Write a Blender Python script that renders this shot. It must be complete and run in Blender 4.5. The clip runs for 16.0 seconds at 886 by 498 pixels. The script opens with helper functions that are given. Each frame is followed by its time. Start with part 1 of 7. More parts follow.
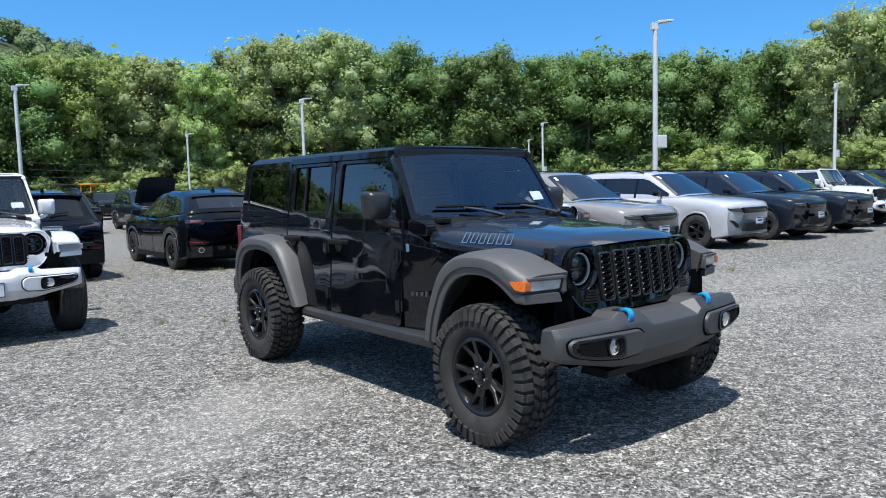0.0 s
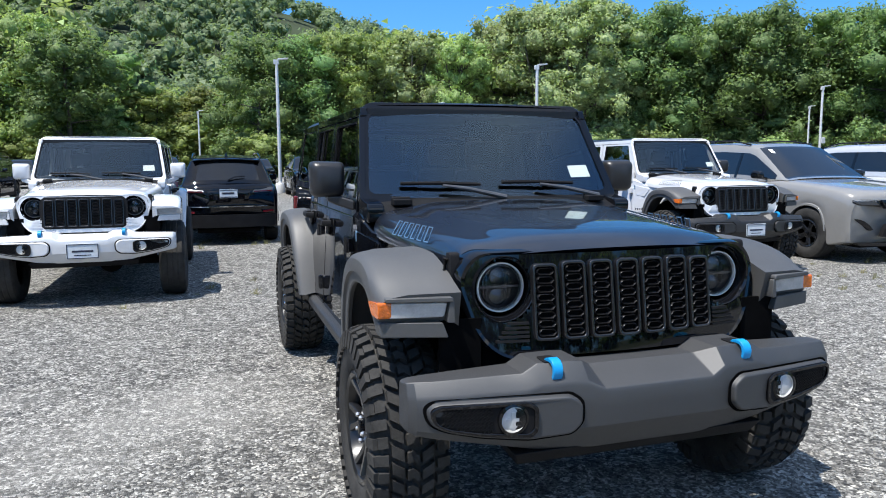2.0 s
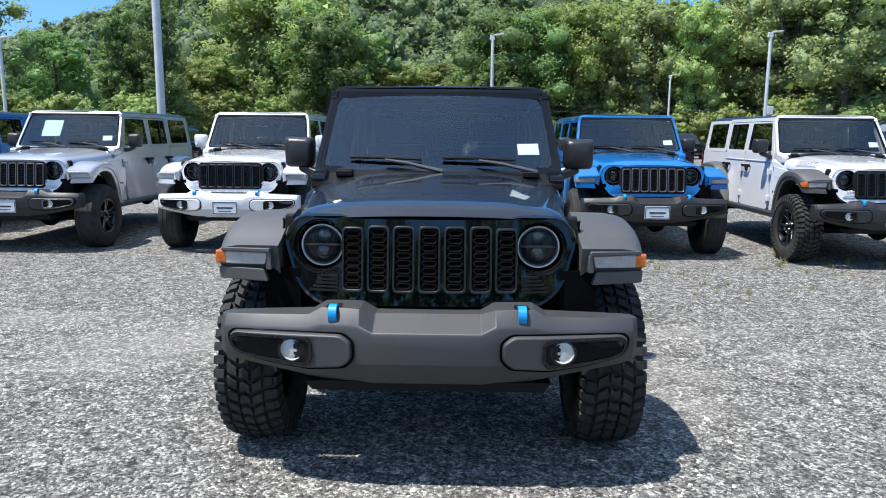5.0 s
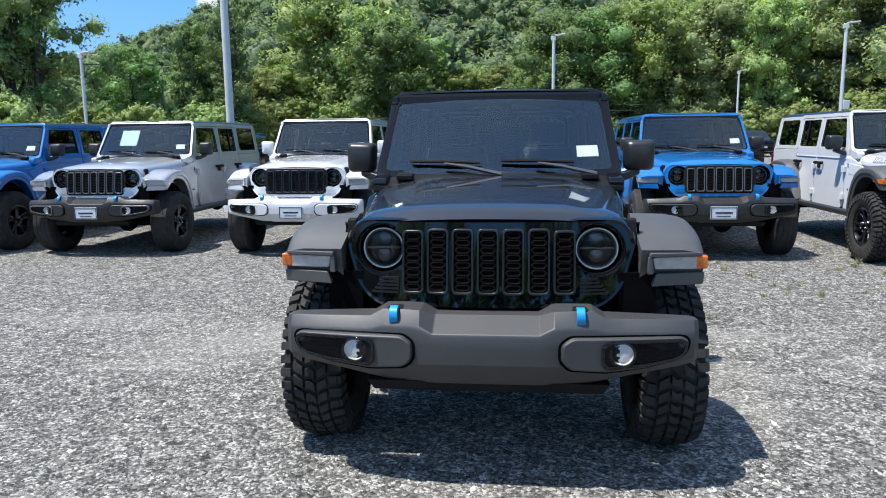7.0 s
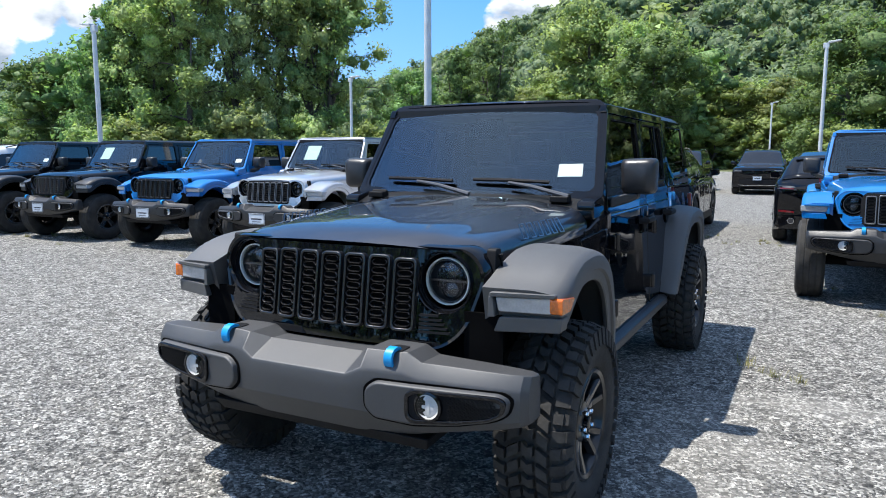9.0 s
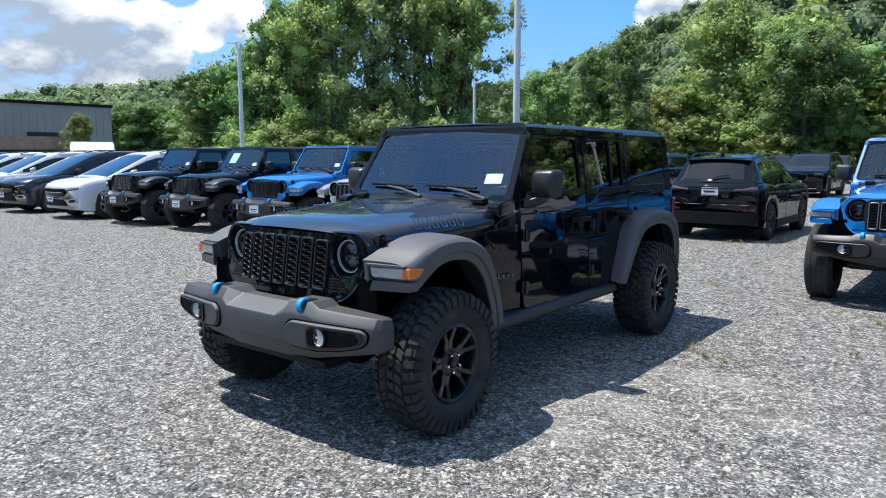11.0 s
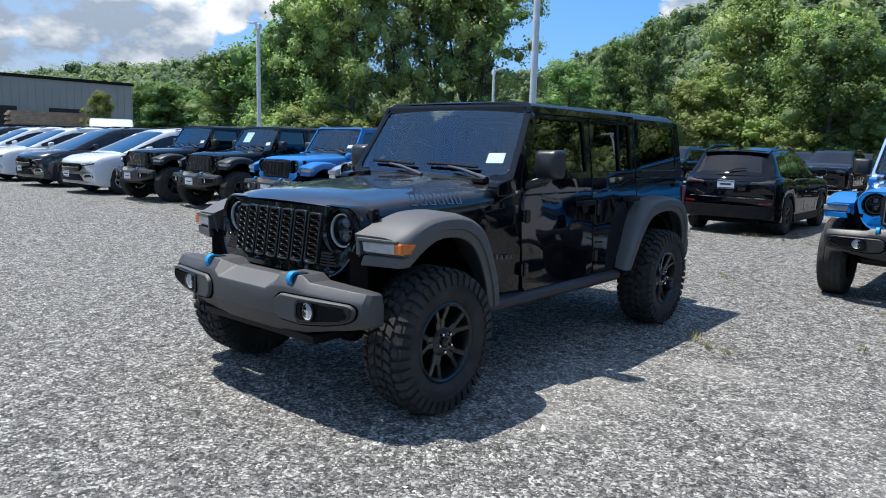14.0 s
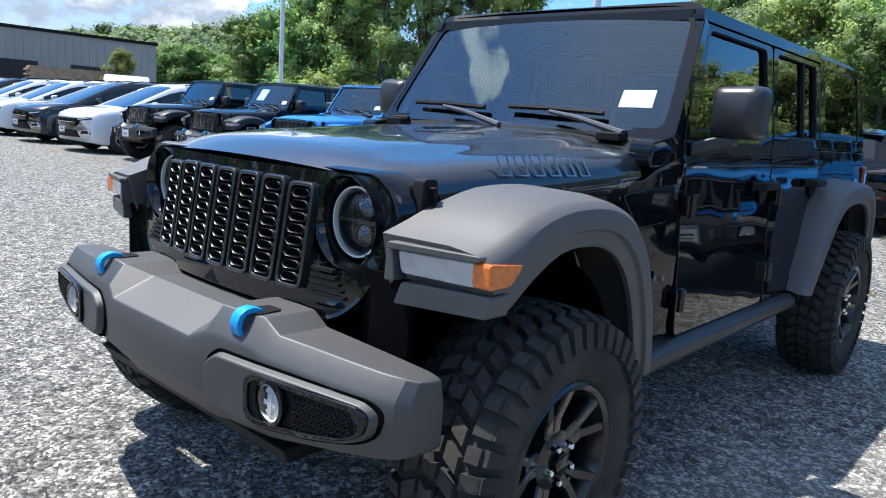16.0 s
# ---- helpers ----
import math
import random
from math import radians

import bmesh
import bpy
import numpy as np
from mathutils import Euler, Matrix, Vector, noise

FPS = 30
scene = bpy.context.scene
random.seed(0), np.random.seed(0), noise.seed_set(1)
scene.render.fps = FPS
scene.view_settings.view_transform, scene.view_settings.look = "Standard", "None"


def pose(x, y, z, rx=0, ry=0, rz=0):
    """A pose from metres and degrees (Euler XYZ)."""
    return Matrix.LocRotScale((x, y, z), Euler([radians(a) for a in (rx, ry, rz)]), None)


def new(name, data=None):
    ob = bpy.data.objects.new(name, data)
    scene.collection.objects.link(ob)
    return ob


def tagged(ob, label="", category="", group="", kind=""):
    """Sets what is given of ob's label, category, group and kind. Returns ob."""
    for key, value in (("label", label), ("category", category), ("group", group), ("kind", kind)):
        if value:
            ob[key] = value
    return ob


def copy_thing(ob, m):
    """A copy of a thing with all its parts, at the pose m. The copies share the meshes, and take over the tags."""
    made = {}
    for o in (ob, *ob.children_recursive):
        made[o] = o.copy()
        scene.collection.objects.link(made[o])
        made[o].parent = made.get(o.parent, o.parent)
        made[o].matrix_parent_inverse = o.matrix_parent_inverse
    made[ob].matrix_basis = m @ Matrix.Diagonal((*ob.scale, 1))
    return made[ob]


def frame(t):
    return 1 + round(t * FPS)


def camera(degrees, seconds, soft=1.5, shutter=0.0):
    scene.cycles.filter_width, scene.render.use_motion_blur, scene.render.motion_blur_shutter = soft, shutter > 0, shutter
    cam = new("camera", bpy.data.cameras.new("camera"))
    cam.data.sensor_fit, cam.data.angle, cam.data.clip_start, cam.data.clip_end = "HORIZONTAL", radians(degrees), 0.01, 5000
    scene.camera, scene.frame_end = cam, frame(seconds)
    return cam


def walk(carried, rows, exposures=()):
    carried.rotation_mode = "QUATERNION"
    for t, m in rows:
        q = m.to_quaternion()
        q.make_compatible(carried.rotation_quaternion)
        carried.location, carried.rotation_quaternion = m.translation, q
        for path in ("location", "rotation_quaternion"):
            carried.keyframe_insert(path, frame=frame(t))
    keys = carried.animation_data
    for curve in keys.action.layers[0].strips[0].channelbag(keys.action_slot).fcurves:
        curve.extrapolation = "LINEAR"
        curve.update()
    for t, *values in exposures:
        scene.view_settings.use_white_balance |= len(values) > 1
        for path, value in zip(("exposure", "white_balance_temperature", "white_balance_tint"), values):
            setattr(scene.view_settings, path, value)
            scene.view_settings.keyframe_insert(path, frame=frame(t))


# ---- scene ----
cam = camera(63.6, 16.0, soft=1.0)
METRES, EYE, TILT, LEAN, TURN = 10.6, 1.516, 0.0, 0.0, -38.9
ROWS = [
    (0.0, 0.0, 0.0, 0.0, -0.12, -4.88, 1.43),
    (0.5, 0.0287, 0.0388, -0.002, 3.8, -5.36, 1.39),
    (1.0, 0.0658, 0.0763, -0.0041, 8.75, -6.2, 1.23),
    (1.5, 0.1049, 0.1111, -0.0032, 14.57, -6.68, 0.88),
    (2.0, 0.1435, 0.1479, -0.0017, 20.81, -6.97, 0.31),
    (2.5, 0.1849, 0.1779, -0.0017, 26.84, -7.01, -0.35),
    (3.0, 0.2192, 0.2074, -0.0042, 31.84, -7.42, -0.9),
    (3.5, 0.258, 0.2186, -0.0052, 35.64, -8.03, -1.03),
    (4.0, 0.2866, 0.2057, -0.0029, 38.12, -8.89, -0.89),
    (6.5, 0.3109, 0.1859, 0.0016, 42.24, -9.1, 0.33),
    (7.0, 0.31, 0.1875, 0.0014, 44.84, -8.87, 0.66),
    (7.5, 0.3107, 0.2084, -0.0005, 49.1, -8.34, 0.87),
    (8.0, 0.3186, 0.2481, -0.0018, 54.66, -7.7, 0.6),
    (8.5, 0.3396, 0.2973, -0.0015, 60.22, -6.98, 0.06),
    (9.0, 0.3814, 0.3394, -0.0004, 66.28, -7.37, -0.0),
    (11.5, 0.5398, 0.4206, 0.0066, 78.29, -6.9, -0.05),
    (12.0, 0.5462, 0.4257, 0.0062, 78.69, -6.44, -0.14),
    (12.5, 0.5459, 0.4259, 0.0065, 78.71, -6.37, -0.28),
    (13.0, 0.5453, 0.4252, 0.0066, 78.63, -6.73, -0.51),
    (13.5, 0.5438, 0.4259, 0.0058, 78.64, -7.4, -0.9),
    (14.0, 0.5193, 0.4251, -0.0004, 79.06, -8.23, -1.62),
    (14.5, 0.4763, 0.4252, -0.0047, 79.83, -9.01, -2.42),
    (15.0, 0.4275, 0.4323, -0.0094, 80.73, -9.4, -3.17),
    (15.5, 0.375, 0.4339, -0.0147, 81.38, -9.66, -3.77),
    (16.0, 0.321, 0.4377, -0.0198, 81.22, -10.18, -3.91),
]
walk(cam, [(t, pose(0, 0, EYE, TILT, LEAN, TURN) @ pose(METRES * x, METRES * y, METRES * z, 90 + pitch, roll, yaw)) for t, x, y, z, yaw, pitch, roll in ROWS], exposures=[(0.0, 0.60, 6330, 10), (2.0, 0.74, 6330, 10), (3.0, 0.86, 6330, 10), (4.0, 0.82, 6330, 10), (7.0, 0.70, 6330, 10), (9.0, 0.90, 6330, 10), (13.0, 0.58, 6330, 10), (14.5, 0.60, 6330, 10), (15.5, 0.93, 6330, 10), (16.0, 1.08, 6330, 10)])


# ---- world, sun ----
SUN_DIR = Vector((-0.37, -0.17, 1.0)).normalized()
SUN_ELEV = math.asin(SUN_DIR.z)
SUN_ROT = math.atan2(SUN_DIR.x, SUN_DIR.y)
world = bpy.data.worlds.new("sky")
scene.world = world
world.use_nodes = True
wn, wl = world.node_tree.nodes, world.node_tree.links
wn.clear()
w_out, w_bg = wn.new("ShaderNodeOutputWorld"), wn.new("ShaderNodeBackground")
w_sky = wn.new("ShaderNodeTexSky")
w_sky.sky_type, w_sky.sun_disc = "NISHITA", False
w_sky.sun_elevation, w_sky.sun_rotation = SUN_ELEV, SUN_ROT
w_sky.air_density, w_sky.dust_density, w_sky.ozone_density, w_sky.altitude = 1.0, 0.3, 3.0, 300
w_bg.inputs[1].default_value = 0.145
# the direction, and the clear sky read a little higher up, as above hazeless air
w_co = wn.new("ShaderNodeTexCoord")
w_sep = wn.new("ShaderNodeSeparateXYZ")
wl.new(w_co.outputs["Generated"], w_sep.inputs[0])


def wmath(op, a, b=None, clamp=False):
    n = wn.new("ShaderNodeMath")
    n.operation = op
    n.use_clamp = clamp
    for k, v in enumerate((a, b)):
        if v is None:
            continue
        if isinstance(v, (int, float)):
            n.inputs[k].default_value = v
        else:
            wl.new(v, n.inputs[k])
    return n.outputs[0]


def wvec(x, y, z):
    n = wn.new("ShaderNodeCombineXYZ")
    for k, v in enumerate((x, y, z)):
        wl.new(v, n.inputs[k])
    return n.outputs[0]


def wnoise(vec, scale, detail, rough):
    n = wn.new("ShaderNodeTexNoise")
    n.inputs["Scale"].default_value, n.inputs["Detail"].default_value, n.inputs["Roughness"].default_value = scale, detail, rough
    wl.new(vec, n.inputs["Vector"])
    return n.outputs[0]


X, Y, Z = w_sep.outputs[0], w_sep.outputs[1], w_sep.outputs[2]
wl.new(wvec(X, Y, wmath("ADD", wmath("MULTIPLY", Z, 0.86), 0.14)), w_sky.inputs["Vector"])


def blob(bearing, elev, size, gain=1.0):
    """A soft round region of the sky: 1 in its middle, 0 at its size in degrees."""
    b, e = radians(bearing), radians(elev)
    c = (math.cos(e) * math.sin(b), math.cos(e) * math.cos(b), math.sin(e))
    d = wmath("ADD", wmath("ADD", wmath("MULTIPLY", X, c[0]), wmath("MULTIPLY", Y, c[1])), wmath("MULTIPLY", Z, c[2]))
    n = wn.new("ShaderNodeMapRange")
    n.interpolation_type = "SMOOTHSTEP"
    n.inputs[1].default_value, n.inputs[2].default_value, n.inputs[4].default_value = math.cos(radians(size)), math.cos(radians(size * 0.25)), gain
    wl.new(d, n.inputs[0])
    return n.outputs[0]


# cumulus clouds: lumps of noise where the heaps stand, bright above and grey below
heaps = None
# the last six stand out of view, added to whiten the fill light
for q in ((-77, 10.0, 5), (-72, 9.6, 4.8), (-68, 9.6, 4.6), (-64, 9.2, 4.4), (-60, 9.2, 3.8), (-56.6, 10.2, 3.2), (-53.6, 10.4, 2.2), (-41, 11.8, 3.4), (-37, 11.5, 3), (-22.5, 10.3, 2.6), (-19.5, 10.4, 2.8), (-93, 46, 4.5), (-97, 46.5, 5), (-101, 47.5, 5), (-106, 47, 4), (-140, 22, 12), (-165, 34, 12), (170, 22, 12), (140, 20, 12), (105, 24, 12), (80, 45, 10)):
    heaps = blob(*q) if heaps is None else wmath("MAXIMUM", heaps, blob(*q))
# their grey undersides
under = None
for q in ((-78, 6.4, 5), (-72.5, 6.6, 4.6), (-68, 6.7, 4.4), (-63.5, 6.6, 4.0), (-60, 6.9, 3.0)):
    under = blob(*q) if under is None else wmath("MAXIMUM", under, blob(*q))
heaps = wmath("MAXIMUM", heaps, wmath("MULTIPLY", under, 0.86))
low = wnoise(wvec(X, Y, wmath("MULTIPLY", Z, 1.7)), 9.0, 10.0, 0.58)
up = wnoise(wvec(X, Y, wmath("ADD", wmath("MULTIPLY", Z, 1.7), 0.055)), 9.0, 4.0, 0.55)
w_cov = wmath("ADD", wmath("MULTIPLY", wmath("SUBTRACT", low, 0.5), 1.5), wmath("MULTIPLY", heaps, 0.5))
w_ramp = wn.new("ShaderNodeValToRGB")
w_ramp.color_ramp.elements[0].position, w_ramp.color_ramp.elements[1].position = 0.30, 0.42
wl.new(w_cov, w_ramp.inputs[0])
lit = wmath("SUBTRACT", wmath("ADD", 0.56, wmath("MULTIPLY", wmath("SUBTRACT", low, up), 4.2)), wmath("MULTIPLY", under, 0.75), True)
w_shade = wn.new("ShaderNodeMixRGB")
w_shade.inputs[1].default_value, w_shade.inputs[2].default_value = (1.75, 2.1, 2.6, 1), (4.6, 4.7, 4.75, 1)
wl.new(lit, w_shade.inputs[0])
# clouds high up, nearer the sun, are the brightest
w_high = wn.new("ShaderNodeVectorMath")
w_high.operation = "SCALE"
wl.new(w_shade.outputs[0], w_high.inputs[0])
wl.new(wmath("ADD", 0.85, wmath("MULTIPLY", Z, 1.2)), w_high.inputs["Scale"])
w_sat = wn.new("ShaderNodeHueSaturation")
w_sat.inputs["Saturation"].default_value, w_sat.inputs["Hue"].default_value = 1.32, 0.497
w_sat.inputs["Value"].default_value = 1.0
wl.new(w_sky.outputs[0], w_sat.inputs["Color"])
# thin high veil low over the -x side, and one added overhead for whiter fill light
veil = wnoise(wvec(X, Y, wmath("MULTIPLY", Z, 3.0)), 2.2, 1.5, 0.4)
w_low, w_haze = wn.new("ShaderNodeMixRGB"), wn.new("ShaderNodeMixRGB")
w_low.inputs[2].default_value = (2.2, 2.65, 3.2, 1)
w_haze.inputs[2].default_value = (3.3, 3.5, 3.8, 1)
wl.new(wmath("MULTIPLY", wmath("MULTIPLY", wmath("SUBTRACT", Z, 0.40, True), 2.4, True), wmath("SUBTRACT", wmath("MULTIPLY", veil, 1.5), 0.32, True), True), w_haze.inputs[0])
wl.new(w_low.outputs[0], w_haze.inputs[1])
wl.new(wmath("MULTIPLY", wmath("MULTIPLY", wmath("SUBTRACT", wmath("MULTIPLY", X, -1.0), 0.25, True), wmath("SUBTRACT", 1.0, wmath("MULTIPLY", Z, 2.6), True)), wmath("MULTIPLY", veil, 3.0), True), w_low.inputs[0])
wl.new(w_sat.outputs[0], w_low.inputs[1])
w_mix = wn.new("ShaderNodeMixRGB")
wl.new(w_ramp.outputs[0], w_mix.inputs[0])
wl.new(w_haze.outputs[0], w_mix.inputs[1])
wl.new(w_high.outputs[0], w_mix.inputs[2])
wl.new(w_mix.outputs[0], w_bg.inputs[0])
wl.new(w_bg.outputs[0], w_out.inputs[0])

sun = new("sun", bpy.data.lights.new("sun", "SUN"))
sun.data.energy, sun.data.angle, sun.data.color = 4.4, radians(0.53), (1.0, 0.955, 0.88)
sun.rotation_mode = "QUATERNION"
sun.rotation_quaternion = (-SUN_DIR).to_track_quat("-Z", "Y")
sun.location = (0, 0, 60)


# ---- materials ----
def material(name, base, rough=0.5, metal=0.0, vary=0.0, scale=8.0, bump=0.0, bump_scale=60.0, second=None,
             coat=0.0, coat_ior=1.5, rand=0.0, spec=0.5, emit=None, wave=0.0):
    """A procedural surface: base colour varied by two scales of noise, fine relief, gloss."""
    m = bpy.data.materials.new(name)
    m.use_nodes = True
    n, l = m.node_tree.nodes, m.node_tree.links
    b = n["Principled BSDF"]
    b.inputs["Roughness"].default_value = rough
    b.inputs["Metallic"].default_value = metal
    b.inputs["Specular IOR Level"].default_value = spec
    b.inputs["Coat Weight"].default_value = coat
    b.inputs["Coat Roughness"].default_value = 0.012
    b.inputs["Coat IOR"].default_value = coat_ior
    col = (*base, 1)
    b.inputs["Base Color"].default_value = col
    co = n.new("ShaderNodeTexCoord")
    if vary or second or rand:
        t1, t2 = n.new("ShaderNodeTexNoise"), n.new("ShaderNodeTexNoise")
        t1.inputs["Scale"].default_value, t2.inputs["Scale"].default_value = scale, scale * 9.0
        t1.inputs["Detail"].default_value, t2.inputs["Detail"].default_value = 5, 3
        l.new(co.outputs["Object"], t1.inputs["Vector"])
        l.new(co.outputs["Object"], t2.inputs["Vector"])
        add = n.new("ShaderNodeMath")
        add.operation = "MULTIPLY_ADD"
        l.new(t2.outputs[0], add.inputs[0])
        add.inputs[1].default_value = 0.4
        l.new(t1.outputs[0], add.inputs[2])
        rng = n.new("ShaderNodeMapRange")
        rng.inputs[1].default_value, rng.inputs[2].default_value = 0.45, 0.95
        l.new(add.outputs[0], rng.inputs[0])
        mix = n.new("ShaderNodeMixRGB")
        l.new(rng.outputs[0], mix.inputs[0])
        mix.inputs[1].default_value = (*[c * (1 - vary) for c in base], 1)
        mix.inputs[2].default_value = (*(second or [min(1, c * (1 + vary)) for c in base]), 1)
        out = mix.outputs[0]
        if rand:
            info = n.new("ShaderNodeObjectInfo")
            hsv = n.new("ShaderNodeHueSaturation")
            mr = n.new("ShaderNodeMapRange")
            mr.inputs[3].default_value, mr.inputs[4].default_value = 1 - rand, 1 + rand
            l.new(info.outputs["Random"], mr.inputs[0])
            l.new(mr.outputs[0], hsv.inputs["Value"])
            l.new(out, hsv.inputs["Color"])
            out = hsv.outputs[0]
        l.new(out, b.inputs["Base Color"])
    if bump:
        t3, bp = n.new("ShaderNodeTexNoise"), n.new("ShaderNodeBump")
        t3.inputs["Scale"].default_value, t3.inputs["Detail"].default_value = bump_scale, 4
        bp.inputs["Strength"].default_value, bp.inputs["Distance"].default_value = bump, 0.01
        l.new(co.outputs["Object"], t3.inputs["Vector"])
        l.new(t3.outputs[0], bp.inputs["Height"])
        l.new(bp.outputs[0], b.inputs["Normal"])
    if wave:
        # pressed panels are never quite flat: the gloss coat swims a little
        t4, bw = n.new("ShaderNodeTexNoise"), n.new("ShaderNodeBump")
        t4.inputs["Scale"].default_value, t4.inputs["Detail"].default_value = 2.6, 1.0
        bw.inputs["Strength"].default_value, bw.inputs["Distance"].default_value = 1.0, wave
        l.new(co.outputs["Object"], t4.inputs["Vector"])
        l.new(t4.outputs[0], bw.inputs["Height"])
        l.new(bw.outputs[0], b.inputs["Coat Normal"])
        b.inputs["Coat Roughness"].default_value = 0.03
    if emit:
        b.inputs["Emission Color"].default_value = (*emit, 1)
        b.inputs["Emission Strength"].default_value = 1.0
    return m


def glass_material(name, tint, rough=0.0, ior=2.5, coat=(1.0, 0.995, 0.97)):
    """Thin tinted pane: see-through with the tint, gloss by Fresnel."""
    m = bpy.data.materials.new(name)
    m.use_nodes = True
    n, l = m.node_tree.nodes, m.node_tree.links
    n.clear()
    out, mix = n.new("ShaderNodeOutputMaterial"), n.new("ShaderNodeMixShader")
    tr, gl, fr = n.new("ShaderNodeBsdfTransparent"), n.new("ShaderNodeBsdfGlossy"), n.new("ShaderNodeFresnel")
    tr.inputs[0].default_value = (*tint, 1)
    gl.inputs["Roughness"].default_value = rough
    gl.inputs["Color"].default_value = (*coat, 1)
    fr.inputs[0].default_value = ior
    l.new(fr.outputs[0], mix.inputs[0])
    l.new(tr.outputs[0], mix.inputs[1])
    l.new(gl.outputs[0], mix.inputs[2])
    l.new(mix.outputs[0], out.inputs[0])
    return m


M = {}
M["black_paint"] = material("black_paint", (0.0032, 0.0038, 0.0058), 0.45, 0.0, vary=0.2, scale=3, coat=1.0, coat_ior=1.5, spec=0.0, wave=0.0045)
M["hardtop"] = material("hardtop", (0.008, 0.0085, 0.011), 0.36, vary=0.2, scale=5, bump=0.06, bump_scale=420, spec=0.5)
# the black paint again, with the sky's blue sheen mixed into its colour
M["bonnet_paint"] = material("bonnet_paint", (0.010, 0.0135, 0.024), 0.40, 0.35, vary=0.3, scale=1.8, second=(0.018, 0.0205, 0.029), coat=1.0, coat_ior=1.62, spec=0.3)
M["pearl_paint"] = material("pearl_paint", (0.50, 0.51, 0.53), 0.28, 0.2, vary=0.04, scale=3, coat=1.0)
M["white_paint"] = material("white_paint", (0.66, 0.67, 0.69), 0.25, vary=0.03, scale=3, coat=1.0)
M["silver_paint"] = material("silver_paint", (0.52, 0.53, 0.55), 0.3, 0.55, vary=0.04, scale=3, coat=1.0)
M["blue_paint"] = material("blue_paint", (0.003, 0.145, 0.44), 0.3, 0.0, vary=0.06, scale=3, coat=1.0)
M["grey_paint"] = material("grey_paint", (0.22, 0.215, 0.205), 0.25, 0.0, vary=0.05, scale=3, coat=1.0)
M["navy_paint"] = material("navy_paint", (0.008, 0.011, 0.018), 0.3, 0.0, vary=0.2, scale=3, coat=1.0, spec=0.15)
M["flare_plastic"] = material("flare_plastic", (0.052, 0.0515, 0.051), 0.58, vary=0.12, scale=6, bump=0.08, bump_scale=500, spec=1.0)
M["slot_silver"] = material("slot_silver", (0.15, 0.153, 0.16), 0.3, 0.5, vary=0.08)
M["row_lens"] = glass_material("row_lens", (0.55, 0.58, 0.58), ior=2.0, coat=(0.75, 0.92, 1.0))
M["mirror_plastic"] = material("mirror_plastic", (0.022, 0.022, 0.024), 0.34, vary=0.12, scale=6, bump=0.08, bump_scale=500)
M["bumper_plastic"] = material("bumper_plastic", (0.025, 0.026, 0.0285), 0.58, vary=0.14, scale=5, bump=0.12, bump_scale=450, spec=1.0)
M["dark_plastic"] = material("dark_plastic", (0.012, 0.012, 0.013), 0.55, vary=0.25, scale=9, bump=0.1, bump_scale=300, spec=0.12)
M["gloss_black"] = material("gloss_black", (0.004, 0.004, 0.005), 0.3, vary=0.2, scale=6, coat=1.0, spec=0.0)
M["grille_gloss"] = material("grille_gloss", (0.010, 0.010, 0.0115), 0.3, vary=0.2, scale=6, coat=1.0, spec=0.3)
# near-black for wheel wells, slots and gaps: their shade put into the colour
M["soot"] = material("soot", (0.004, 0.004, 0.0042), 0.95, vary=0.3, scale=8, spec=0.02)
M["underbody"] = material("underbody", (0.006, 0.006, 0.0065), 0.8, vary=0.4, scale=10, spec=0.12)
M["rubber"] = material("rubber", (0.026, 0.0255, 0.025), 0.78, vary=0.3, scale=9, second=(0.05, 0.048, 0.045), bump=0.15, bump_scale=180, spec=0.25)
M["black_wheel"] = material("black_wheel", (0.010, 0.010, 0.011), 0.28, 0.3, vary=0.15, scale=8, coat=0.4)
M["chrome"] = material("chrome", (0.72, 0.72, 0.72), 0.12, 1.0, vary=0.05)
M["silver_wheel"] = material("silver_wheel", (0.42, 0.42, 0.43), 0.3, 0.9, vary=0.1)
M["lamp_lens"] = material("lamp_lens", (0.36, 0.37, 0.38), 0.1, 0.2, vary=0.12, scale=16, second=(0.48, 0.49, 0.50), coat=1.0)
M["amber"] = material("amber", (0.62, 0.13, 0.006), 0.1, vary=0.35, scale=60, bump=0.3, bump_scale=160, coat=1.0)
M["tail_red"] = material("tail_red", (0.14, 0.008, 0.012), 0.1, vary=0.2, scale=15, coat=1.0)
M["hook_blue"] = material("hook_blue", (0.008, 0.27, 0.60), 0.4, vary=0.08, scale=20)
M["decal_blue"] = material("decal_blue", (0.10, 0.18, 0.28), 0.35, vary=0.08, scale=20)
M["decal_black"] = material("decal_black", (0.02, 0.02, 0.022), 0.4, vary=0.1)
M["paper"] = material("paper", (0.82, 0.82, 0.80), 0.7, vary=0.02, scale=20)
M["paper_green"] = material("paper_green", (0.62, 0.74, 0.66), 0.7, vary=0.05, scale=14)
M["plate"] = material("plate", (0.62, 0.66, 0.70), 0.4, vary=0.12, scale=20)
M["plate_ink"] = material("plate_ink", (0.02, 0.025, 0.05), 0.5, vary=0.1)
M["interior"] = material("interior", (0.012, 0.012, 0.013), 0.75, vary=0.25, scale=12, bump=0.1, bump_scale=200, spec=0.12)
M["gloss_grey"] = material("gloss_grey", (0.06, 0.062, 0.067), 0.25, 0.3, vary=0.1, scale=10, coat=0.4)
M["windshield"] = glass_material("windshield", (0.60, 0.66, 0.64), ior=2.12, coat=(0.64, 0.84, 1.0))
M["privacy_glass"] = glass_material("privacy_glass", (0.05, 0.055, 0.055), ior=2.0)
M["side_glass"] = glass_material("side_glass", (0.20, 0.22, 0.22), ior=2.0)
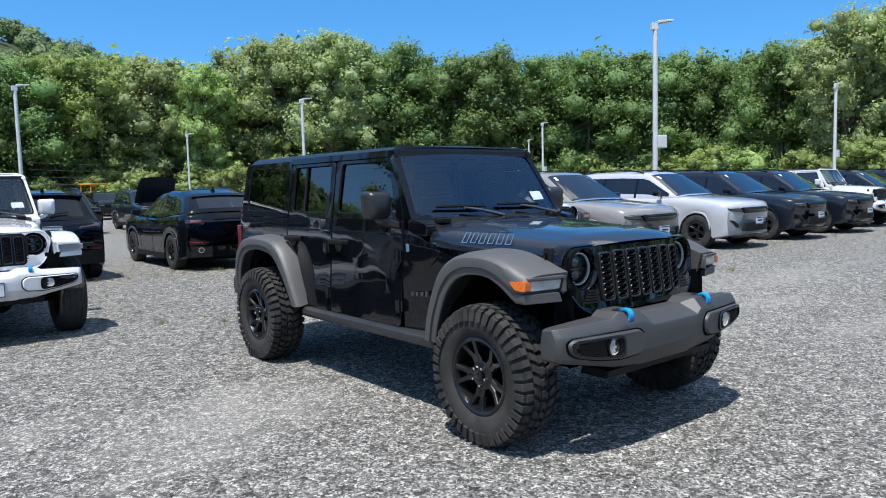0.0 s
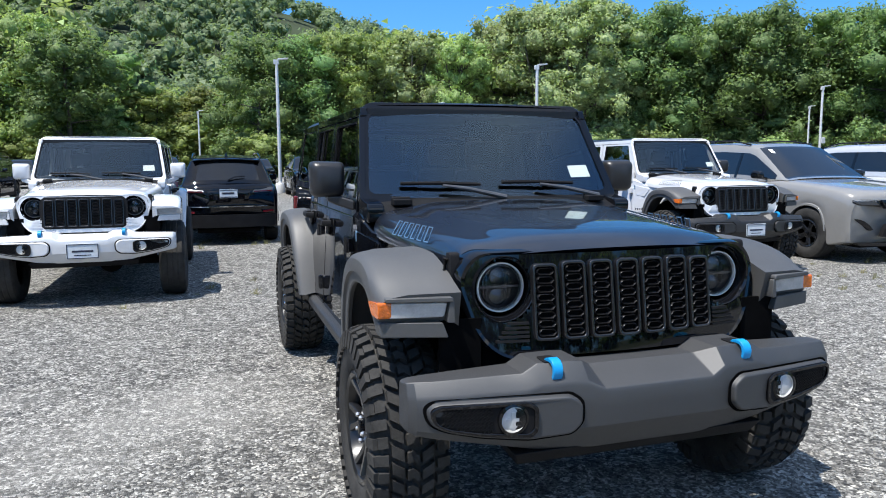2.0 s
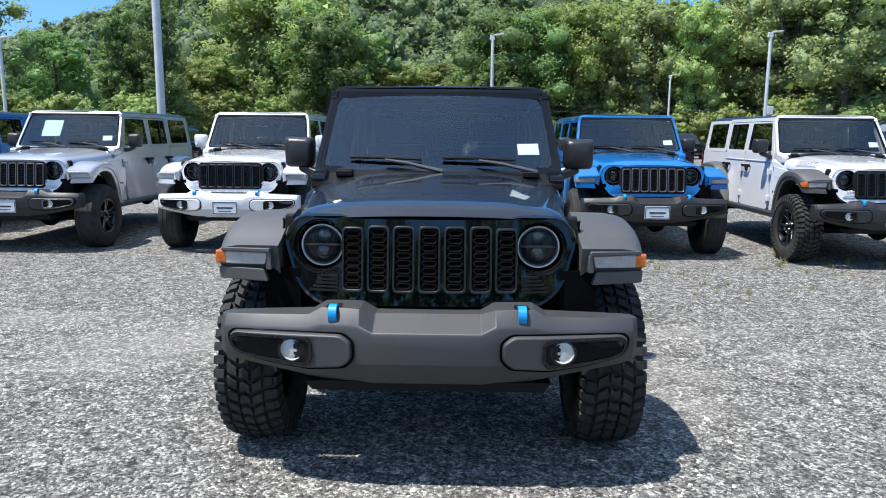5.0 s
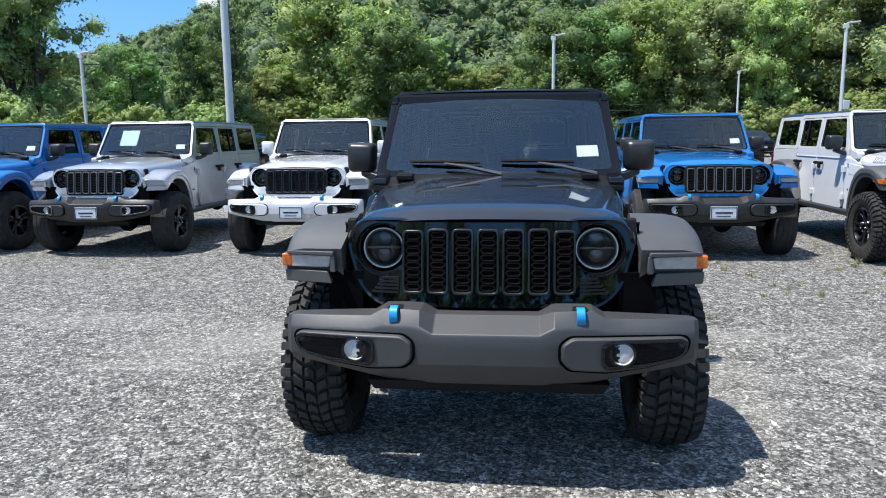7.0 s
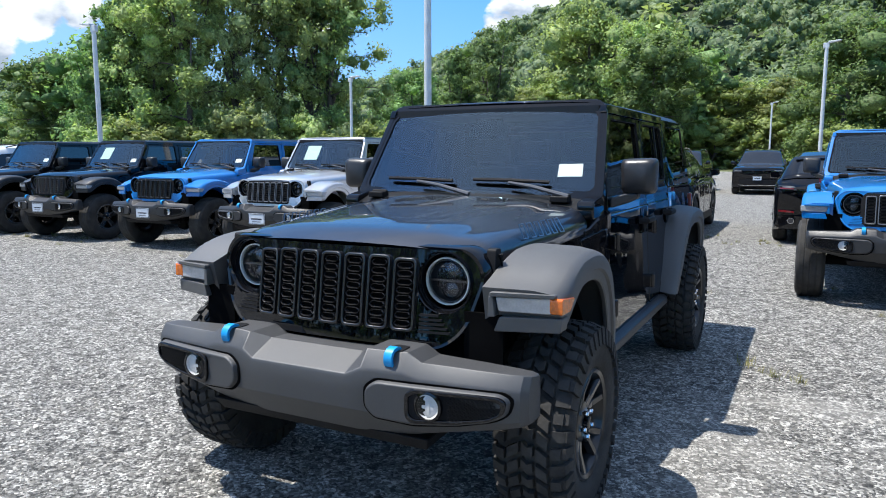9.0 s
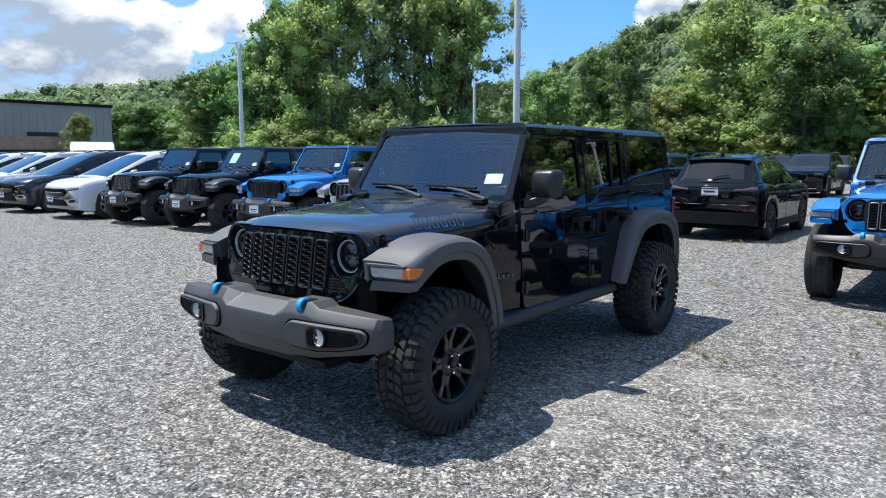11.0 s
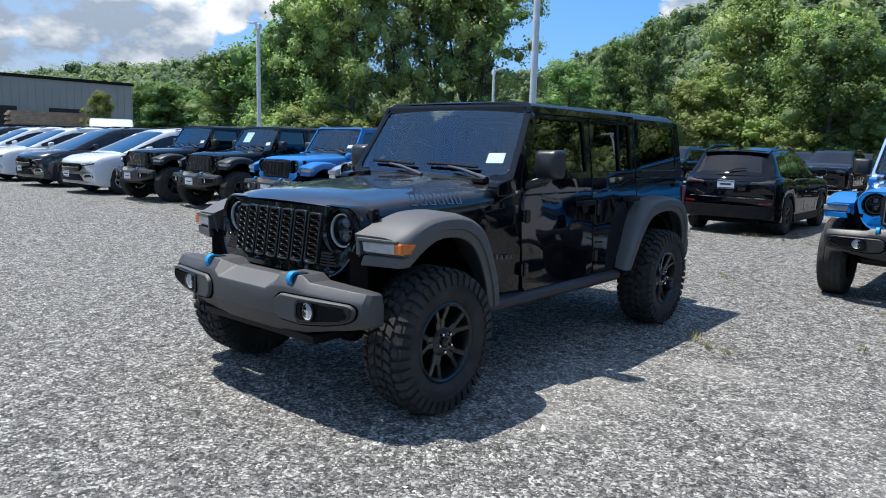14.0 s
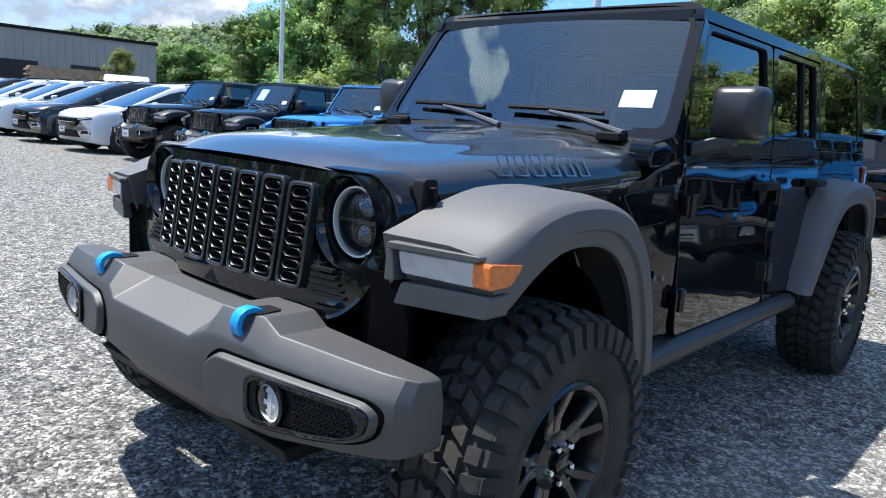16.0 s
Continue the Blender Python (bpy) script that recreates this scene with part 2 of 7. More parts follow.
M["projector_glass"] = material("projector_glass", (0.02, 0.021, 0.024), 0.08, vary=0.1, scale=20, coat=1.0)
M["lens_clear"] = glass_material("lens_clear", (0.93, 0.94, 0.95), ior=1.4)
M["galvanised"] = material("galvanised", (0.62, 0.63, 0.63), 0.45, 0.2, vary=0.1, scale=4)


# ---- geometry ----
def rloop(corners, r, n=5):
    """A 2D polygon with rounded corners; n points a corner."""
    out, c = [], [Vector(p) for p in corners]
    rs = r if isinstance(r, (list, tuple)) else [r] * len(c)
    for i, p in enumerate(c):
        a, b = c[i - 1] - p, c[(i + 1) % len(c)] - p
        q = min(rs[i], a.length * 0.48, b.length * 0.48)
        a, b = p + a.normalized() * q, p + b.normalized() * q
        for k in range(n):
            t = k / (n - 1) if n > 1 else 0.5
            out.append(tuple(a * (1 - t) ** 2 + p * 2 * t * (1 - t) + b * t * t))
    return out


def circle(cx, cy, r, n=24, ry=None):
    return [(cx + r * math.cos(2 * math.pi * k / n), cy + (ry or r) * math.sin(2 * math.pi * k / n)) for k in range(n)]


def put3(p, axis, d):
    """A 2D point (in the other two axes, in order) at d along the axis."""
    return (d, p[0], p[1]) if axis == "x" else (p[0], d, p[1]) if axis == "y" else (p[0], p[1], d)


def prism(loop, axis, a, b, taper=None):
    n = len(loop)
    top = taper or loop
    v = [put3(p, axis, a) for p in loop] + [put3(p, axis, b) for p in top]
    f = [tuple(range(n)), tuple(range(2 * n - 1, n - 1, -1))]
    f += [(k, n + k, n + (k + 1) % n, (k + 1) % n) for k in range(n)]
    return v, f


def frame_ring(outer, inner, axis, a, b):
    n = len(outer)
    v = [put3(p, axis, d) for d in (a, b) for lp in (outer, inner) for p in lp]
    f = []
    for k in range(n):
        j = (k + 1) % n
        f += [(k, j, n + j, n + k), (2 * n + k, 3 * n + k, 3 * n + j, 2 * n + j),
              (k, 2 * n + k, 2 * n + j, j), (n + k, n + j, 3 * n + j, 3 * n + k)]
    return v, f


def box(x0, x1, y0, y1, z0, z1):
    v = [(x, y, z) for x in (x0, x1) for y in (y0, y1) for z in (z0, z1)]
    return v, [(0, 1, 3, 2), (4, 6, 7, 5), (0, 4, 5, 1), (2, 3, 7, 6), (0, 2, 6, 4), (1, 5, 7, 3)]


def loft(rings, cap=True, closed=True):
    n = len(rings[0])
    v = [p for r in rings for p in r]
    f = []
    for i in range(len(rings) - 1):
        for k in range(n if closed else n - 1):
            j = (k + 1) % n
            f.append((i * n + k, i * n + j, (i + 1) * n + j, (i + 1) * n + k))
    if cap and closed:
        f += [tuple(range(n - 1, -1, -1)), tuple(range((len(rings) - 1) * n, len(rings) * n))]
    return v, f


def lathe(profile, axis, c, n=32, cap=True):
    """profile: (radius, place along the axis)."""
    rings = []
    for r, h in profile:
        ring = []
        for k in range(n):
            a = 2 * math.pi * k / n
            p = put3((r * math.cos(a), r * math.sin(a)), axis, h)
            ring.append((p[0] + c[0], p[1] + c[1], p[2] + c[2]))
        rings.append(ring)
    return loft(rings, cap)


def sweep(path, r, n=8, squash=1.0):
    pts = [Vector(p) for p in path]
    rings = []
    for i, p in enumerate(pts):
        d = (pts[min(i + 1, len(pts) - 1)] - pts[max(i - 1, 0)]).normalized()
        s = d.cross(Vector((0, 0, 1)))
        s = s.normalized() if s.length > 1e-4 else Vector((1, 0, 0))
        u = s.cross(d)
        rr = r[i] if isinstance(r, (list, tuple)) else r
        rings.append([tuple(p + rr * (math.cos(2 * math.pi * k / n) * s + squash * math.sin(2 * math.pi * k / n) * u)) for k in range(n)])
    return loft(rings)


def grid(fn, nu, nv):
    v = [fn(i / nu, j / nv) for i in range(nu + 1) for j in range(nv + 1)]
    f = [(i * (nv + 1) + j, (i + 1) * (nv + 1) + j, (i + 1) * (nv + 1) + j + 1, i * (nv + 1) + j + 1) for i in range(nu) for j in range(nv)]
    return v, f


def join(*geos):
    v, f = [], []
    for gv, gf in geos:
        o = len(v)
        v += list(gv)
        f += [tuple(k + o for k in q) for q in gf]
    return v, f


def warp(geo, fn):
    return [fn(*p) for p in geo[0]], geo[1]


def flip(geo):
    return [(-x, y, z) for x, y, z in geo[0]], [tuple(reversed(q)) for q in geo[1]]


def shift(geo, x=0, y=0, z=0):
    return warp(geo, lambda a, b, c: (a + x, b + y, c + z))


def mesh(name, geo, smooth=40, fix=True):
    me = bpy.data.meshes.new(name)
    me.from_pydata([tuple(p) for p in geo[0]], [], geo[1])
    if fix:
        bm = bmesh.new()
        bm.from_mesh(me)
        bmesh.ops.recalc_face_normals(bm, faces=bm.faces)
        bm.to_mesh(me)
        bm.free()
    if smooth:
        me.polygons.foreach_set("use_smooth", [True] * len(me.polygons))
        me.set_sharp_from_angle(angle=radians(smooth))
    me.update()
    return me


def place(name, me, mat, parent, m=None, label="", bevel=0.0, shadow=True, seg=2):
    """An object on mesh me under parent, its material held by the object."""
    ob = new(name, me)
    if not me.materials:
        me.materials.append(None)
    ob.material_slots[0].link = "OBJECT"
    ob.material_slots[0].material = M[mat] if isinstance(mat, str) else mat
    ob.parent = parent
    if m is not None:
        ob.matrix_basis = m
    if bevel:
        md = ob.modifiers.new("bevel", "BEVEL")
        md.width, md.segments, md.limit_method, md.angle_limit = bevel, seg, "ANGLE", radians(30 if seg > 2 else 38)
        md.use_clamp_overlap, md.harden_normals = True, True
    if not shadow:
        ob.visible_shadow = False
    if label:
        ob["label"] = label
    return ob


def part(name, geo, mat, parent, label="", bevel=0.0, smooth=40, shadow=True, fix=True, seg=2):
    return place(name, mesh(name, geo, smooth, fix), mat, parent, None, label, bevel, shadow, seg)


def both(name, geo, mat, parent, label="", bevel=0.0, smooth=40, shadow=True):
    """A part and its mirror image across x."""
    return [part(name, g, mat, parent, label, bevel, smooth, shadow) for g in (geo, flip(geo))]


def orient(geo, axis, sign):
    """The faces of an open sheet, all turned so that they look along the axis to that side."""
    k = "xyz".index(axis)
    total = 0.0
    for q in geo[1]:
        a, b, c = (Vector(geo[0][j]) for j in q[:3])
        total += (b - a).cross(c - a)[k]
    return geo if total * sign > 0 else (geo[0], [tuple(reversed(q)) for q in geo[1]])


def thing(name, label, category, m=None, group="", kind=""):
    ob = tagged(new(name), label, category, group, kind)
    ob.empty_display_size = 0.2
    if m is not None:
        ob.matrix_basis = m
    return ob


def lerp_table(rows, x, k):
    """Column k of rows sorted by their first value, at x."""
    return float(np.interp(x, [r[0] for r in rows], [r[k] for r in rows]))


M["row_bumper"] = material("row_bumper", (0.022, 0.0225, 0.024), 0.42, vary=0.2, scale=6, bump=0.1, bump_scale=400)
M["wiper_metal"] = material("wiper_metal", (0.12, 0.12, 0.125), 0.35, 0.5, vary=0.1)
M["reflector"] = material("reflector", (0.72, 0.73, 0.75), 0.3, 0.2, vary=0.1, scale=30)
M["lamp_rim"] = material("lamp_rim", (0.74, 0.74, 0.72), 0.25, 0.1, vary=0.1, scale=20)
M["car_glass"] = material("car_glass", (0.008, 0.009, 0.011), 0.03, vary=0.2, scale=3, coat=0.5)
M["yellow_paint"] = material("yellow_paint", (0.55, 0.27, 0.02), 0.5, vary=0.15, scale=3)
M["bark"] = material("bark", (0.10, 0.085, 0.07), 0.9, vary=0.35, scale=4, bump=0.4, bump_scale=18)
M["siding"] = material("siding", (0.27, 0.275, 0.255), 0.5, vary=0.06, scale=0.6)
M["dark_opening"] = material("dark_opening", (0.02, 0.02, 0.022), 0.8, vary=0.2)
M["timber"] = material("timber", (0.30, 0.22, 0.15), 0.8, vary=0.3, scale=3)
M["cable"] = material("cable", (0.05, 0.05, 0.05), 0.6, vary=0.1)


def leaf_material(name, dark, light, rand=0.22, cells=9.0):
    """Leaves: each spray its own green, light coming through."""
    m = bpy.data.materials.new(name)
    m.use_nodes = True
    n, l = m.node_tree.nodes, m.node_tree.links
    b, out = n["Principled BSDF"], n["Material Output"]
    b.inputs["Roughness"].default_value = 0.55
    b.inputs["Specular IOR Level"].default_value = 0.3
    geo, info, ramp = n.new("ShaderNodeNewGeometry"), n.new("ShaderNodeObjectInfo"), n.new("ShaderNodeMixRGB")
    l.new(geo.outputs["Random Per Island"], ramp.inputs[0])
    ramp.inputs[1].default_value, ramp.inputs[2].default_value = (*dark, 1), (*light, 1)
    hsv, mr, mh = n.new("ShaderNodeHueSaturation"), n.new("ShaderNodeMapRange"), n.new("ShaderNodeMapRange")
    mr.inputs[3].default_value, mr.inputs[4].default_value = 1 - rand, 1 + rand
    mh.inputs[3].default_value, mh.inputs[4].default_value = 0.485, 0.512
    l.new(info.outputs["Random"], mr.inputs[0])
    l.new(info.outputs["Random"], mh.inputs[0])
    l.new(mr.outputs[0], hsv.inputs["Value"])
    l.new(mh.outputs[0], hsv.inputs["Hue"])
    # single leaves within a spray: small cells of lighter and darker green, each tilted its own way
    co, cell, sepc, cm, leafy, tilt = n.new("ShaderNodeTexCoord"), n.new("ShaderNodeTexVoronoi"), n.new("ShaderNodeSeparateColor"), n.new("ShaderNodeMapRange"), n.new("ShaderNodeHueSaturation"), n.new("ShaderNodeBump")
    cell.inputs["Scale"].default_value = cells
    l.new(co.outputs["Object"], cell.inputs["Vector"])
    l.new(cell.outputs["Color"], sepc.inputs[0])
    cm.inputs[3].default_value, cm.inputs[4].default_value = 0.70, 1.25
    l.new(sepc.outputs[0], cm.inputs[0])
    l.new(ramp.outputs[0], leafy.inputs["Color"])
    l.new(cm.outputs[0], leafy.inputs["Value"])
    tilt.inputs["Strength"].default_value, tilt.inputs["Distance"].default_value = 0.6, 0.06
    l.new(cell.outputs["Distance"], tilt.inputs["Height"])
    l.new(tilt.outputs[0], b.inputs["Normal"])
    l.new(leafy.outputs[0], hsv.inputs["Color"])
    l.new(hsv.outputs[0], b.inputs["Base Color"])
    tr, mix = n.new("ShaderNodeBsdfTranslucent"), n.new("ShaderNodeMixShader")
    warm = n.new("ShaderNodeMixRGB")
    warm.blend_type, warm.inputs[0].default_value, warm.inputs[2].default_value = "MULTIPLY", 1.0, (1.12, 1.14, 0.7, 1)
    l.new(hsv.outputs[0], warm.inputs[1])
    l.new(warm.outputs[0], tr.inputs[0])
    mix.inputs[0].default_value = 0.46
    l.new(b.outputs[0], mix.inputs[1])
    l.new(tr.outputs[0], mix.inputs[2])
    l.new(mix.outputs[0], out.inputs[0])
    return m


M["leaf_dark"] = leaf_material("leaf_dark", (0.110, 0.183, 0.066), (0.261, 0.400, 0.151))
M["leaf_light"] = leaf_material("leaf_light", (0.180, 0.230, 0.072), (0.330, 0.390, 0.145))
M["leaf_mid"] = leaf_material("leaf_mid", (0.220, 0.300, 0.105), (0.410, 0.510, 0.205))
M["leaf_pale"] = leaf_material("leaf_pale", (0.250, 0.320, 0.150), (0.430, 0.520, 0.255))
M["leaf_hill"] = leaf_material("leaf_hill", (0.124, 0.197, 0.100), (0.295, 0.396, 0.204), cells=2.6)


# ---- ground ----
def gravel_material():
    m = material("gravel", (0.30, 0.29, 0.275), 0.9)
    n, l = m.node_tree.nodes, m.node_tree.links
    b = n["Principled BSDF"]
    co = n.new("ShaderNodeTexCoord")
    vor, vor2 = n.new("ShaderNodeTexVoronoi"), n.new("ShaderNodeTexVoronoi")
    vor.inputs["Scale"].default_value, vor2.inputs["Scale"].default_value = 70.0, 150.0
    big = n.new("ShaderNodeTexNoise")
    big.inputs["Scale"].default_value, big.inputs["Detail"].default_value = 2.6, 8
    for t in (vor, vor2, big):
        l.new(co.outputs["Object"], t.inputs["Vector"])
    ramp = n.new("ShaderNodeValToRGB")
    e = ramp.color_ramp.elements
    e[0].position, e[0].color = 0.05, (0.052, 0.051, 0.048, 1)
    e[1].position, e[1].color = 0.98, (0.45, 0.437, 0.40, 1)
    k = e.new(0.5)
    k.color = (0.152, 0.147, 0.135, 1)
    sep, sep3 = n.new("ShaderNodeSeparateColor"), n.new("ShaderNodeSeparateColor")
    l.new(vor.outputs["Color"], sep.inputs[0])
    l.new(sep.outputs[0], ramp.inputs[0])
    # handfuls of paler and darker stones
    vor3, patch, lump, shade = n.new("ShaderNodeTexVoronoi"), n.new("ShaderNodeTexNoise"), n.new("ShaderNodeMath"), n.new("ShaderNodeMapRange")
    vor3.inputs["Scale"].default_value, patch.inputs["Scale"].default_value, patch.inputs["Detail"].default_value = 24.0, 9.0, 6
    l.new(co.outputs["Object"], vor3.inputs["Vector"])
    l.new(co.outputs["Object"], patch.inputs["Vector"])
    l.new(vor3.outputs["Color"], sep3.inputs[0])
    lump.operation = "MULTIPLY_ADD"
    l.new(sep3.outputs[0], lump.inputs[0])
    lump.inputs[1].default_value = 0.85
    l.new(patch.outputs[0], lump.inputs[2])
    shade.inputs[1].default_value, shade.inputs[2].default_value, shade.inputs[3].default_value, shade.inputs[4].default_value = 0.40, 1.28, 0.36, 1.58
    l.new(lump.outputs[0], shade.inputs[0])
    speck = n.new("ShaderNodeHueSaturation")
    l.new(shade.outputs[0], speck.inputs["Value"])
    l.new(ramp.outputs[0], speck.inputs["Color"])
    att = n.new("ShaderNodeAttribute")
    att.attribute_name = "dust"
    dust = n.new("ShaderNodeMath")
    dust.operation = "MULTIPLY_ADD"
    l.new(big.outputs[0], dust.inputs[0])
    dust.inputs[1].default_value = 0.5
    l.new(att.outputs["Fac"], dust.inputs[2])
    dm = n.new("ShaderNodeMapRange")
    dm.inputs[1].default_value, dm.inputs[2].default_value, dm.inputs[4].default_value = 0.40, 0.92, 0.66
    l.new(dust.outputs[0], dm.inputs[0])
    mix = n.new("ShaderNodeMixRGB")
    l.new(dm.outputs[0], mix.inputs[0])
    l.new(speck.outputs[0], mix.inputs[1])
    mix.inputs[2].default_value = (0.262, 0.252, 0.23, 1)
    l.new(mix.outputs[0], b.inputs["Base Color"])
    hs = n.new("ShaderNodeMath")
    hs.operation = "ADD"
    l.new(vor.outputs["Distance"], hs.inputs[0])
    l.new(vor2.outputs["Distance"], hs.inputs[1])
    bp = n.new("ShaderNodeBump")
    bp.invert = True
    bp.inputs["Strength"].default_value, bp.inputs["Distance"].default_value = 0.9, 0.02
    soft = n.new("ShaderNodeMapRange")
    soft.inputs[3].default_value, soft.inputs[4].default_value = 0.75, 0.2
    l.new(dm.outputs[0], soft.inputs[0])
    l.new(soft.outputs[0], bp.inputs["Strength"])
    l.new(hs.outputs[0], bp.inputs["Height"])
    l.new(bp.outputs[0], b.inputs["Normal"])
    return m


M["gravel"] = gravel_material()
M["grass"] = material("grass", (0.055, 0.085, 0.02), 0.9, vary=0.4, scale=0.6, second=(0.12, 0.13, 0.045))


DUST = [(5.33, 4.02, 0.42, 0.22), (4.95, 4.3, 0.55, 0.9), (5.1, 3.5, 0.5, 0.5), (1.6, 4.55, 1.3, 0.5), (1.35, 4.0, 0.8, 0.35), (5.45, 4.98, 0.9, 0.22), (6.2, 4.4, 0.8, 0.3), (6.8, 3.85, 0.6, 0.35), (2.1, 5.1, 0.9, 0.4), (11.0, 5.3, 3.5, 0.9), (9.9, 6.2, 1.8, 0.5), (7.6, 2.9, 1.0, 0.4), (0.3, 5.2, 1.6, 0.4), (8.6, 4.3, 1.6, 0.35)]


def dust_at(x, y):
    """How dusty the yard is: worn patches where stones are few."""
    d = 0.0
    for cx, cy, rx, ry in DUST:
        q = ((x - cx) / rx) ** 2 + ((y - cy) / ry) ** 2
        d = max(d, math.exp(-q * 1.2) * 0.44)
    return d + 0.30 * max(0.0, noise.fractal((x * 0.35, y * 0.55, 4.2), 0.8, 2.0, 5))


me = mesh("ground", grid(lambda u, v: (-900 + 1800 * u, -600 + 1800 * v, -0.02), 4, 4), 0)
tagged(place("ground", me, "grass", None), "rough grass round the gravel yard", "ground", kind="structure")
gx = [-70, -55, -40, -30, -22, -16, -12, -9] + [-7 + 0.2 * k for k in range(111)] + [17, 20, 24, 30, 38, 48, 60, 80, 100]
gy = [-30, -15, -6, -2] + [0.2 * k for k in range(60)] + [12.5, 13.5, 15, 17, 20, 24, 30, 38, 48, 60, 78]
gv = [(x, y, 0.0) for x in gx for y in gy]
gf = [(i * len(gy) + j, (i + 1) * len(gy) + j, (i + 1) * len(gy) + j + 1, i * len(gy) + j + 1) for i in range(len(gx) - 1) for j in range(len(gy) - 1)]
me = mesh("gravel_yard", (gv, gf), 0)
dust_layer = me.attributes.new("dust", "FLOAT", "POINT")
dust_layer.data.foreach_set("value", [dust_at(x, y) for x, y, z in gv])
tagged(place("gravel_yard", me, "gravel", None), "grey crushed-stone car park with pale dusty patches", "gravel", kind="structure")


# ---- the boxy off-road car; local: front axle at y = 0, nose towards -y, ground at z = 0 ----
WB, TYRE_R, TYRE_X = 3.008, 0.418, 0.845


def side_x(z):
    return 0.806 - 0.08 * (z - 0.52) ** 2 if z < 1.25 else 0.7634 - (z - 1.25) * 0.138


def panel(outer, inner=None, thick=0.035, r=0.03, out=0.0, n=5):
    """A piece of the body's side from its outline in (y, z), bent to the side's shape."""
    lo = rloop(outer, r, n)
    if inner:
        geo = frame_ring(lo, rloop(inner, r, n), "x", 0.0, -thick)
    else:
        geo = prism(lo, "x", 0.0, -thick)
    return warp(geo, lambda x, y, z: (side_x(z) + x + out, y, z))


def sheet(outer, out=0.0, r=0.03, n=5):
    """A single pane on the body's side, looking outwards."""
    lo = rloop(outer, r, n)
    return orient(([(side_x(z) + out, y, z) for y, z in lo], [tuple(range(len(lo)))]), "x", 1)


def wheel_meshes(rough_tread, rim_style, seg=56):
    """tyre, tread, rim, cap and nut meshes round the x axis; the outer side is +x."""
    w = 0.142
    r = TYRE_R
    tyre_profile = [(0.225, w - 0.03), (0.24, w - 0.012), (0.30, w), (0.35, w - 0.002), (r - 0.040, w - 0.012), (r - 0.024, w - 0.035),
                    (r - 0.021, 0.0), (r - 0.024, -w + 0.035), (r - 0.035, -w + 0.012), (0.35, -w), (0.30, -w), (0.24, -w + 0.02), (0.225, -w + 0.04)]
    if not rough_tread:
        tyre_profile[4:9] = [(r - 0.022, w - 0.016), (r - 0.004, w - 0.045), (r, 0.0), (r - 0.004, -w + 0.045), (r - 0.022, -w + 0.016)]
    rings = []
    for k in range(seg):
        a = 2 * math.pi * k / seg
        rings.append([(h, q * math.cos(a), q * math.sin(a)) for q, h in tyre_profile])
    rings.append(rings[0])
    out = {"tyre": mesh("tyre", loft(rings, cap=False, closed=True))}
    geos = []

    def lug(a0, a1, pts, deep, low):
        """A tread block: its outline (angle 0..1, across -1..1) between two angles."""
        n = len(pts)
        v = []
        for rad in (low, deep):
            sh = 0.90 if rad == deep else 0.97
            cu, cv = sum(p[0] for p in pts) / n, sum(p[1] for p in pts) / n
            for u, s in pts:
                u, s = cu + (u - cu) * sh, cv + (s - cv) * sh
                a = a0 + (a1 - a0) * u
                drop = 0.020 * max(0.0, (abs(s) - 0.72) / 0.28) ** 2
                v.append((s * w * 0.985, (rad - drop) * math.cos(a), (rad - drop) * math.sin(a)))
        f = [tuple(range(2 * n - 1, n - 1, -1))] + [(k, (k + 1) % n, n + (k + 1) % n, n + k) for k in range(n)]
        return v, f

    if rough_tread:
        count = 40
        for k in range(count):
            a0, a1 = 2 * math.pi * k / count, 2 * math.pi * (k + 1) / count
            mid = (a0 + a1) / 2
            st = a1 - a0
            # a zigzag row down the middle, slanted blocks beside it, heavier ones at the shoulders
            geos.append(lug(a0, a1, [(0.02, -0.17), (0.66, -0.17), (0.98, 0.02), (0.86, 0.17), (0.22, 0.17), (0.34, 0.0)], r + 0.002, r - 0.024))
            geos.append(lug(a0 + 0.25 * st, a1 + 0.25 * st, [(0.05, 0.23), (0.74, 0.23), (1.16, 0.57), (0.46, 0.57)], r + 0.001, r - 0.024))
            geos.append(lug(a0 + 0.05 * st, a1 + 0.05 * st, [(0.46, -0.57), (1.16, -0.57), (0.74, -0.23), (0.05, -0.23)], r + 0.001, r - 0.024))
            long = 1.0 if k % 2 else 0.92
            geos.append(lug(a0, a1, [(0.20, 0.64), (0.84, 0.64), (0.82, long), (0.14, long)], r - 0.001, r - 0.030))
            geos.append(lug(mid, mid + st, [(0.14, -long), (0.82, -long), (0.84, -0.64), (0.20, -0.64)], r - 0.001, r - 0.030))
            # shoulder lugs run down the side wall
            for sgn, b0 in ((1, a0), (-1, mid)):
                b1 = b0 + (a1 - a0)
                v = []
                for rad, h in ((r - 0.02, w * 0.90), (r - 0.088, w - 0.004)):
                    for u in (0.14, 0.76):
                        for dh in (0.0, 0.017):
                            a = b0 + (b1 - b0) * u
                            v.append((sgn * (h + dh), rad * math.cos(a), rad * math.sin(a)))
                geos.append((v, [(1, 3, 7, 5), (0, 1, 5, 4), (3, 2, 6, 7), (4, 5, 7, 6), (0, 2, 3, 1)]))
        out["tread"] = mesh("tread", join(*geos), 0)
    else:
        for s in (-0.6, -0.2, 0.2, 0.6):
            geos.append(lathe([(r + 0.001, s * w - 0.024), (r + 0.004, s * w - 0.02), (r + 0.004, s * w + 0.02), (r + 0.001, s * w + 0.024)], "x", (0, 0, 0), seg - 8, False))
        out["tread"] = mesh("tread", join(*geos), 30)
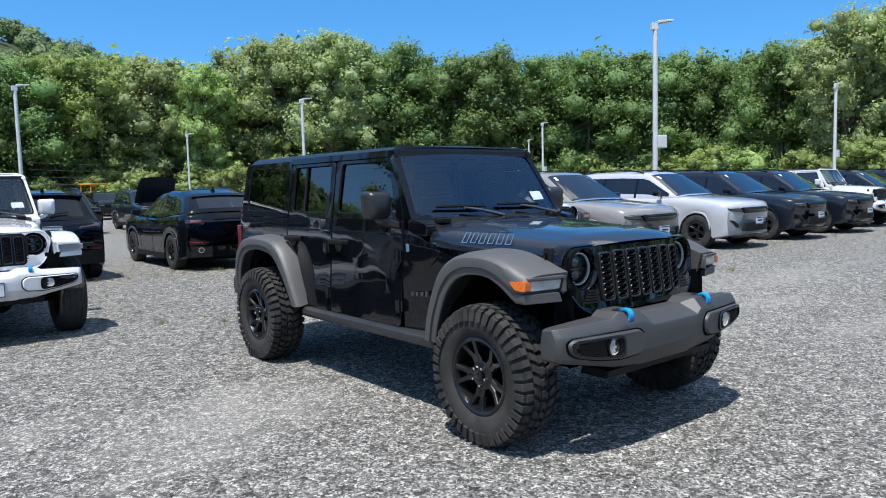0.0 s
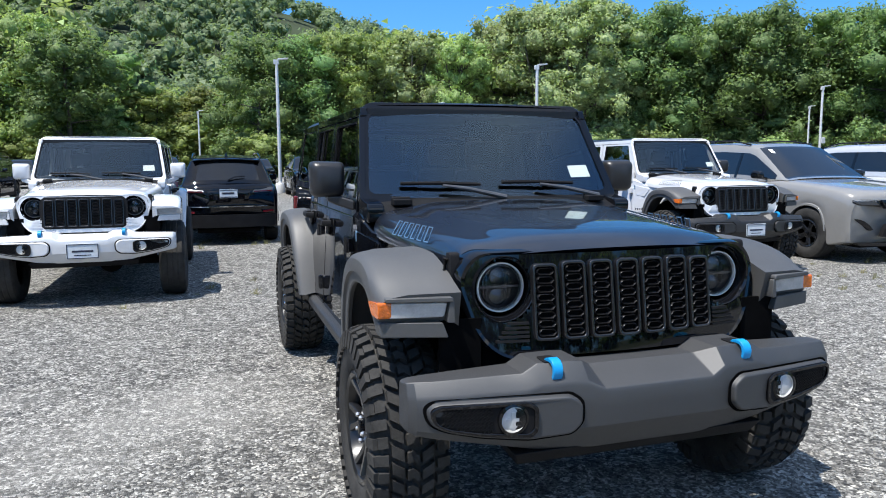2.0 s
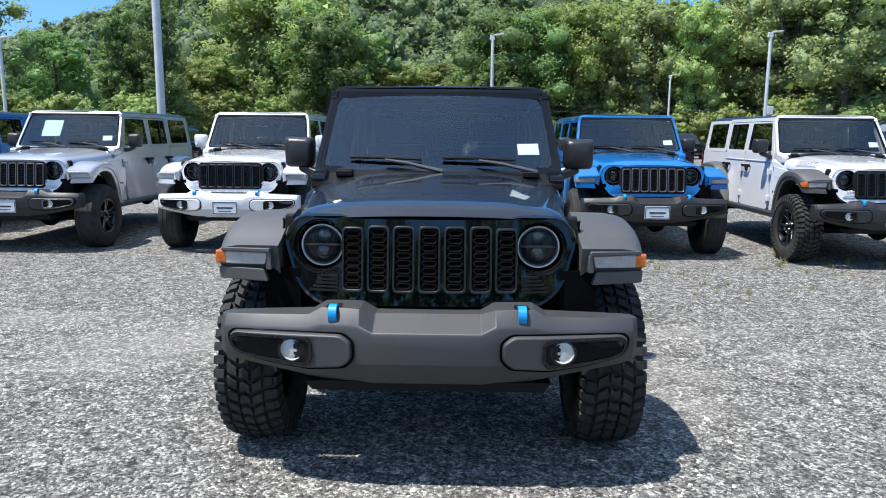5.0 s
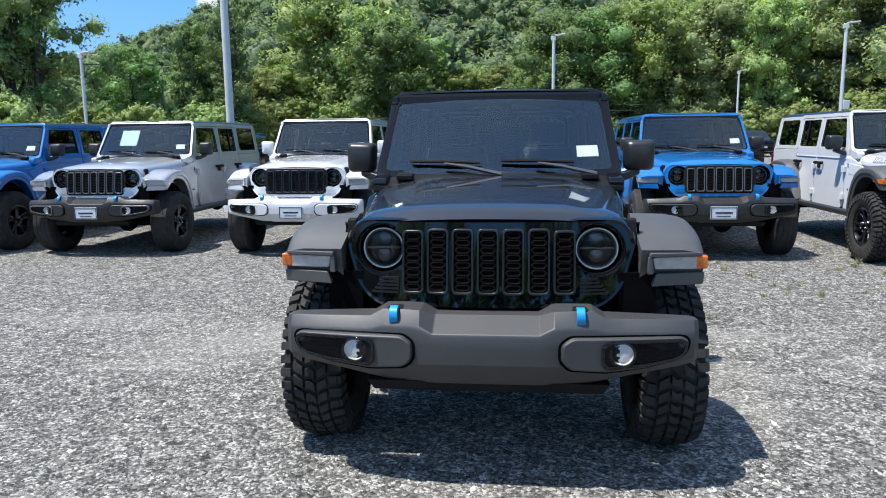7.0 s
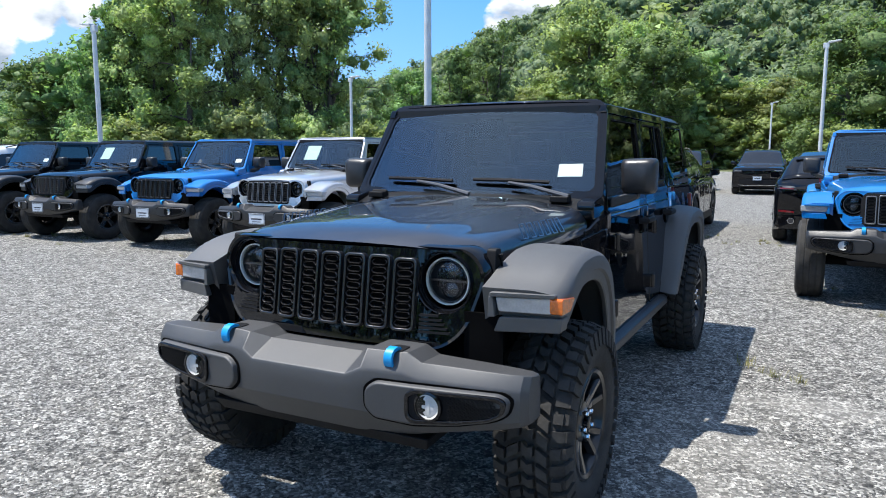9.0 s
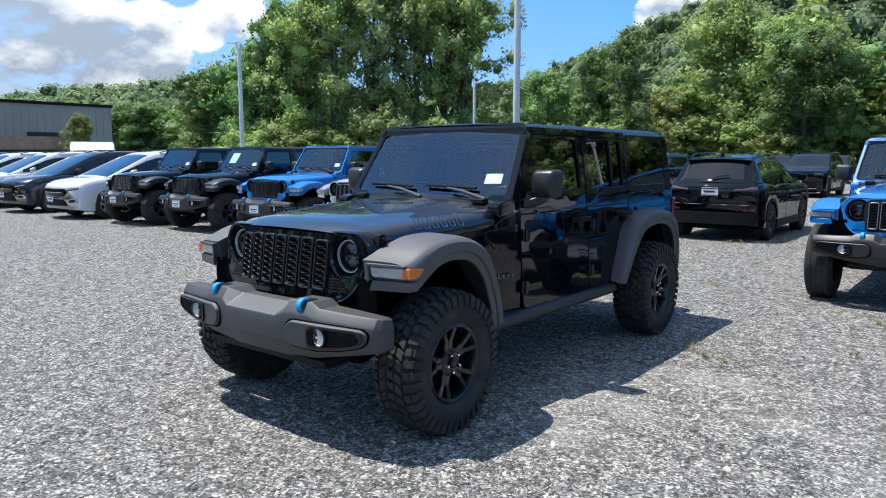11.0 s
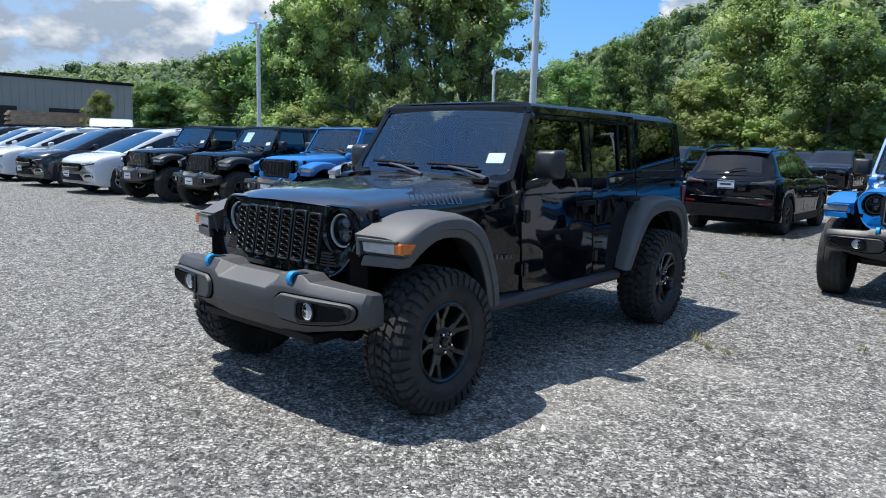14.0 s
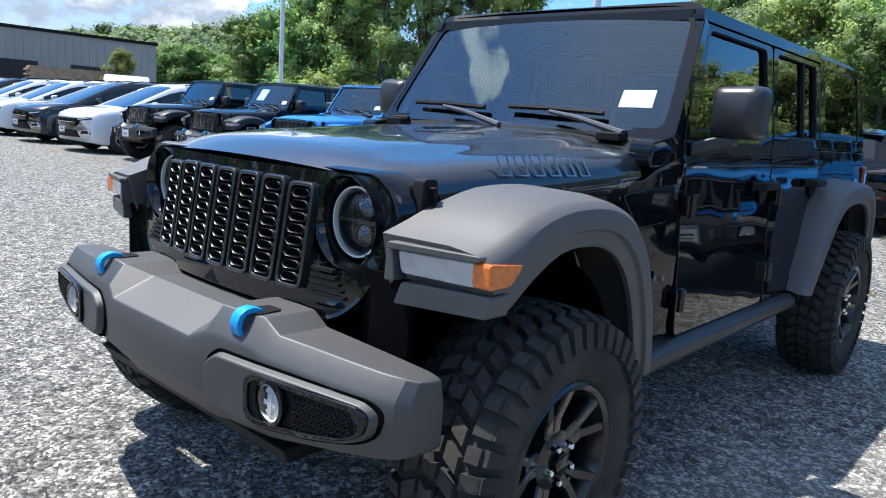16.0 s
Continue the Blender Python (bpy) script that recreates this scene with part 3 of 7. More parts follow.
    # rim: barrel, flange and spokes
    barrel = lathe([(0.222, -w + 0.05), (0.205, -w + 0.07), (0.195, 0.0), (0.205, w - 0.05), (0.228, w - 0.03), (0.232, w - 0.018), (0.222, w - 0.012), (0.208, w - 0.02), (0.196, w - 0.05), (0.185, 0.0), (0.185, -w + 0.06)], "x", (0, 0, 0), 40 if seg > 30 else 18, False)
    geos = [barrel]
    hub_x = w - 0.055
    geos.append(lathe([(0.0, hub_x - 0.05), (0.088, hub_x - 0.05), (0.084, hub_x + 0.002), (0.06, hub_x + 0.012), (0.0, hub_x + 0.012)], "x", (0, 0, 0), 24, False))

    def bar(a0, r0, w0, a1, r1, w1, x0, x1, thick=0.03):
        """A spoke arm between two polar points, x being its outer face."""
        p, q = Vector((0, r0 * math.cos(a0), r0 * math.sin(a0))), Vector((0, r1 * math.cos(a1), r1 * math.sin(a1)))
        side = (q - p).cross(Vector((1, 0, 0))).normalized()
        rs = []
        for c, ww, xx in ((p, w0, x0), (q, w1, x1)):
            rs.append([tuple(c + side * ww * s + Vector((xx + dx, 0, 0))) for s, dx in ((-1, -thick), (-0.95, -0.006), (-0.7, 0), (0.7, 0), (0.95, -0.006), (1, -thick))])
        return loft(rs)

    if rim_style == "split":
        for k in range(5):
            a = 2 * math.pi * (k + 0.25) / 5
            for q in (-1, 1):
                geos.append(bar(a + q * 0.24, 0.062, 0.021, a + q * 0.155, 0.135, 0.0165, hub_x, w - 0.045))
                geos.append(bar(a + q * 0.155, 0.128, 0.0165, a + q * 0.245, 0.216, 0.0165, w - 0.045, w - 0.020))
            geos.append(bar(a - 0.16, 0.128, 0.010, a + 0.16, 0.128, 0.010, w - 0.052, w - 0.052))
    else:
        for k in range(5):
            a = 2 * math.pi * (k + 0.1) / 5
            geos.append(bar(a, 0.06, 0.03, a - 0.16, 0.212, 0.016, hub_x, w - 0.022))
            geos.append(bar(a, 0.06, 0.03, a + 0.16, 0.212, 0.016, hub_x, w - 0.022))
    out["rim"] = mesh("rim", join(*geos), 35)
    out["brake_disc"] = mesh("brake_disc", lathe([(0.0, -0.03), (0.16, -0.03), (0.16, -0.01), (0.0, -0.01)], "x", (0, 0, 0), 28, False))
    out["hub_cap"] = mesh("hub_cap", lathe([(0.0, hub_x + 0.01), (0.033, hub_x + 0.01), (0.031, hub_x + 0.03), (0.026, hub_x + 0.034), (0.0, hub_x + 0.034)], "x", (0, 0, 0), 20, False))
    out["lug_nut"] = mesh("lug_nut", lathe([(0.012, 0), (0.0115, 0.02), (0.008, 0.027), (0.0, 0.027)], "x", (hub_x + 0.008, 0, 0), 6, False))
    return out


def add_wheel(parent, ms, x, y, z, turn, rim="black_wheel", nuts=True, scale=1.0):
    """One wheel; x > 0 has its outer side at +x."""
    sgn = 1 if x > 0 else -1
    m = pose(x, y, z, turn, 0, 0) @ pose(0, 0, 0, 0, 0, 0 if sgn > 0 else 180) @ Matrix.Scale(scale, 4)
    tyre = place("wheel", ms["tyre"], "rubber", parent, m, "black rubber tyre on a dark alloy rim")
    place("tread", ms["tread"], "rubber", tyre)
    place("rim", ms["rim"], rim, tyre)
    place("brake_disc", ms["brake_disc"], "underbody", tyre)
    place("hub_cap", ms["hub_cap"], "gloss_black", tyre)
    if nuts:
        for k in range(5):
            a = 2 * math.pi * (k + 0.5) / 5
            place("lug_nut", ms["lug_nut"], "chrome", tyre, pose(0, 0.055 * math.cos(a), 0.055 * math.sin(a)))
    return tyre


MUD_WHEEL = wheel_meshes(True, "split")
ROAD_WHEEL = wheel_meshes(False, "twin", 40)
FAR_WHEEL = wheel_meshes(False, "twin", 20)

BUMPER = [  # x, front y, top z, bottom z, z of the front's upper edge, depth of the top's slope, z of the lower crease, setback of the bottom, back y
    (0.00, -0.690, 0.768, 0.468, 0.710, 0.135, 0.580, 0.085, -0.44), (0.225, -0.690, 0.768, 0.468, 0.710, 0.135, 0.580, 0.085, -0.44), (0.285, -0.676, 0.802, 0.468, 0.738, 0.055, 0.575, 0.085, -0.44), (0.33, -0.670, 0.804, 0.470, 0.742, 0.05, 0.572, 0.08, -0.44),
    (0.45, -0.654, 0.803, 0.480, 0.740, 0.05, 0.565, 0.07, -0.44), (0.505, -0.646, 0.770, 0.495, 0.722, 0.045, 0.562, 0.055, -0.44), (0.60, -0.630, 0.767, 0.515, 0.719, 0.045, 0.566, 0.045, -0.44), (0.72, -0.612, 0.763, 0.540, 0.717, 0.042, 0.578, 0.03, -0.44),
    (0.82, -0.592, 0.759, 0.560, 0.714, 0.038, 0.590, 0.02, -0.44), (0.875, -0.568, 0.756, 0.570, 0.711, 0.034, 0.596, 0.016, -0.44), (0.898, -0.540, 0.750, 0.578, 0.706, 0.028, 0.602, 0.013, -0.44), (0.905, -0.505, 0.744, 0.586, 0.702, 0.02, 0.608, 0.01, -0.44)]


def bumper_front(x):
    return lerp_table(BUMPER, abs(x), 1)


def fair(rows, n):
    """The rows of a table with n smooth steps between each two."""
    out = []
    for i in range(len(rows) - 1):
        p = [np.array(rows[min(max(i + k, 0), len(rows) - 1)]) for k in (-1, 0, 1, 2)]
        for j in range(n):
            t = j / n
            out.append(tuple(0.5 * (2 * p[1] + (p[2] - p[0]) * t + (2 * p[0] - 5 * p[1] + 4 * p[2] - p[3]) * t * t + (3 * p[1] - p[0] - 3 * p[2] + p[3]) * t ** 3)))
    return out + [rows[-1]]


def off_roader(m, label, mud=True, group="", rim="black_wheel", hero=False):
    car = thing("off_road_car", label, "car", m, group)
    P = "black_paint"
    # underbody, frame rails, axles
    part("underbody", join(box(-0.62, 0.62, 0.55, 2.45, 0.50, 0.62), box(-0.60, 0.60, 3.5, 3.68, 0.50, 0.62), box(-0.42, 0.42, -0.30, 0.6, 0.62, 0.95), box(-0.55, 0.55, 2.45, 3.6, 0.64, 0.8)), "underbody", car)
    part("frame_rail", join(box(0.36, 0.46, -0.55, 3.7, 0.46, 0.58), box(-0.46, -0.36, -0.55, 3.7, 0.46, 0.58)), "underbody", car, bevel=0.01)
    for y in (0.0, WB):
        part("axle", join(sweep([(-0.7, y, 0.40), (0.7, y, 0.40)], 0.045, 10), lathe([(0.02, -0.1), (0.11, -0.06), (0.13, 0.0), (0.11, 0.08), (0.03, 0.14)], "y", (0.18, y, 0.40), 16)), "underbody", car)
    both("shock_absorber", join(sweep([(0.52, 0.12, 0.38), (0.50, 0.05, 0.98)], 0.032, 10), sweep([(0.47, -0.05, 0.44), (0.47, -0.05, 0.95)], 0.055, 10)), "underbody", car)
    # inner wheel housings, coloured near black in place of their own shade
    for yc in (0.0, WB):
        arc = [(yc + 0.52 * math.cos(a), 0.47 + 0.50 * math.sin(a)) for a in [math.pi * (0.68 if yc == 0 else 1.0) * k / 14 for k in range(15)]]
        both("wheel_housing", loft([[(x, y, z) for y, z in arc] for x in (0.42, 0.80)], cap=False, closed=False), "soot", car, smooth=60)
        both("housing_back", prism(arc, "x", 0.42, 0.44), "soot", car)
    # wheels
    ms = MUD_WHEEL if mud else ROAD_WHEEL
    for x in (TYRE_X, -TYRE_X):
        for y, turn in ((0.0, 11 if x > 0 else 47), (WB, 30 if x > 0 else 5)):
            add_wheel(car, ms, x, y, TYRE_R, turn, rim)
    # bonnet: raised middle, rounded shoulders, short upright sides
    def bonnet(u, v):
        y = -0.408 + 1.148 * u
        s = 2 * v - 1
        hw = 0.600 + 0.105 * min(1, u * 1.15)
        a = abs(s)
        crest = 1.205 + 0.075 * u - 0.036 * max(0.0, (0.12 - u) / 0.12) ** 2
        bulge = 0.018 * (1 / (1 + math.exp((a - 0.60) * 26))) * min(1, u * 4)
        if a <= 0.84:
            x = hw * (a / 0.84) * 0.97
            z = crest + bulge - 0.028 * (a / 0.84) ** 2.2 - 0.015 * max(0, (a - 0.70) / 0.14) ** 2
        else:
            t = (a - 0.84) / 0.16
            x = hw * (0.97 + 0.055 * math.sin(min(1, t * 1.2) * math.pi / 2))
            z = crest - 0.043 - 0.105 * t ** 1.15 * (0.35 + 0.65 * min(1.0, u * 5))
        return (math.copysign(x, s) if a else 0.0, y + 0.085 * (x / 0.65) ** 2 * (1 - u) ** 2, z)
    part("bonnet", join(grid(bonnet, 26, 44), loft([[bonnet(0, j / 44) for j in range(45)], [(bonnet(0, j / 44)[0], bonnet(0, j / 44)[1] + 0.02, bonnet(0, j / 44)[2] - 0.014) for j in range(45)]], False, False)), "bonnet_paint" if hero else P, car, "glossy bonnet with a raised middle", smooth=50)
    # body below the bonnet
    def flank(s):
        rs = []
        for y, hw, zt, zb in ((-0.22, 0.598, 1.12, 1.0), (-0.1, 0.61, 1.124, 1.0), (0.2, 0.655, 1.135, 1.0), (0.42, 0.68, 1.145, 0.86), (0.55, 0.70, 1.15, 0.60), (0.74, 0.735, 1.165, 0.53), (0.80, 0.755, 1.20, 0.53), (0.97, 0.782, 1.235, 0.53)):
            rs.append([(s * (hw - 0.12), y, zt), (s * (hw - 0.02), y, zt), (s * hw, y, zt - 0.02), (s * (hw + 0.004), y, (zt + zb) / 2), (s * hw, y, zb), (s * (hw - 0.12), y, zb)])
        return loft(rs)
    for s in (1, -1):
        part("front_wing", flank(s), P, car)
        # side vent: dark wedge on the wing with a round badge
        part("side_vent", warp(prism(rloop([(0.62, 1.10), (0.905, 1.14), (0.885, 1.00), (0.72, 0.98)], 0.03), "x", 0, 0.012), lambda x, y, z: (s * (0.735 + 0.21 * (y - 0.74) + x), y, z)), P, car, bevel=0.004)
        part("round_badge", lathe([(0.0, 0.0), (0.03, 0.0), (0.028, 0.006), (0.0, 0.006)], "x", (s * 0.772 if s > 0 else -0.778, 0.925, 1.11), 20), "decal_blue" if s < 0 else "gloss_grey", car)
        part("cowl_corner", warp(prism(rloop([(0.73, 1.19), (0.73, 1.285), (0.93, 1.315), (0.96, 1.20)], 0.03), "x", -0.09, 0.0), lambda x, y, z: (s * (0.755 + x), y, z)), P, car, bevel=0.012)
    part("cowl", join(grid(lambda u, v: ((2 * v - 1) * 0.70, 0.72 + 0.17 * u, 1.268 + 0.055 * u - 0.03 * abs(2 * v - 1) ** 2), 4, 12), box(-0.66, 0.66, 0.70, 0.9, 1.05, 1.21)), "dark_plastic", car, "matt black scuttle with vents")
    for k in range(9):
        part("vent_slot", shift(box(-0.02, 0.02, -0.004, 0.004, -0.002, 0.004), (k - 4) * 0.055 + 0.12, 0.745, 1.281), "gloss_black", car)
    # front panel with the slots and lamps
    bow = lambda x, y, z: (x, y - 0.014 + 0.17 * x * x - 0.14 * (1.06 - z), z)
    front = rloop([(-0.60, 1.170), (0.60, 1.170), (0.668, 1.075), (0.60, 0.85), (0.50, 0.765), (-0.50, 0.765), (-0.60, 0.85), (-0.668, 1.075)], [0.09, 0.09, 0.10, 0.12, 0.1, 0.1, 0.12, 0.10], 6)
    rim_in = [(x * 0.965, 0.962 + (z - 0.962) * 0.93) for x, z in front]
    rim_mid = [(x * 0.985, 0.962 + (z - 0.962) * 0.968) for x, z in front]
    rs = [[(x, -0.33, z) for x, z in front], [(x, -0.405, z) for x, z in front], [(x, -0.424, z) for x, z in rim_mid], [(x, -0.420, z) for x, z in rim_in]]
    fp = part("front_panel", warp(loft(rs, cap=False), bow), P, car, "painted front panel with seven slots and round lamps", smooth=30)
    # black plate added behind the panel to stop light round its edge
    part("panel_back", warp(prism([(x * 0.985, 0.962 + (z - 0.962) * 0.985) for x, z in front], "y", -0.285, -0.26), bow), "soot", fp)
    cols, lamp_r = (96 if hero else 64), 0.120
    xl = max(q[0] for q in rim_in) - 0.0005
    pv, pf = [], []
    for i in range(cols + 1):
        x = -xl + 2 * xl * i / cols
        hits = []
        for j, (xa, za) in enumerate(rim_in):
            xb, zb = rim_in[j - 1]
            if min(xa, xb) <= x <= max(xa, xb) and abs(xa - xb) > 1e-7:
                hits.append(za + (zb - za) * (x - xa) / (xb - xa))
        za, zb = min(hits), max(hits)
        for j in range(29):
            z = za + (zb - za) * j / 28
            px = x
            d = math.hypot(abs(x) - 0.485, z - 1.028)
            if 0.001 < d < lamp_r + 0.007 and d > lamp_r - 0.010:
                px = math.copysign(0.485 + (abs(x) - 0.485) * lamp_r / d, x)
                z = 1.028 + (z - 1.028) * lamp_r / d
            pv.append(bow(px, -0.420, z))
    for i in range(cols):
        for j in range(28):
            q = (i * 29 + j, (i + 1) * 29 + j, (i + 1) * 29 + j + 1, i * 29 + j + 1)
            cx, cz = sum(pv[t][0] for t in q) / 4, sum(pv[t][2] for t in q) / 4
            if math.hypot(abs(cx) - 0.485, cz - 1.028) > lamp_r - 0.004:
                pf.append(q)
    part("face_plate", orient((pv, pf), "y", -1), P, fp, smooth=30, fix=False)
    if not hero:
        # dark surround of the slots, let into the painted panel
        side = lambda v: 0.425 - 0.05 * abs(2 * v - 1) ** 6
        part("grille_surround", orient(grid(lambda u, v: bow((2 * u - 1) * side(v), -0.4235, 0.816 + 0.334 * v), 20, 16), "y", -1), "dark_plastic", fp, "matt black surround of the slots", smooth=30, fix=False)
    for k in range(7):
        cx = (k - 3) * 0.1125
        lift = 0.008 if 0 < k < 6 else 0.0
        o = rloop([(cx - 0.049, 0.838), (cx + 0.049, 0.838), (cx + 0.049, 1.122 + lift), (cx - 0.049, 1.122 + lift)], 0.024, 5)
        i = rloop([(cx - 0.0385, 0.850), (cx + 0.0385, 0.850), (cx + 0.0385, 1.110 + lift), (cx - 0.0385, 1.110 + lift)], 0.018, 5)
        sl = part("grille_slot", warp(frame_ring(o, i, "y", -0.441, -0.412), bow), "grille_gloss", fp, bevel=0.005)
        geos = []
        for j in range(8):
            zc = 0.868 + j * (0.0320 + lift / 7)
            hx = [(cx + a, zc + b) for a, b in ((-0.0385, 0), (-0.025, 0.015), (0.025, 0.015), (0.0385, 0), (0.025, -0.015), (-0.025, -0.015))]
            hi = [(cx + (a - cx) * 0.76, zc + (b - zc) * 0.56) for a, b in hx]
            ring = loft([[(p[0] + (q[0] - p[0]) * f, y, p[1] + (q[1] - p[1]) * f) for p, q in zip(hx, hi)] for f, y in ((0.0, -0.422), (0.18, -0.434), (0.5, -0.4385), (0.82, -0.434), (1.0, -0.424), (1.0, -0.4215))], cap=False)
            geos.append(ring)
        part("slot_mesh", warp(join(*geos), bow), "grille_gloss", sl, smooth=75)
        # near-black sheet behind the mesh, coloured as the slot's shaded depth
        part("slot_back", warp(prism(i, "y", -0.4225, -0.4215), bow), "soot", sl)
    for s in (1, -1):
        hx, hy, hz = s * 0.485, -0.318, 1.030
        hl = part("headlamp", join(lathe([(0.098, 0.05), (0.102, -0.02), (0.118, -0.076), (0.122, -0.080), (0.123, 0.05)], "y", (hx, hy, hz), 40, False)), "gloss_black", fp, "round headlamp with a bright ring set in a dark bowl")
        part("lamp_ring", lathe([(0.0955, -0.03), (0.094, -0.040), (0.0895, -0.040), (0.0885, -0.03), (0.087, 0.0)], "y", (hx, hy, hz), 36, False), "lamp_rim", hl)
        bowl = lathe([(0.10, 0.03), (0.089, -0.024), (0.080, -0.026), (0.068, 0.0), (0.03, 0.02), (0.0, 0.022)], "y", (hx, hy, hz), 28, False)
        fins = [box(hx + dx - 0.0015, hx + dx + 0.0015, hy - 0.012, hy + 0.01, hz - h, hz + h) for dx, h in ((-0.058, 0.03), (-0.046, 0.044), (0.046, 0.044), (0.058, 0.03))]
        part("lamp_bowl", join(bowl, box(hx - 0.078, hx + 0.078, hy - 0.024, hy, hz - 0.005, hz + 0.005), *fins), "gloss_grey", hl, bevel=0.0015)
        for dz in (0.037, -0.037):
            part("projector", lathe([(0.036, 0.01), (0.036, -0.014), (0.031, -0.018), (0.026, -0.020), (0.014, -0.028), (0.0, -0.031)], "y", (hx, hy, hz + dz), 24, False), "projector_glass", hl, "dark glassy lens of the lamp")
        part("lens", orient(lathe([(0.0875, -0.030), (0.072, -0.041), (0.045, -0.049), (0.0, -0.052)], "y", (hx, hy, hz), 32, False), "y", -1), "lens_clear", hl, shadow=False, fix=False)
        for j in range(5):
            part("rib", warp(box(min(s * 0.405, s * (0.53 - 0.012 * j)), max(s * 0.405, s * (0.53 - 0.012 * j)), -0.430, -0.415, 0.836 + j * 0.016, 0.845 + j * 0.016), bow), "dark_plastic" if hero else P, fp)
        part("bonnet_latch", join(prism(rloop([(-0.30, 1.02), (-0.24, 1.02), (-0.235, 1.06), (-0.245, 1.16), (-0.295, 1.16), (-0.305, 1.06)], 0.014), "x", s * 0.625, s * 0.665), sweep([(s * 0.655, -0.27, 1.03), (s * 0.685, -0.27, 1.06), (s * 0.672, -0.27, 1.14)], 0.014, 8)), "dark_plastic", car, "rubber bonnet latch", bevel=0.006)
    # wing flares
    flare = [  # upper outer edge (y, z), lower lip (y, z), outer x
        (-0.432, 1.020, -0.392, 0.876, 0.952), (-0.36, 1.044, -0.325, 0.880, 0.962), (-0.26, 1.080, -0.215, 0.935, 0.964), (-0.10, 1.120, -0.07, 0.998, 0.958), (0.08, 1.128, 0.08, 1.005, 0.958),
        (0.22, 1.105, 0.19, 0.978, 0.958), (0.33, 1.05, 0.275, 0.918, 0.956), (0.42, 0.955, 0.345, 0.825, 0.952), (0.50, 0.80, 0.405, 0.70, 0.945), (0.555, 0.66, 0.445, 0.60, 0.935), (0.585, 0.545, 0.465, 0.535, 0.925)]
    rear = [(2.335, 0.55, 2.45, 0.545, 0.918), (2.40, 0.70, 2.505, 0.66, 0.928), (2.49, 0.88, 2.585, 0.80, 0.938), (2.60, 1.02, 2.685, 0.915, 0.944), (2.73, 1.09, 2.79, 0.975, 0.946), (2.95, 1.115, 2.97, 1.0, 0.946),
            (3.18, 1.11, 3.15, 0.995, 0.946), (3.36, 1.075, 3.29, 0.955, 0.944), (3.49, 0.98, 3.395, 0.875, 0.938), (3.565, 0.83, 3.46, 0.76, 0.93), (3.60, 0.60, 3.495, 0.585, 0.92)]
    flare, rear = fair(flare, 3), fair(rear, 3)
    for table, tag in ((flare, "front_flare"), (rear, "rear_flare")):
        for s in (1, -1):
            rs = []
            for py, pz, qy, qz, xo in table:
                xi = 0.668 + 0.10 * min(1, max(0, (py + 0.1) / 0.9))
                mix = lambda t: (py + (qy - py) * t, pz + (qz - pz) * t)
                a = mix(0.0)
                deep = 0.97 if tag == "front_flare" and py <= -0.25 else 0.62
                rs.append([(s * xi, a[0], a[1] + 0.016), (s * (xo - 0.10), a[0], a[1] + 0.012), (s * (xo - 0.042), *mix(-0.01)), (s * (xo - 0.020), *mix(0.05)), (s * (xo - 0.005), *mix(0.17)), (s * xo, *mix(0.32)), (s * (xo - 0.001), *mix(0.60)),
                           (s * (xo - 0.013), *mix(0.65)), (s * (xo - 0.015), *mix(0.95)), (s * (xo - 0.020), qy, qz), (s * (xo - 0.036), qy, qz), (s * (xo - 0.05), *mix(deep)), (s * xi, *mix(deep - 0.1 * (deep < 0.9)))])
            if tag == "front_flare":
                rs = [[(x, y + 0.22 * max(0.0, abs(x) - 0.70) * min(1.0, max(0.0, (-0.2 - y) / 0.2)), z) for x, y, z in q] for q in rs]
            fl = part(tag, loft(rs), "flare_plastic", car, "dark grey moulded wheel-arch flare", smooth=28)
            if tag == "front_flare":
                part("flare_chin", warp(prism(rloop([(0.715, 0.874), (0.950, 0.876), (0.955, 0.930), (0.735, 0.930)], 0.006, 3), "y", -0.437, -0.36), lambda x, y, z: (s * x, y + 0.22 * (x - 0.70) + 0.25 * max(0, x - 0.90), z)), "flare_plastic", fl, bevel=0.006)
                part("lamp_visor", warp(prism(rloop([(0.700, 1.006), (0.935, 1.005), (0.935, 1.020), (0.705, 1.024)], 0.005, 3), "y", -0.452, -0.36), lambda x, y, z: (s * x, y + 0.22 * (x - 0.70) + 0.25 * max(0, x - 0.90), z)), "flare_plastic", fl, bevel=0.005)
                part("lamp_end", warp(prism(rloop([(0.695, 0.930), (0.722, 0.930), (0.714, 1.006), (0.698, 1.006)], 0.004, 3), "y", -0.446, -0.36), lambda x, y, z: (s * x, y + 0.22 * (x - 0.70), z)), "flare_plastic", fl, bevel=0.004)
                part("running_lamp", warp(prism(rloop([(0.728, 0.948), (0.925, 0.945), (0.925, 1.004), (0.716, 1.004)], 0.012), "y", -0.432, -0.34), lambda x, y, z: (s * x, y + 0.22 * (x - 0.70), z)), "lamp_lens", fl, "clear running lamp", bevel=0.006)
                part("side_marker", warp(prism(rloop([(-0.385, 0.946), (-0.315, 0.952), (-0.276, 0.998), (-0.385, 1.006)], 0.01), "x", 0.90, 0.974), lambda x, y, z: (s * (x - 0.012 * max(0, -0.29 - y) / 0.09), y, z)), "amber", fl, "amber side marker", bevel=0.005)
    # doors
    for s in (1, -1):
        fix = (lambda g: g) if s > 0 else flip
        low1 = [(0.985, 0.545), (1.955, 0.545), (1.955, 1.300), (0.985, 1.300)]
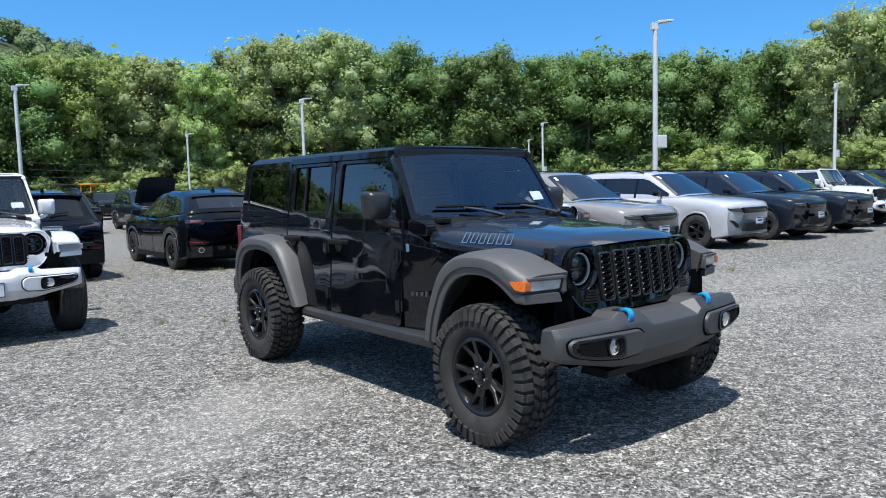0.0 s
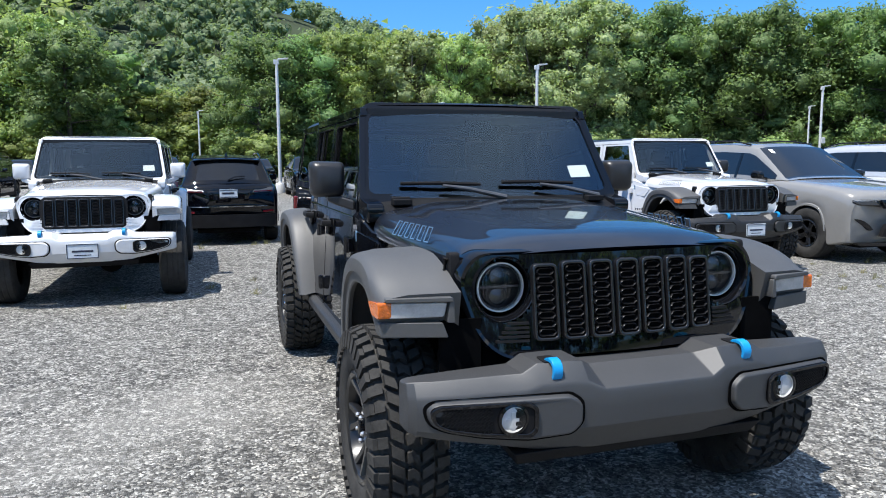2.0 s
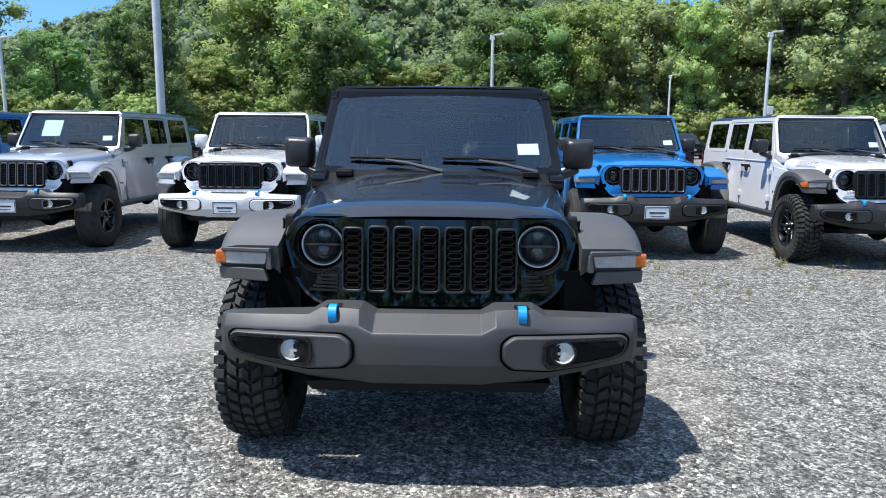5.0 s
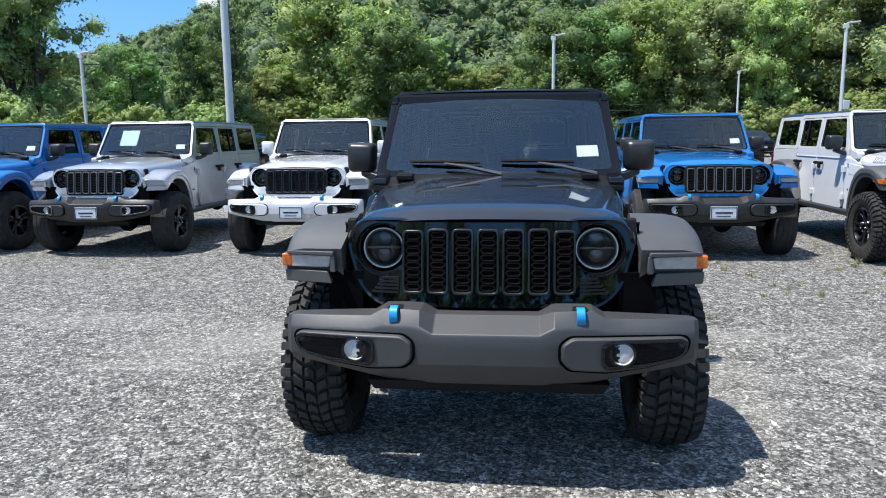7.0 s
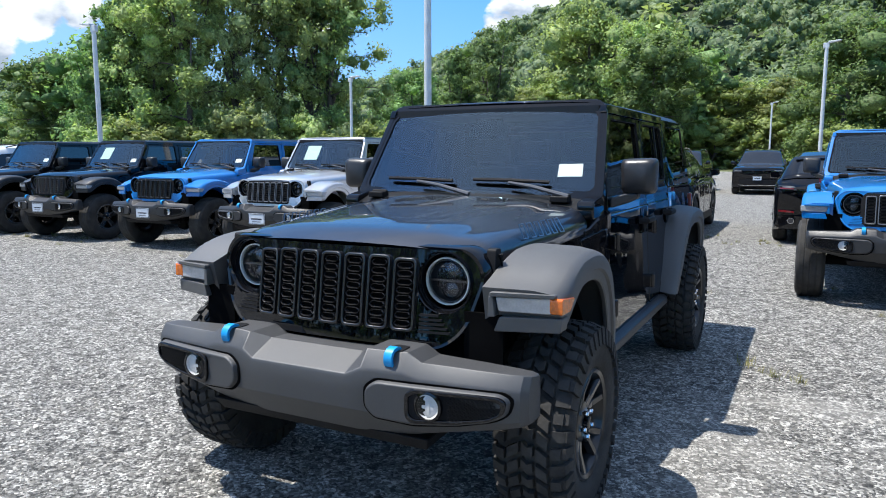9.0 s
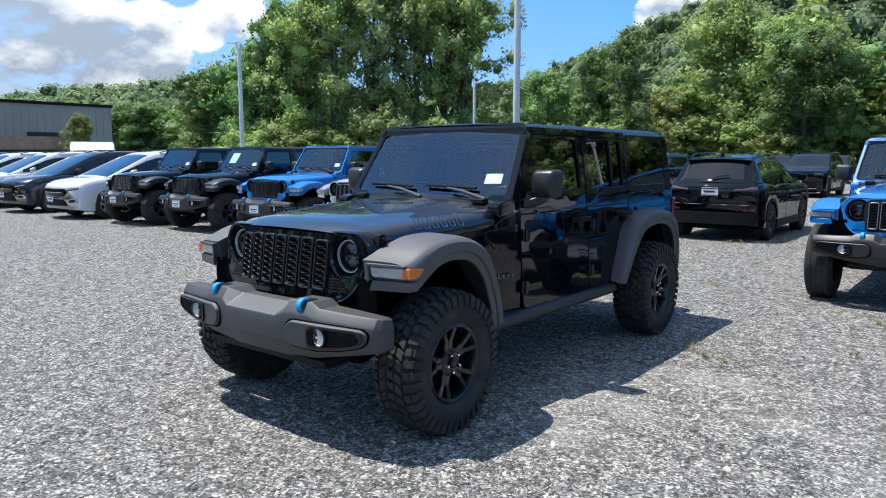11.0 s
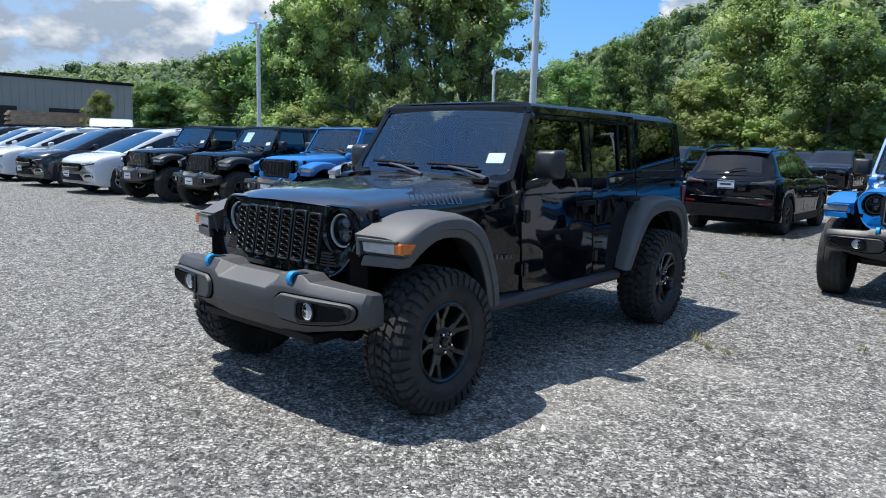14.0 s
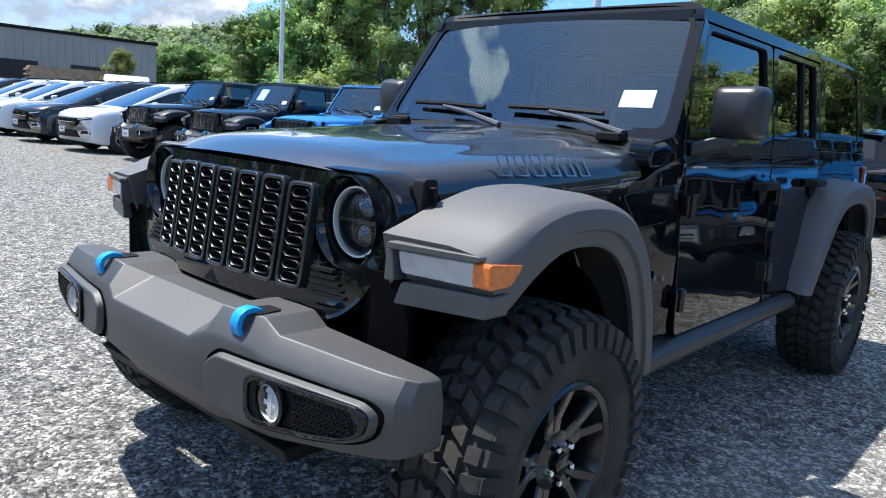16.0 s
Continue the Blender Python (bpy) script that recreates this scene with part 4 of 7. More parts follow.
        d = part("front_door", fix(join(panel(low1, r=[0.06, 0.06, 0.004, 0.004]), panel([(0.985, 1.296), (1.955, 1.296), (1.955, 1.745), (1.185, 1.745), (1.0, 1.345)], [(1.085, 1.340), (1.895, 1.340), (1.875, 1.722), (1.235, 1.722), (1.095, 1.37)], r=0.03))), P, car, bevel=0.004)
        part("window", fix(sheet([(1.07, 1.328), (1.91, 1.328), (1.89, 1.735), (1.225, 1.735), (1.08, 1.37)], out=-0.02)), "side_glass", d, shadow=False, fix=False)
        part("window_seal", fix(panel([(1.07, 1.328), (1.91, 1.328), (1.89, 1.735), (1.225, 1.735), (1.08, 1.37)], [(1.09, 1.347), (1.89, 1.347), (1.87, 1.718), (1.238, 1.718), (1.10, 1.375)], thick=0.012, out=-0.004)), "dark_plastic", d)
        part("belt_line", fix(panel([(0.99, 1.192), (1.95, 1.192), (1.95, 1.204), (0.99, 1.204)], thick=0.012, r=0.003, out=0.005)), P, d, bevel=0.003)
        d2 = part("rear_door", fix(join(panel([(1.970, 0.545), (2.30, 0.545), (2.47, 0.83), (2.72, 1.08), (2.72, 1.300), (1.970, 1.300)], r=[0.05, 0.05, 0.03, 0.03, 0.004, 0.004]), panel([(1.970, 1.296), (2.72, 1.296), (2.72, 1.745), (1.970, 1.745)], [(2.035, 1.340), (2.665, 1.340), (2.655, 1.722), (2.035, 1.722)], r=0.03))), P, car, bevel=0.004)
        part("window", fix(sheet([(2.02, 1.328), (2.68, 1.328), (2.67, 1.735), (2.02, 1.735)], out=-0.02)), "privacy_glass", d2, shadow=False, fix=False)
        part("window_seal", fix(join(panel([(2.02, 1.328), (2.68, 1.328), (2.67, 1.735), (2.02, 1.735)], [(2.04, 1.347), (2.66, 1.347), (2.65, 1.718), (2.04, 1.718)], thick=0.012, out=-0.004), panel([(2.44, 1.338), (2.465, 1.338), (2.465, 1.728), (2.44, 1.728)], thick=0.012, r=0.003, out=-0.004))), "dark_plastic", d2)
        part("belt_line", fix(panel([(1.975, 1.192), (2.715, 1.192), (2.715, 1.204), (1.975, 1.204)], thick=0.012, r=0.003, out=0.005)), P, d2, bevel=0.003)
        for dd, y in ((d, 1.80), (d2, 2.57)):
            part("handle", fix(join(sweep([(0.78, y - 0.10, 1.115), (0.826, y - 0.085, 1.117), (0.832, y, 1.118), (0.826, y + 0.085, 1.117), (0.78, y + 0.10, 1.115)], 0.016, 8, 1.3), prism(circle(y + 0.03, 1.085, 0.05, 18), "x", 0.78, 0.789))), "dark_plastic" if hero else "dark_plastic", dd)
            for hz in (0.70, 1.06):
                hy = y - 0.80 if dd is d else 1.985
                part("hinge", fix(join(shift(box(-0.006, 0.028, -0.05, 0.035, -0.038, 0.038), 0.79, hy, hz), lathe([(0.016, -0.045), (0.016, 0.045)], "z", (0.818, hy - 0.012, hz), 12))), P, dd, bevel=0.006)
        # quarter panel and hard-top side
        arch = [(WB + 0.53 * math.cos(a), 0.45 + 0.53 * math.sin(a)) for a in [radians(q) for q in (172, 155, 138, 120, 102, 84, 66, 48, 30, 12)]]
        out = [(2.735, 1.285), (2.735, 1.09)] + [p for p in arch if p[0] > 2.62][1:] + [(3.60, 0.56), (3.745, 0.58), (3.745, 1.285)]
        q = part("rear_quarter", fix(panel(out, r=0.01, n=2)), P, car, bevel=0.004)
        part("sill_corner", fix(panel([(2.31, 0.545), (2.42, 0.545), (2.52, 0.80), (2.73, 1.0), (2.73, 1.07), (2.48, 0.82)], r=0.005, n=2)), P, q)
        ht = part("hardtop_side", fix(panel([(2.735, 1.290), (3.735, 1.290), (3.69, 1.785), (2.735, 1.785)], [(2.83, 1.345), (3.60, 1.345), (3.565, 1.735), (2.83, 1.735)], r=0.05)), P, car, bevel=0.006)
        part("window", fix(sheet([(2.815, 1.328), (3.615, 1.328), (3.58, 1.742), (2.815, 1.742)], out=-0.008, r=0.05)), "privacy_glass", ht, shadow=False, fix=False)
        part("roof_rail", fix(panel([(1.15, 1.752), (2.74, 1.752), (2.74, 1.80), (1.17, 1.80)], r=0.006, out=0.002)), P, car, bevel=0.006)
        part("lower_body", fix(join(panel([(0.60, 0.50), (2.36, 0.50), (2.36, 0.538), (0.60, 0.538)], r=0.004), box(0.62, 0.752, 0.6, 2.40, 0.5, 0.62))), P, car)
        part("side_step", fix(loft([[(x, y, z) for x, z in ((0.74, 0.545), (0.828, 0.546), (0.852, 0.528), (0.856, 0.49), (0.835, 0.465), (0.74, 0.46))] for y in (0.555, 2.36)])), "row_bumper", car, "dark grey rock rail below the doors", bevel=0.008)
        part("side_badge", fix(join(*[shift(box(0, 0.005, -0.012, 0.012, -0.014, 0.014 + 0.008 * (k == 0)), 0.760 + 0.0105 * k, 0.74 + 0.038 * k, 0.80) for k in range(4)])), "gloss_grey" if hero else "gloss_black", car, bevel=0.004)
        # mirror
        mi = part("mirror", fix(loft([[(xx, yy, zz) for xx, zz in rloop([(0.805 + i, 1.312 + i), (0.985 - i, 1.312 + i), (0.99 - i, 1.505 - i), (0.80 + i, 1.50 - i)], 0.035, 5)] for yy, i in ((1.04, 0.03), (1.055, 0.010), (1.09, 0.0), (1.15, 0.0), (1.17, 0.004))])), "mirror_plastic", car, "large door mirror in dark plastic", smooth=50)
        part("mirror_glass", fix(prism(rloop([(0.815, 1.325), (0.975, 1.325), (0.98, 1.492), (0.81, 1.488)], 0.03), "y", 1.168, 1.174)), "chrome", mi)
        part("mirror_arm", fix(loft([[(0.76, 1.02, 1.235), (0.76, 1.16, 1.235), (0.76, 1.16, 1.29), (0.76, 1.02, 1.29)], [(0.84, 1.05, 1.262), (0.84, 1.15, 1.262), (0.84, 1.15, 1.318), (0.84, 1.05, 1.318)], [(0.90, 1.07, 1.29), (0.90, 1.14, 1.29), (0.90, 1.14, 1.32), (0.90, 1.07, 1.32)]])), "mirror_plastic", mi, bevel=0.012)
        # tail lamp
        part("tail_lamp", fix(box(0.70, 0.788, 3.725, 3.79, 0.98, 1.20)), "tail_red", car, bevel=0.015)
    # windscreen frame and pane, in the leaning plane
    def lean(x, d, h):
        t = (h - 1.30) / 0.50
        return (x, 0.825 + 0.345 * t + d * 0.8 + 0.05 * (x / 0.72) ** 2 * (1 - 0.6 * t), h - d * 0.5)
    wo = rloop([(-0.765, 1.285), (0.765, 1.285), (0.688, 1.834), (-0.688, 1.834)], [0.05, 0.05, 0.09, 0.09], 7)
    wi = rloop([(-0.728, 1.322), (0.728, 1.322), (0.662, 1.782), (-0.662, 1.782)], [0.05, 0.05, 0.06, 0.06], 7)
    wf = part("windscreen_frame", warp(frame_ring(wo, wi, "y", 0.0, 0.06), lean), P, car, smooth=30, bevel=0.006)
    nx = 16
    pane_g = grid(lambda u, v: lean((2 * u - 1) * (0.738 - 0.068 * v), 0.012, 1.312 + 0.478 * v), nx, 6)
    part("windscreen", orient(pane_g, "y", -1), "windshield", wf, "raked windscreen", shadow=False, fix=False)
    wi2 = [(x * 0.975, 1.55 + (z - 1.55) * 0.955) for x, z in wi]
    part("windscreen_seal", warp(frame_ring(wi, wi2, "y", 0.004, 0.012), lean), "gloss_black", wf)
    part("camera_housing", warp(prism(rloop([(-0.05, 1.66), (0.05, 1.66), (0.09, 1.745), (-0.09, 1.745)], 0.02), "y", 0.016, 0.06), lean), "gloss_black", wf, bevel=0.006)
    for x0, a in ((-0.30, 1), (0.27, 1)):
        wp = part("wiper", join(sweep([(x0 + 0.33, 0.80, 1.305), (x0 + 0.12, 0.826, 1.352), (x0 - 0.02, 0.836, 1.372)], [0.014, 0.011, 0.008], 8)), "wiper_metal", car)
        part("wiper_blade", sweep([lean(x0 - 0.24, -0.018, 1.376), lean(x0 - 0.02, -0.024, 1.372), lean(x0 + 0.2, -0.018, 1.366)], 0.011, 6), "dark_plastic", wp)
    for x0 in (-0.2, 0.2):
        part("washer_jet", shift(box(-0.022, 0.022, -0.012, 0.02, 0.0, 0.014), x0, 0.63, 1.277), "dark_plastic", car, bevel=0.005)
    both("bonnet_hinge", shift(join(box(-0.05, 0.05, -0.02, 0.05, -0.01, 0.022), lathe([(0.012, -0.05), (0.012, 0.05)], "x", (0, 0.03, 0.022), 10)), 0.56, 0.78, 1.285), "dark_plastic", car, bevel=0.006)
    # stickers on the glass
    part("price_sheet", warp(prism([(0.495, 1.412), (0.628, 1.415), (0.620, 1.482), (0.490, 1.479)], "y", 0.0, 0.002), lambda x, y, z: lean(x, y + 0.016, z)), "paper", wf, "white paper sheet inside the windscreen", smooth=0)
    # roof
    def roof(u, v):
        y = 1.19 + 2.54 * u
        s = 2 * v - 1
        hw = 0.676 - 0.004 * u
        edge = max(0, (abs(s) - 0.84) / 0.16)
        e2 = max(0, (u - 0.96) / 0.04)
        e3 = max(0, (0.02 - u) / 0.02)
        return (s * hw, y - 0.02 * e2 * e2, 1.838 + 0.012 * math.sin(min(1, u * 1.2) * math.pi * 0.6) - 0.016 * s * s - 0.05 * edge ** 2.2 - 0.045 * e2 ** 2 - 0.012 * e3 ** 2)
    part("roof", join(grid(roof, 50, 40), warp(prism(rloop([(-0.66, 1.165), (0.66, 1.165), (0.66, 3.70), (-0.66, 3.70)], 0.03), "z", 1.755, 1.795), lambda x, y, z: (x, y, z))), "hardtop", car, "matt black hard roof", smooth=50)
    part("tailgate", join(box(-0.76, 0.76, 3.70, 3.755, 0.58, 1.30), warp(frame_ring(rloop([(-0.70, 1.30), (0.70, 1.30), (0.65, 1.80), (-0.65, 1.80)], 0.05), rloop([(-0.60, 1.36), (0.60, 1.36), (0.56, 1.74), (-0.56, 1.74)], 0.05), "y", 3.68, 3.74), lambda x, y, z: (x, y - 0.1 * max(0, z - 1.3), z))), P, car, bevel=0.01)
    rw = rloop([(-0.62, 1.35), (0.62, 1.35), (0.58, 1.75), (-0.58, 1.75)], 0.05)
    part("rear_window", orient(([(x, 3.703 - 0.1 * (z - 1.3), z) for x, z in rw], [tuple(range(len(rw)))]), "y", 1), "privacy_glass", car, shadow=False, fix=False)
    sp = place("spare_wheel", ms["tyre"], "rubber", car, pose(0.05, 3.92, 1.0, 0, 0, 90))
    place("rim", ms["rim"], rim, sp)
    part("rear_bumper", loft([[(x, y, z) for y, z in ((3.72, 0.50), (3.90, 0.50), (3.92, 0.55), (3.92, 0.66), (3.88, 0.69), (3.72, 0.69))] for x in (-0.80, -0.4, 0.4, 0.80)]), "bumper_plastic", car, bevel=0.015)
    # cabin
    part("dashboard", loft([[(x, y, z) for y, z in ((0.93, 0.9), (0.92, 1.30), (1.12, 1.30), (1.30, 1.24), (1.32, 1.1), (1.25, 0.9))] for x in (-0.70, 0.70)]), "interior", car, bevel=0.02)
    part("cabin_floor", box(-0.74, 0.74, 0.95, 3.68, 0.60, 0.68), "interior", car)
    sw = [(0.36 + 0.18 * math.cos(2 * math.pi * k / 20), 1.42 - 0.07 * math.sin(2 * math.pi * k / 20), 1.17 + 0.165 * math.sin(2 * math.pi * k / 20)) for k in range(21)]
    part("steering_wheel", join(sweep(sw, 0.017, 8), sweep([(0.19, 1.43, 1.17), (0.53, 1.43, 1.17)], 0.02, 6), sweep([(0.36, 1.43, 1.17), (0.36, 1.20, 1.08)], 0.035, 8)), "interior", car)
    for x0, y0 in ((-0.36, 1.75), (0.36, 1.75), (-0.36, 2.65), (0.36, 2.65)):
        st = part("seat", join(loft([[(x0 + dx, y, z) for y, z in ((y0 - 0.35, 0.82), (y0 - 0.38, 0.93), (y0 + 0.14, 0.92), (y0 + 0.15, 0.82))] for dx in (-0.25, 0.25)]), loft([[(x0 + dx * k, y, z) for dx in (-0.25, 0.25) for y in ((y0 + o), (y0 + o + 0.11))][0:2] + [(x0 + dx * k, y, z) for dx in (0.25,) for y in (y0 + o + 0.11, y0 + o)] for z, o, k in ((0.85, 0.08, 1.0), (1.15, 0.14, 0.98), (1.44, 0.22, 0.8))])), "interior", car, bevel=0.03)
        part("headrest", shift(box(-0.13, 0.13, 0.22, 0.30, 1.47, 1.64), x0, y0), "interior", st, bevel=0.03)
    part("roll_bar", join(*[sweep([(-0.62, y, 1.2), (-0.60, y, 1.70), (-0.5, y, 1.745), (0.5, y, 1.745), (0.60, y, 1.70), (0.62, y, 1.2)], 0.035, 8) for y in (1.98, 2.95)], *[sweep([(s * 0.58, 1.2, 1.72), (s * 0.58, 3.3, 1.72)], 0.032, 8) for s in (1, -1)]), "interior", car)
    part("rear_mirror", shift(box(-0.12, 0.12, -0.012, 0.012, -0.035, 0.035), 0.0, 1.14, 1.67), "gloss_black", car, bevel=0.012)
    # front bumper
    xs = [-r[0] for r in BUMPER[:0:-1]] + [r[0] for r in BUMPER]
    rs = []
    for x in xs:
        a = abs(x)
        yf, zt, zb, ze, dp, zl, sl, yb = (lerp_table(BUMPER, a, k) for k in range(1, 9))
        rs.append([(x, yb, zt - 0.06), (x, yb - 0.012, zt - 0.003), (x, yf + dp, zt), (x, yf + 0.006, ze + 0.004), (x, yf, ze - 0.012), (x, yf, (ze + zl) / 2), (x, yf + 0.004, zl), (x, yf + sl, zb + 0.004), (x, yf + sl + 0.03, zb), (x, yb, zb)])
    bp = part("front_bumper", loft(rs), "bumper_plastic", car, "dark grey moulded bumper with raised ends", smooth=24, bevel=0.010, seg=3)
    part("skid_plate", loft([[(-w, y, z), (w, y, z), (w - 0.01, y + 0.2, z), (-w + 0.01, y + 0.2, z)] for w, y, z in ((0.53, -0.600, 0.480), (0.505, -0.565, 0.425), (0.50, -0.545, 0.420))]), "dark_plastic", bp, "black lower lip under the bumper", bevel=0.008)
    # plain black boxes added to block daylight behind the bumper and wings
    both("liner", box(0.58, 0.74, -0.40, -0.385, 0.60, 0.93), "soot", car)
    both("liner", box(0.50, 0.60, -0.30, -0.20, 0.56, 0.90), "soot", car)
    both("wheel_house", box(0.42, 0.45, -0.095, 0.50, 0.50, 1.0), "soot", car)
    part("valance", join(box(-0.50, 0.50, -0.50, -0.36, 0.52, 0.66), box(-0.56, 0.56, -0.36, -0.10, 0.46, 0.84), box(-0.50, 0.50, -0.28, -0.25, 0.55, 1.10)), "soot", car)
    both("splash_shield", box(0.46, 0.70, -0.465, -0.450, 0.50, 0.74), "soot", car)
    for s in (1, -1):
        fb = lambda x, y, z: (s * x, bumper_front(x) + y + 0.04 * max(0.0, 0.575 - z), z)
        pod = rloop([(0.305, 0.600), (0.345, 0.560), (0.50, 0.548), (0.66, 0.566), (0.79, 0.594), (0.845, 0.622), (0.856, 0.680), (0.825, 0.704), (0.50, 0.708), (0.35, 0.710), (0.305, 0.676)], [0.02] * 4 + [0.03] * 4 + [0.02] * 3, 4)
        part("bumper_pod", warp(prism(pod, "y", 0.02, -0.024, [(0.58 + (x - 0.58) * 0.955, 0.63 + (z - 0.63) * 0.88) for x, z in pod]), fb), "bumper_plastic", bp, bevel=0.007, seg=3)
        # near-black sheet round the pod, drawn as the shade in its groove
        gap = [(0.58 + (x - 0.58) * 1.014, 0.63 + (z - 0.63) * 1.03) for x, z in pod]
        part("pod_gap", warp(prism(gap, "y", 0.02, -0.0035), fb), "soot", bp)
        bez = rloop([(0.478, 0.590), (0.50, 0.566), (0.66, 0.580), (0.785, 0.606), (0.832, 0.632), (0.842, 0.676), (0.815, 0.694), (0.51, 0.694), (0.478, 0.674)], 0.015, 4)
        part("lamp_bezel", warp(frame_ring(bez, [(0.655 + (x - 0.655) * 0.92, 0.635 + (z - 0.635) * 0.76) for x, z in bez], "y", -0.012, -0.034), fb), "gloss_black", bp, bevel=0.004)
        part("lamp_recess", warp(prism(bez, "y", -0.02, -0.0255), fb), "dark_plastic", bp)
        cells = []
        for j in range(6):
            for k in range(12):
                cx, cz = 0.640 + 0.0145 * k + 0.007 * (j % 2), 0.597 + 0.0150 * j
                if cz > 0.588 + 0.24 * (cx - 0.655) and cz < 0.682 and cx < 0.805:
                    hx = [(cx + a, cz + b) for a, b in ((-0.0072, 0), (-0.0036, 0.007), (0.0036, 0.007), (0.0072, 0), (0.0036, -0.007), (-0.0036, -0.007))]
                    cells.append(frame_ring(hx, [(cx + (a - cx) * 0.7, cz + (b - cz) * 0.7) for a, b in hx], "y", -0.0255, -0.031))
        part("lamp_grille", warp(join(*cells), fb), "dark_plastic", bp, smooth=0)
        fy = bumper_front(0.565)
        fg = part("fog_lamp", lathe([(0.056, -0.02), (0.055, -0.034), (0.046, -0.037), (0.044, -0.022)], "y", (s * 0.565, fy, 0.635), 28, False), "gloss_black", bp)
        part("fog_bowl", join(lathe([(0.045, -0.031), (0.038, -0.0265), (0.030, -0.028), (0.022, -0.0265), (0.0, -0.0265)], "y", (s * 0.565, fy, 0.635), 24, False), box(s * 0.565 - 0.008, s * 0.565 + 0.008, fy - 0.030, fy - 0.024, 0.605, 0.66), box(s * 0.565 - 0.024, s * 0.565 + 0.024, fy - 0.029, fy - 0.024, 0.626, 0.638)), "reflector", fg)
        part("fog_lens", orient(lathe([(0.047, -0.034), (0.03, -0.042), (0.0, -0.045)], "y", (s * 0.565, fy, 0.635), 24, False), "y", -1), "lens_clear", fg, shadow=False, fix=False)
        part("hook_recess", shift(prism(rloop([(-0.034, 0.0), (0.034, 0.0), (0.028, 0.075), (-0.028, 0.075)], 0.012), "z", 0.0, 0.003), s * 0.395, -0.610, 0.8035), "dark_plastic", bp)
        hk = [(-0.650, 0.752), (-0.658, 0.768), (-0.659, 0.786), (-0.652, 0.804), (-0.636, 0.817), (-0.612, 0.821), (-0.588, 0.814), (-0.572, 0.800)]
        inn = [(y + 0.015 * c, z - 0.015 * d) for (y, z), c, d in zip(hk, (1, 1, 1, 0.8, 0.4, 0.1, -0.2, -0.6), (0, 0, 0.2, 0.6, 0.9, 1, 1, 1))]
        part("tow_hook", loft([[(s * 0.395 - 0.018, *p), (s * 0.395 + 0.018, *p), (s * 0.395 + 0.018, *q), (s * 0.395 - 0.018, *q)] for p, q in zip(hk, inn)]), "hook_blue", bp, "blue tow hook", bevel=0.003)
    return car


def retint(ob, table):
    for o in ob.children_recursive:
        sl = o.material_slots
        if len(sl) and sl[0].material and sl[0].material.name in table:
            sl[0].material = M[table[sl[0].material.name]]
    return ob


def bonnet_decal(car, ink, sides=(1, -1)):
    """The bonnet's side script, drawn as plain slanted outlined bars."""
    for s in sides:
        bars = []
        for k in range(6):
            y0 = 0.035 + 0.07 * k
            wd = 0.046
            lo = [(y0, 1.163), (y0 + wd, 1.163), (y0 + wd - 0.012, 1.228), (y0 - 0.012, 1.228)]
            cy, cz = y0 + wd / 2 - 0.006, 1.195
            bars.append(frame_ring(lo, [(cy + (y - cy) * 0.74, cz + (z - cz) * 0.88) for y, z in lo], "x", 0.0, 0.0025))
        def on_bonnet(x, y, z):
            u = (y + 0.408) / 1.148
            hw = 0.600 + 0.105 * min(1, u * 1.15)
            t = max(0.0, (1.162 + 0.075 * u - z) / 0.105) ** (1 / 1.15)
            return (s * (hw * (0.97 + 0.055 * math.sin(min(1, t * 1.2) * math.pi / 2)) + 0.002 + x), y, z)
        for g in bars:
            part("bonnet_graphic", warp(g, on_bonnet), ink, car, "outlined bar on the bonnet's side", smooth=0)


def number_plate(car, y=-0.692, z=0.60):
    pl = part("number_plate", prism(rloop([(-0.155, z - 0.08), (0.155, z - 0.08), (0.155, z + 0.08), (-0.155, z + 0.08)], 0.012), "y", y, y - 0.006), "plate", car, "dealer plate with a dark border", bevel=0.002)
    o = rloop([(-0.15, z - 0.075), (0.15, z - 0.075), (0.15, z + 0.075), (-0.15, z + 0.075)], 0.01)
    part("plate_border", frame_ring(o, [(a * 0.95, z + (b - z) * 0.90) for a, b in o], "y", y - 0.006, y - 0.010), "plate_ink", pl)
    part("plate_bar", box(-0.10, 0.10, y - 0.008, y - 0.006, z - 0.010, z + 0.010), "plate_ink", pl)
    part("plate_bar", box(-0.08, 0.08, y - 0.008, y - 0.006, z - 0.045, z - 0.036), "plate_ink", pl)


hero = off_roader(pose(3.674, 3.06, 0), "glossy black four-door off-road car with mud tyres on the gravel", True, hero=True)
bonnet_decal(hero, "decal_blue")

proto = off_roader(pose(0.90, 9.07, 0, 0, 0, 0), "white four-door off-road car with white bumper, parked in the row", False, group="row of off-road cars")
number_plate(proto)
ROW = "row of off-road cars"


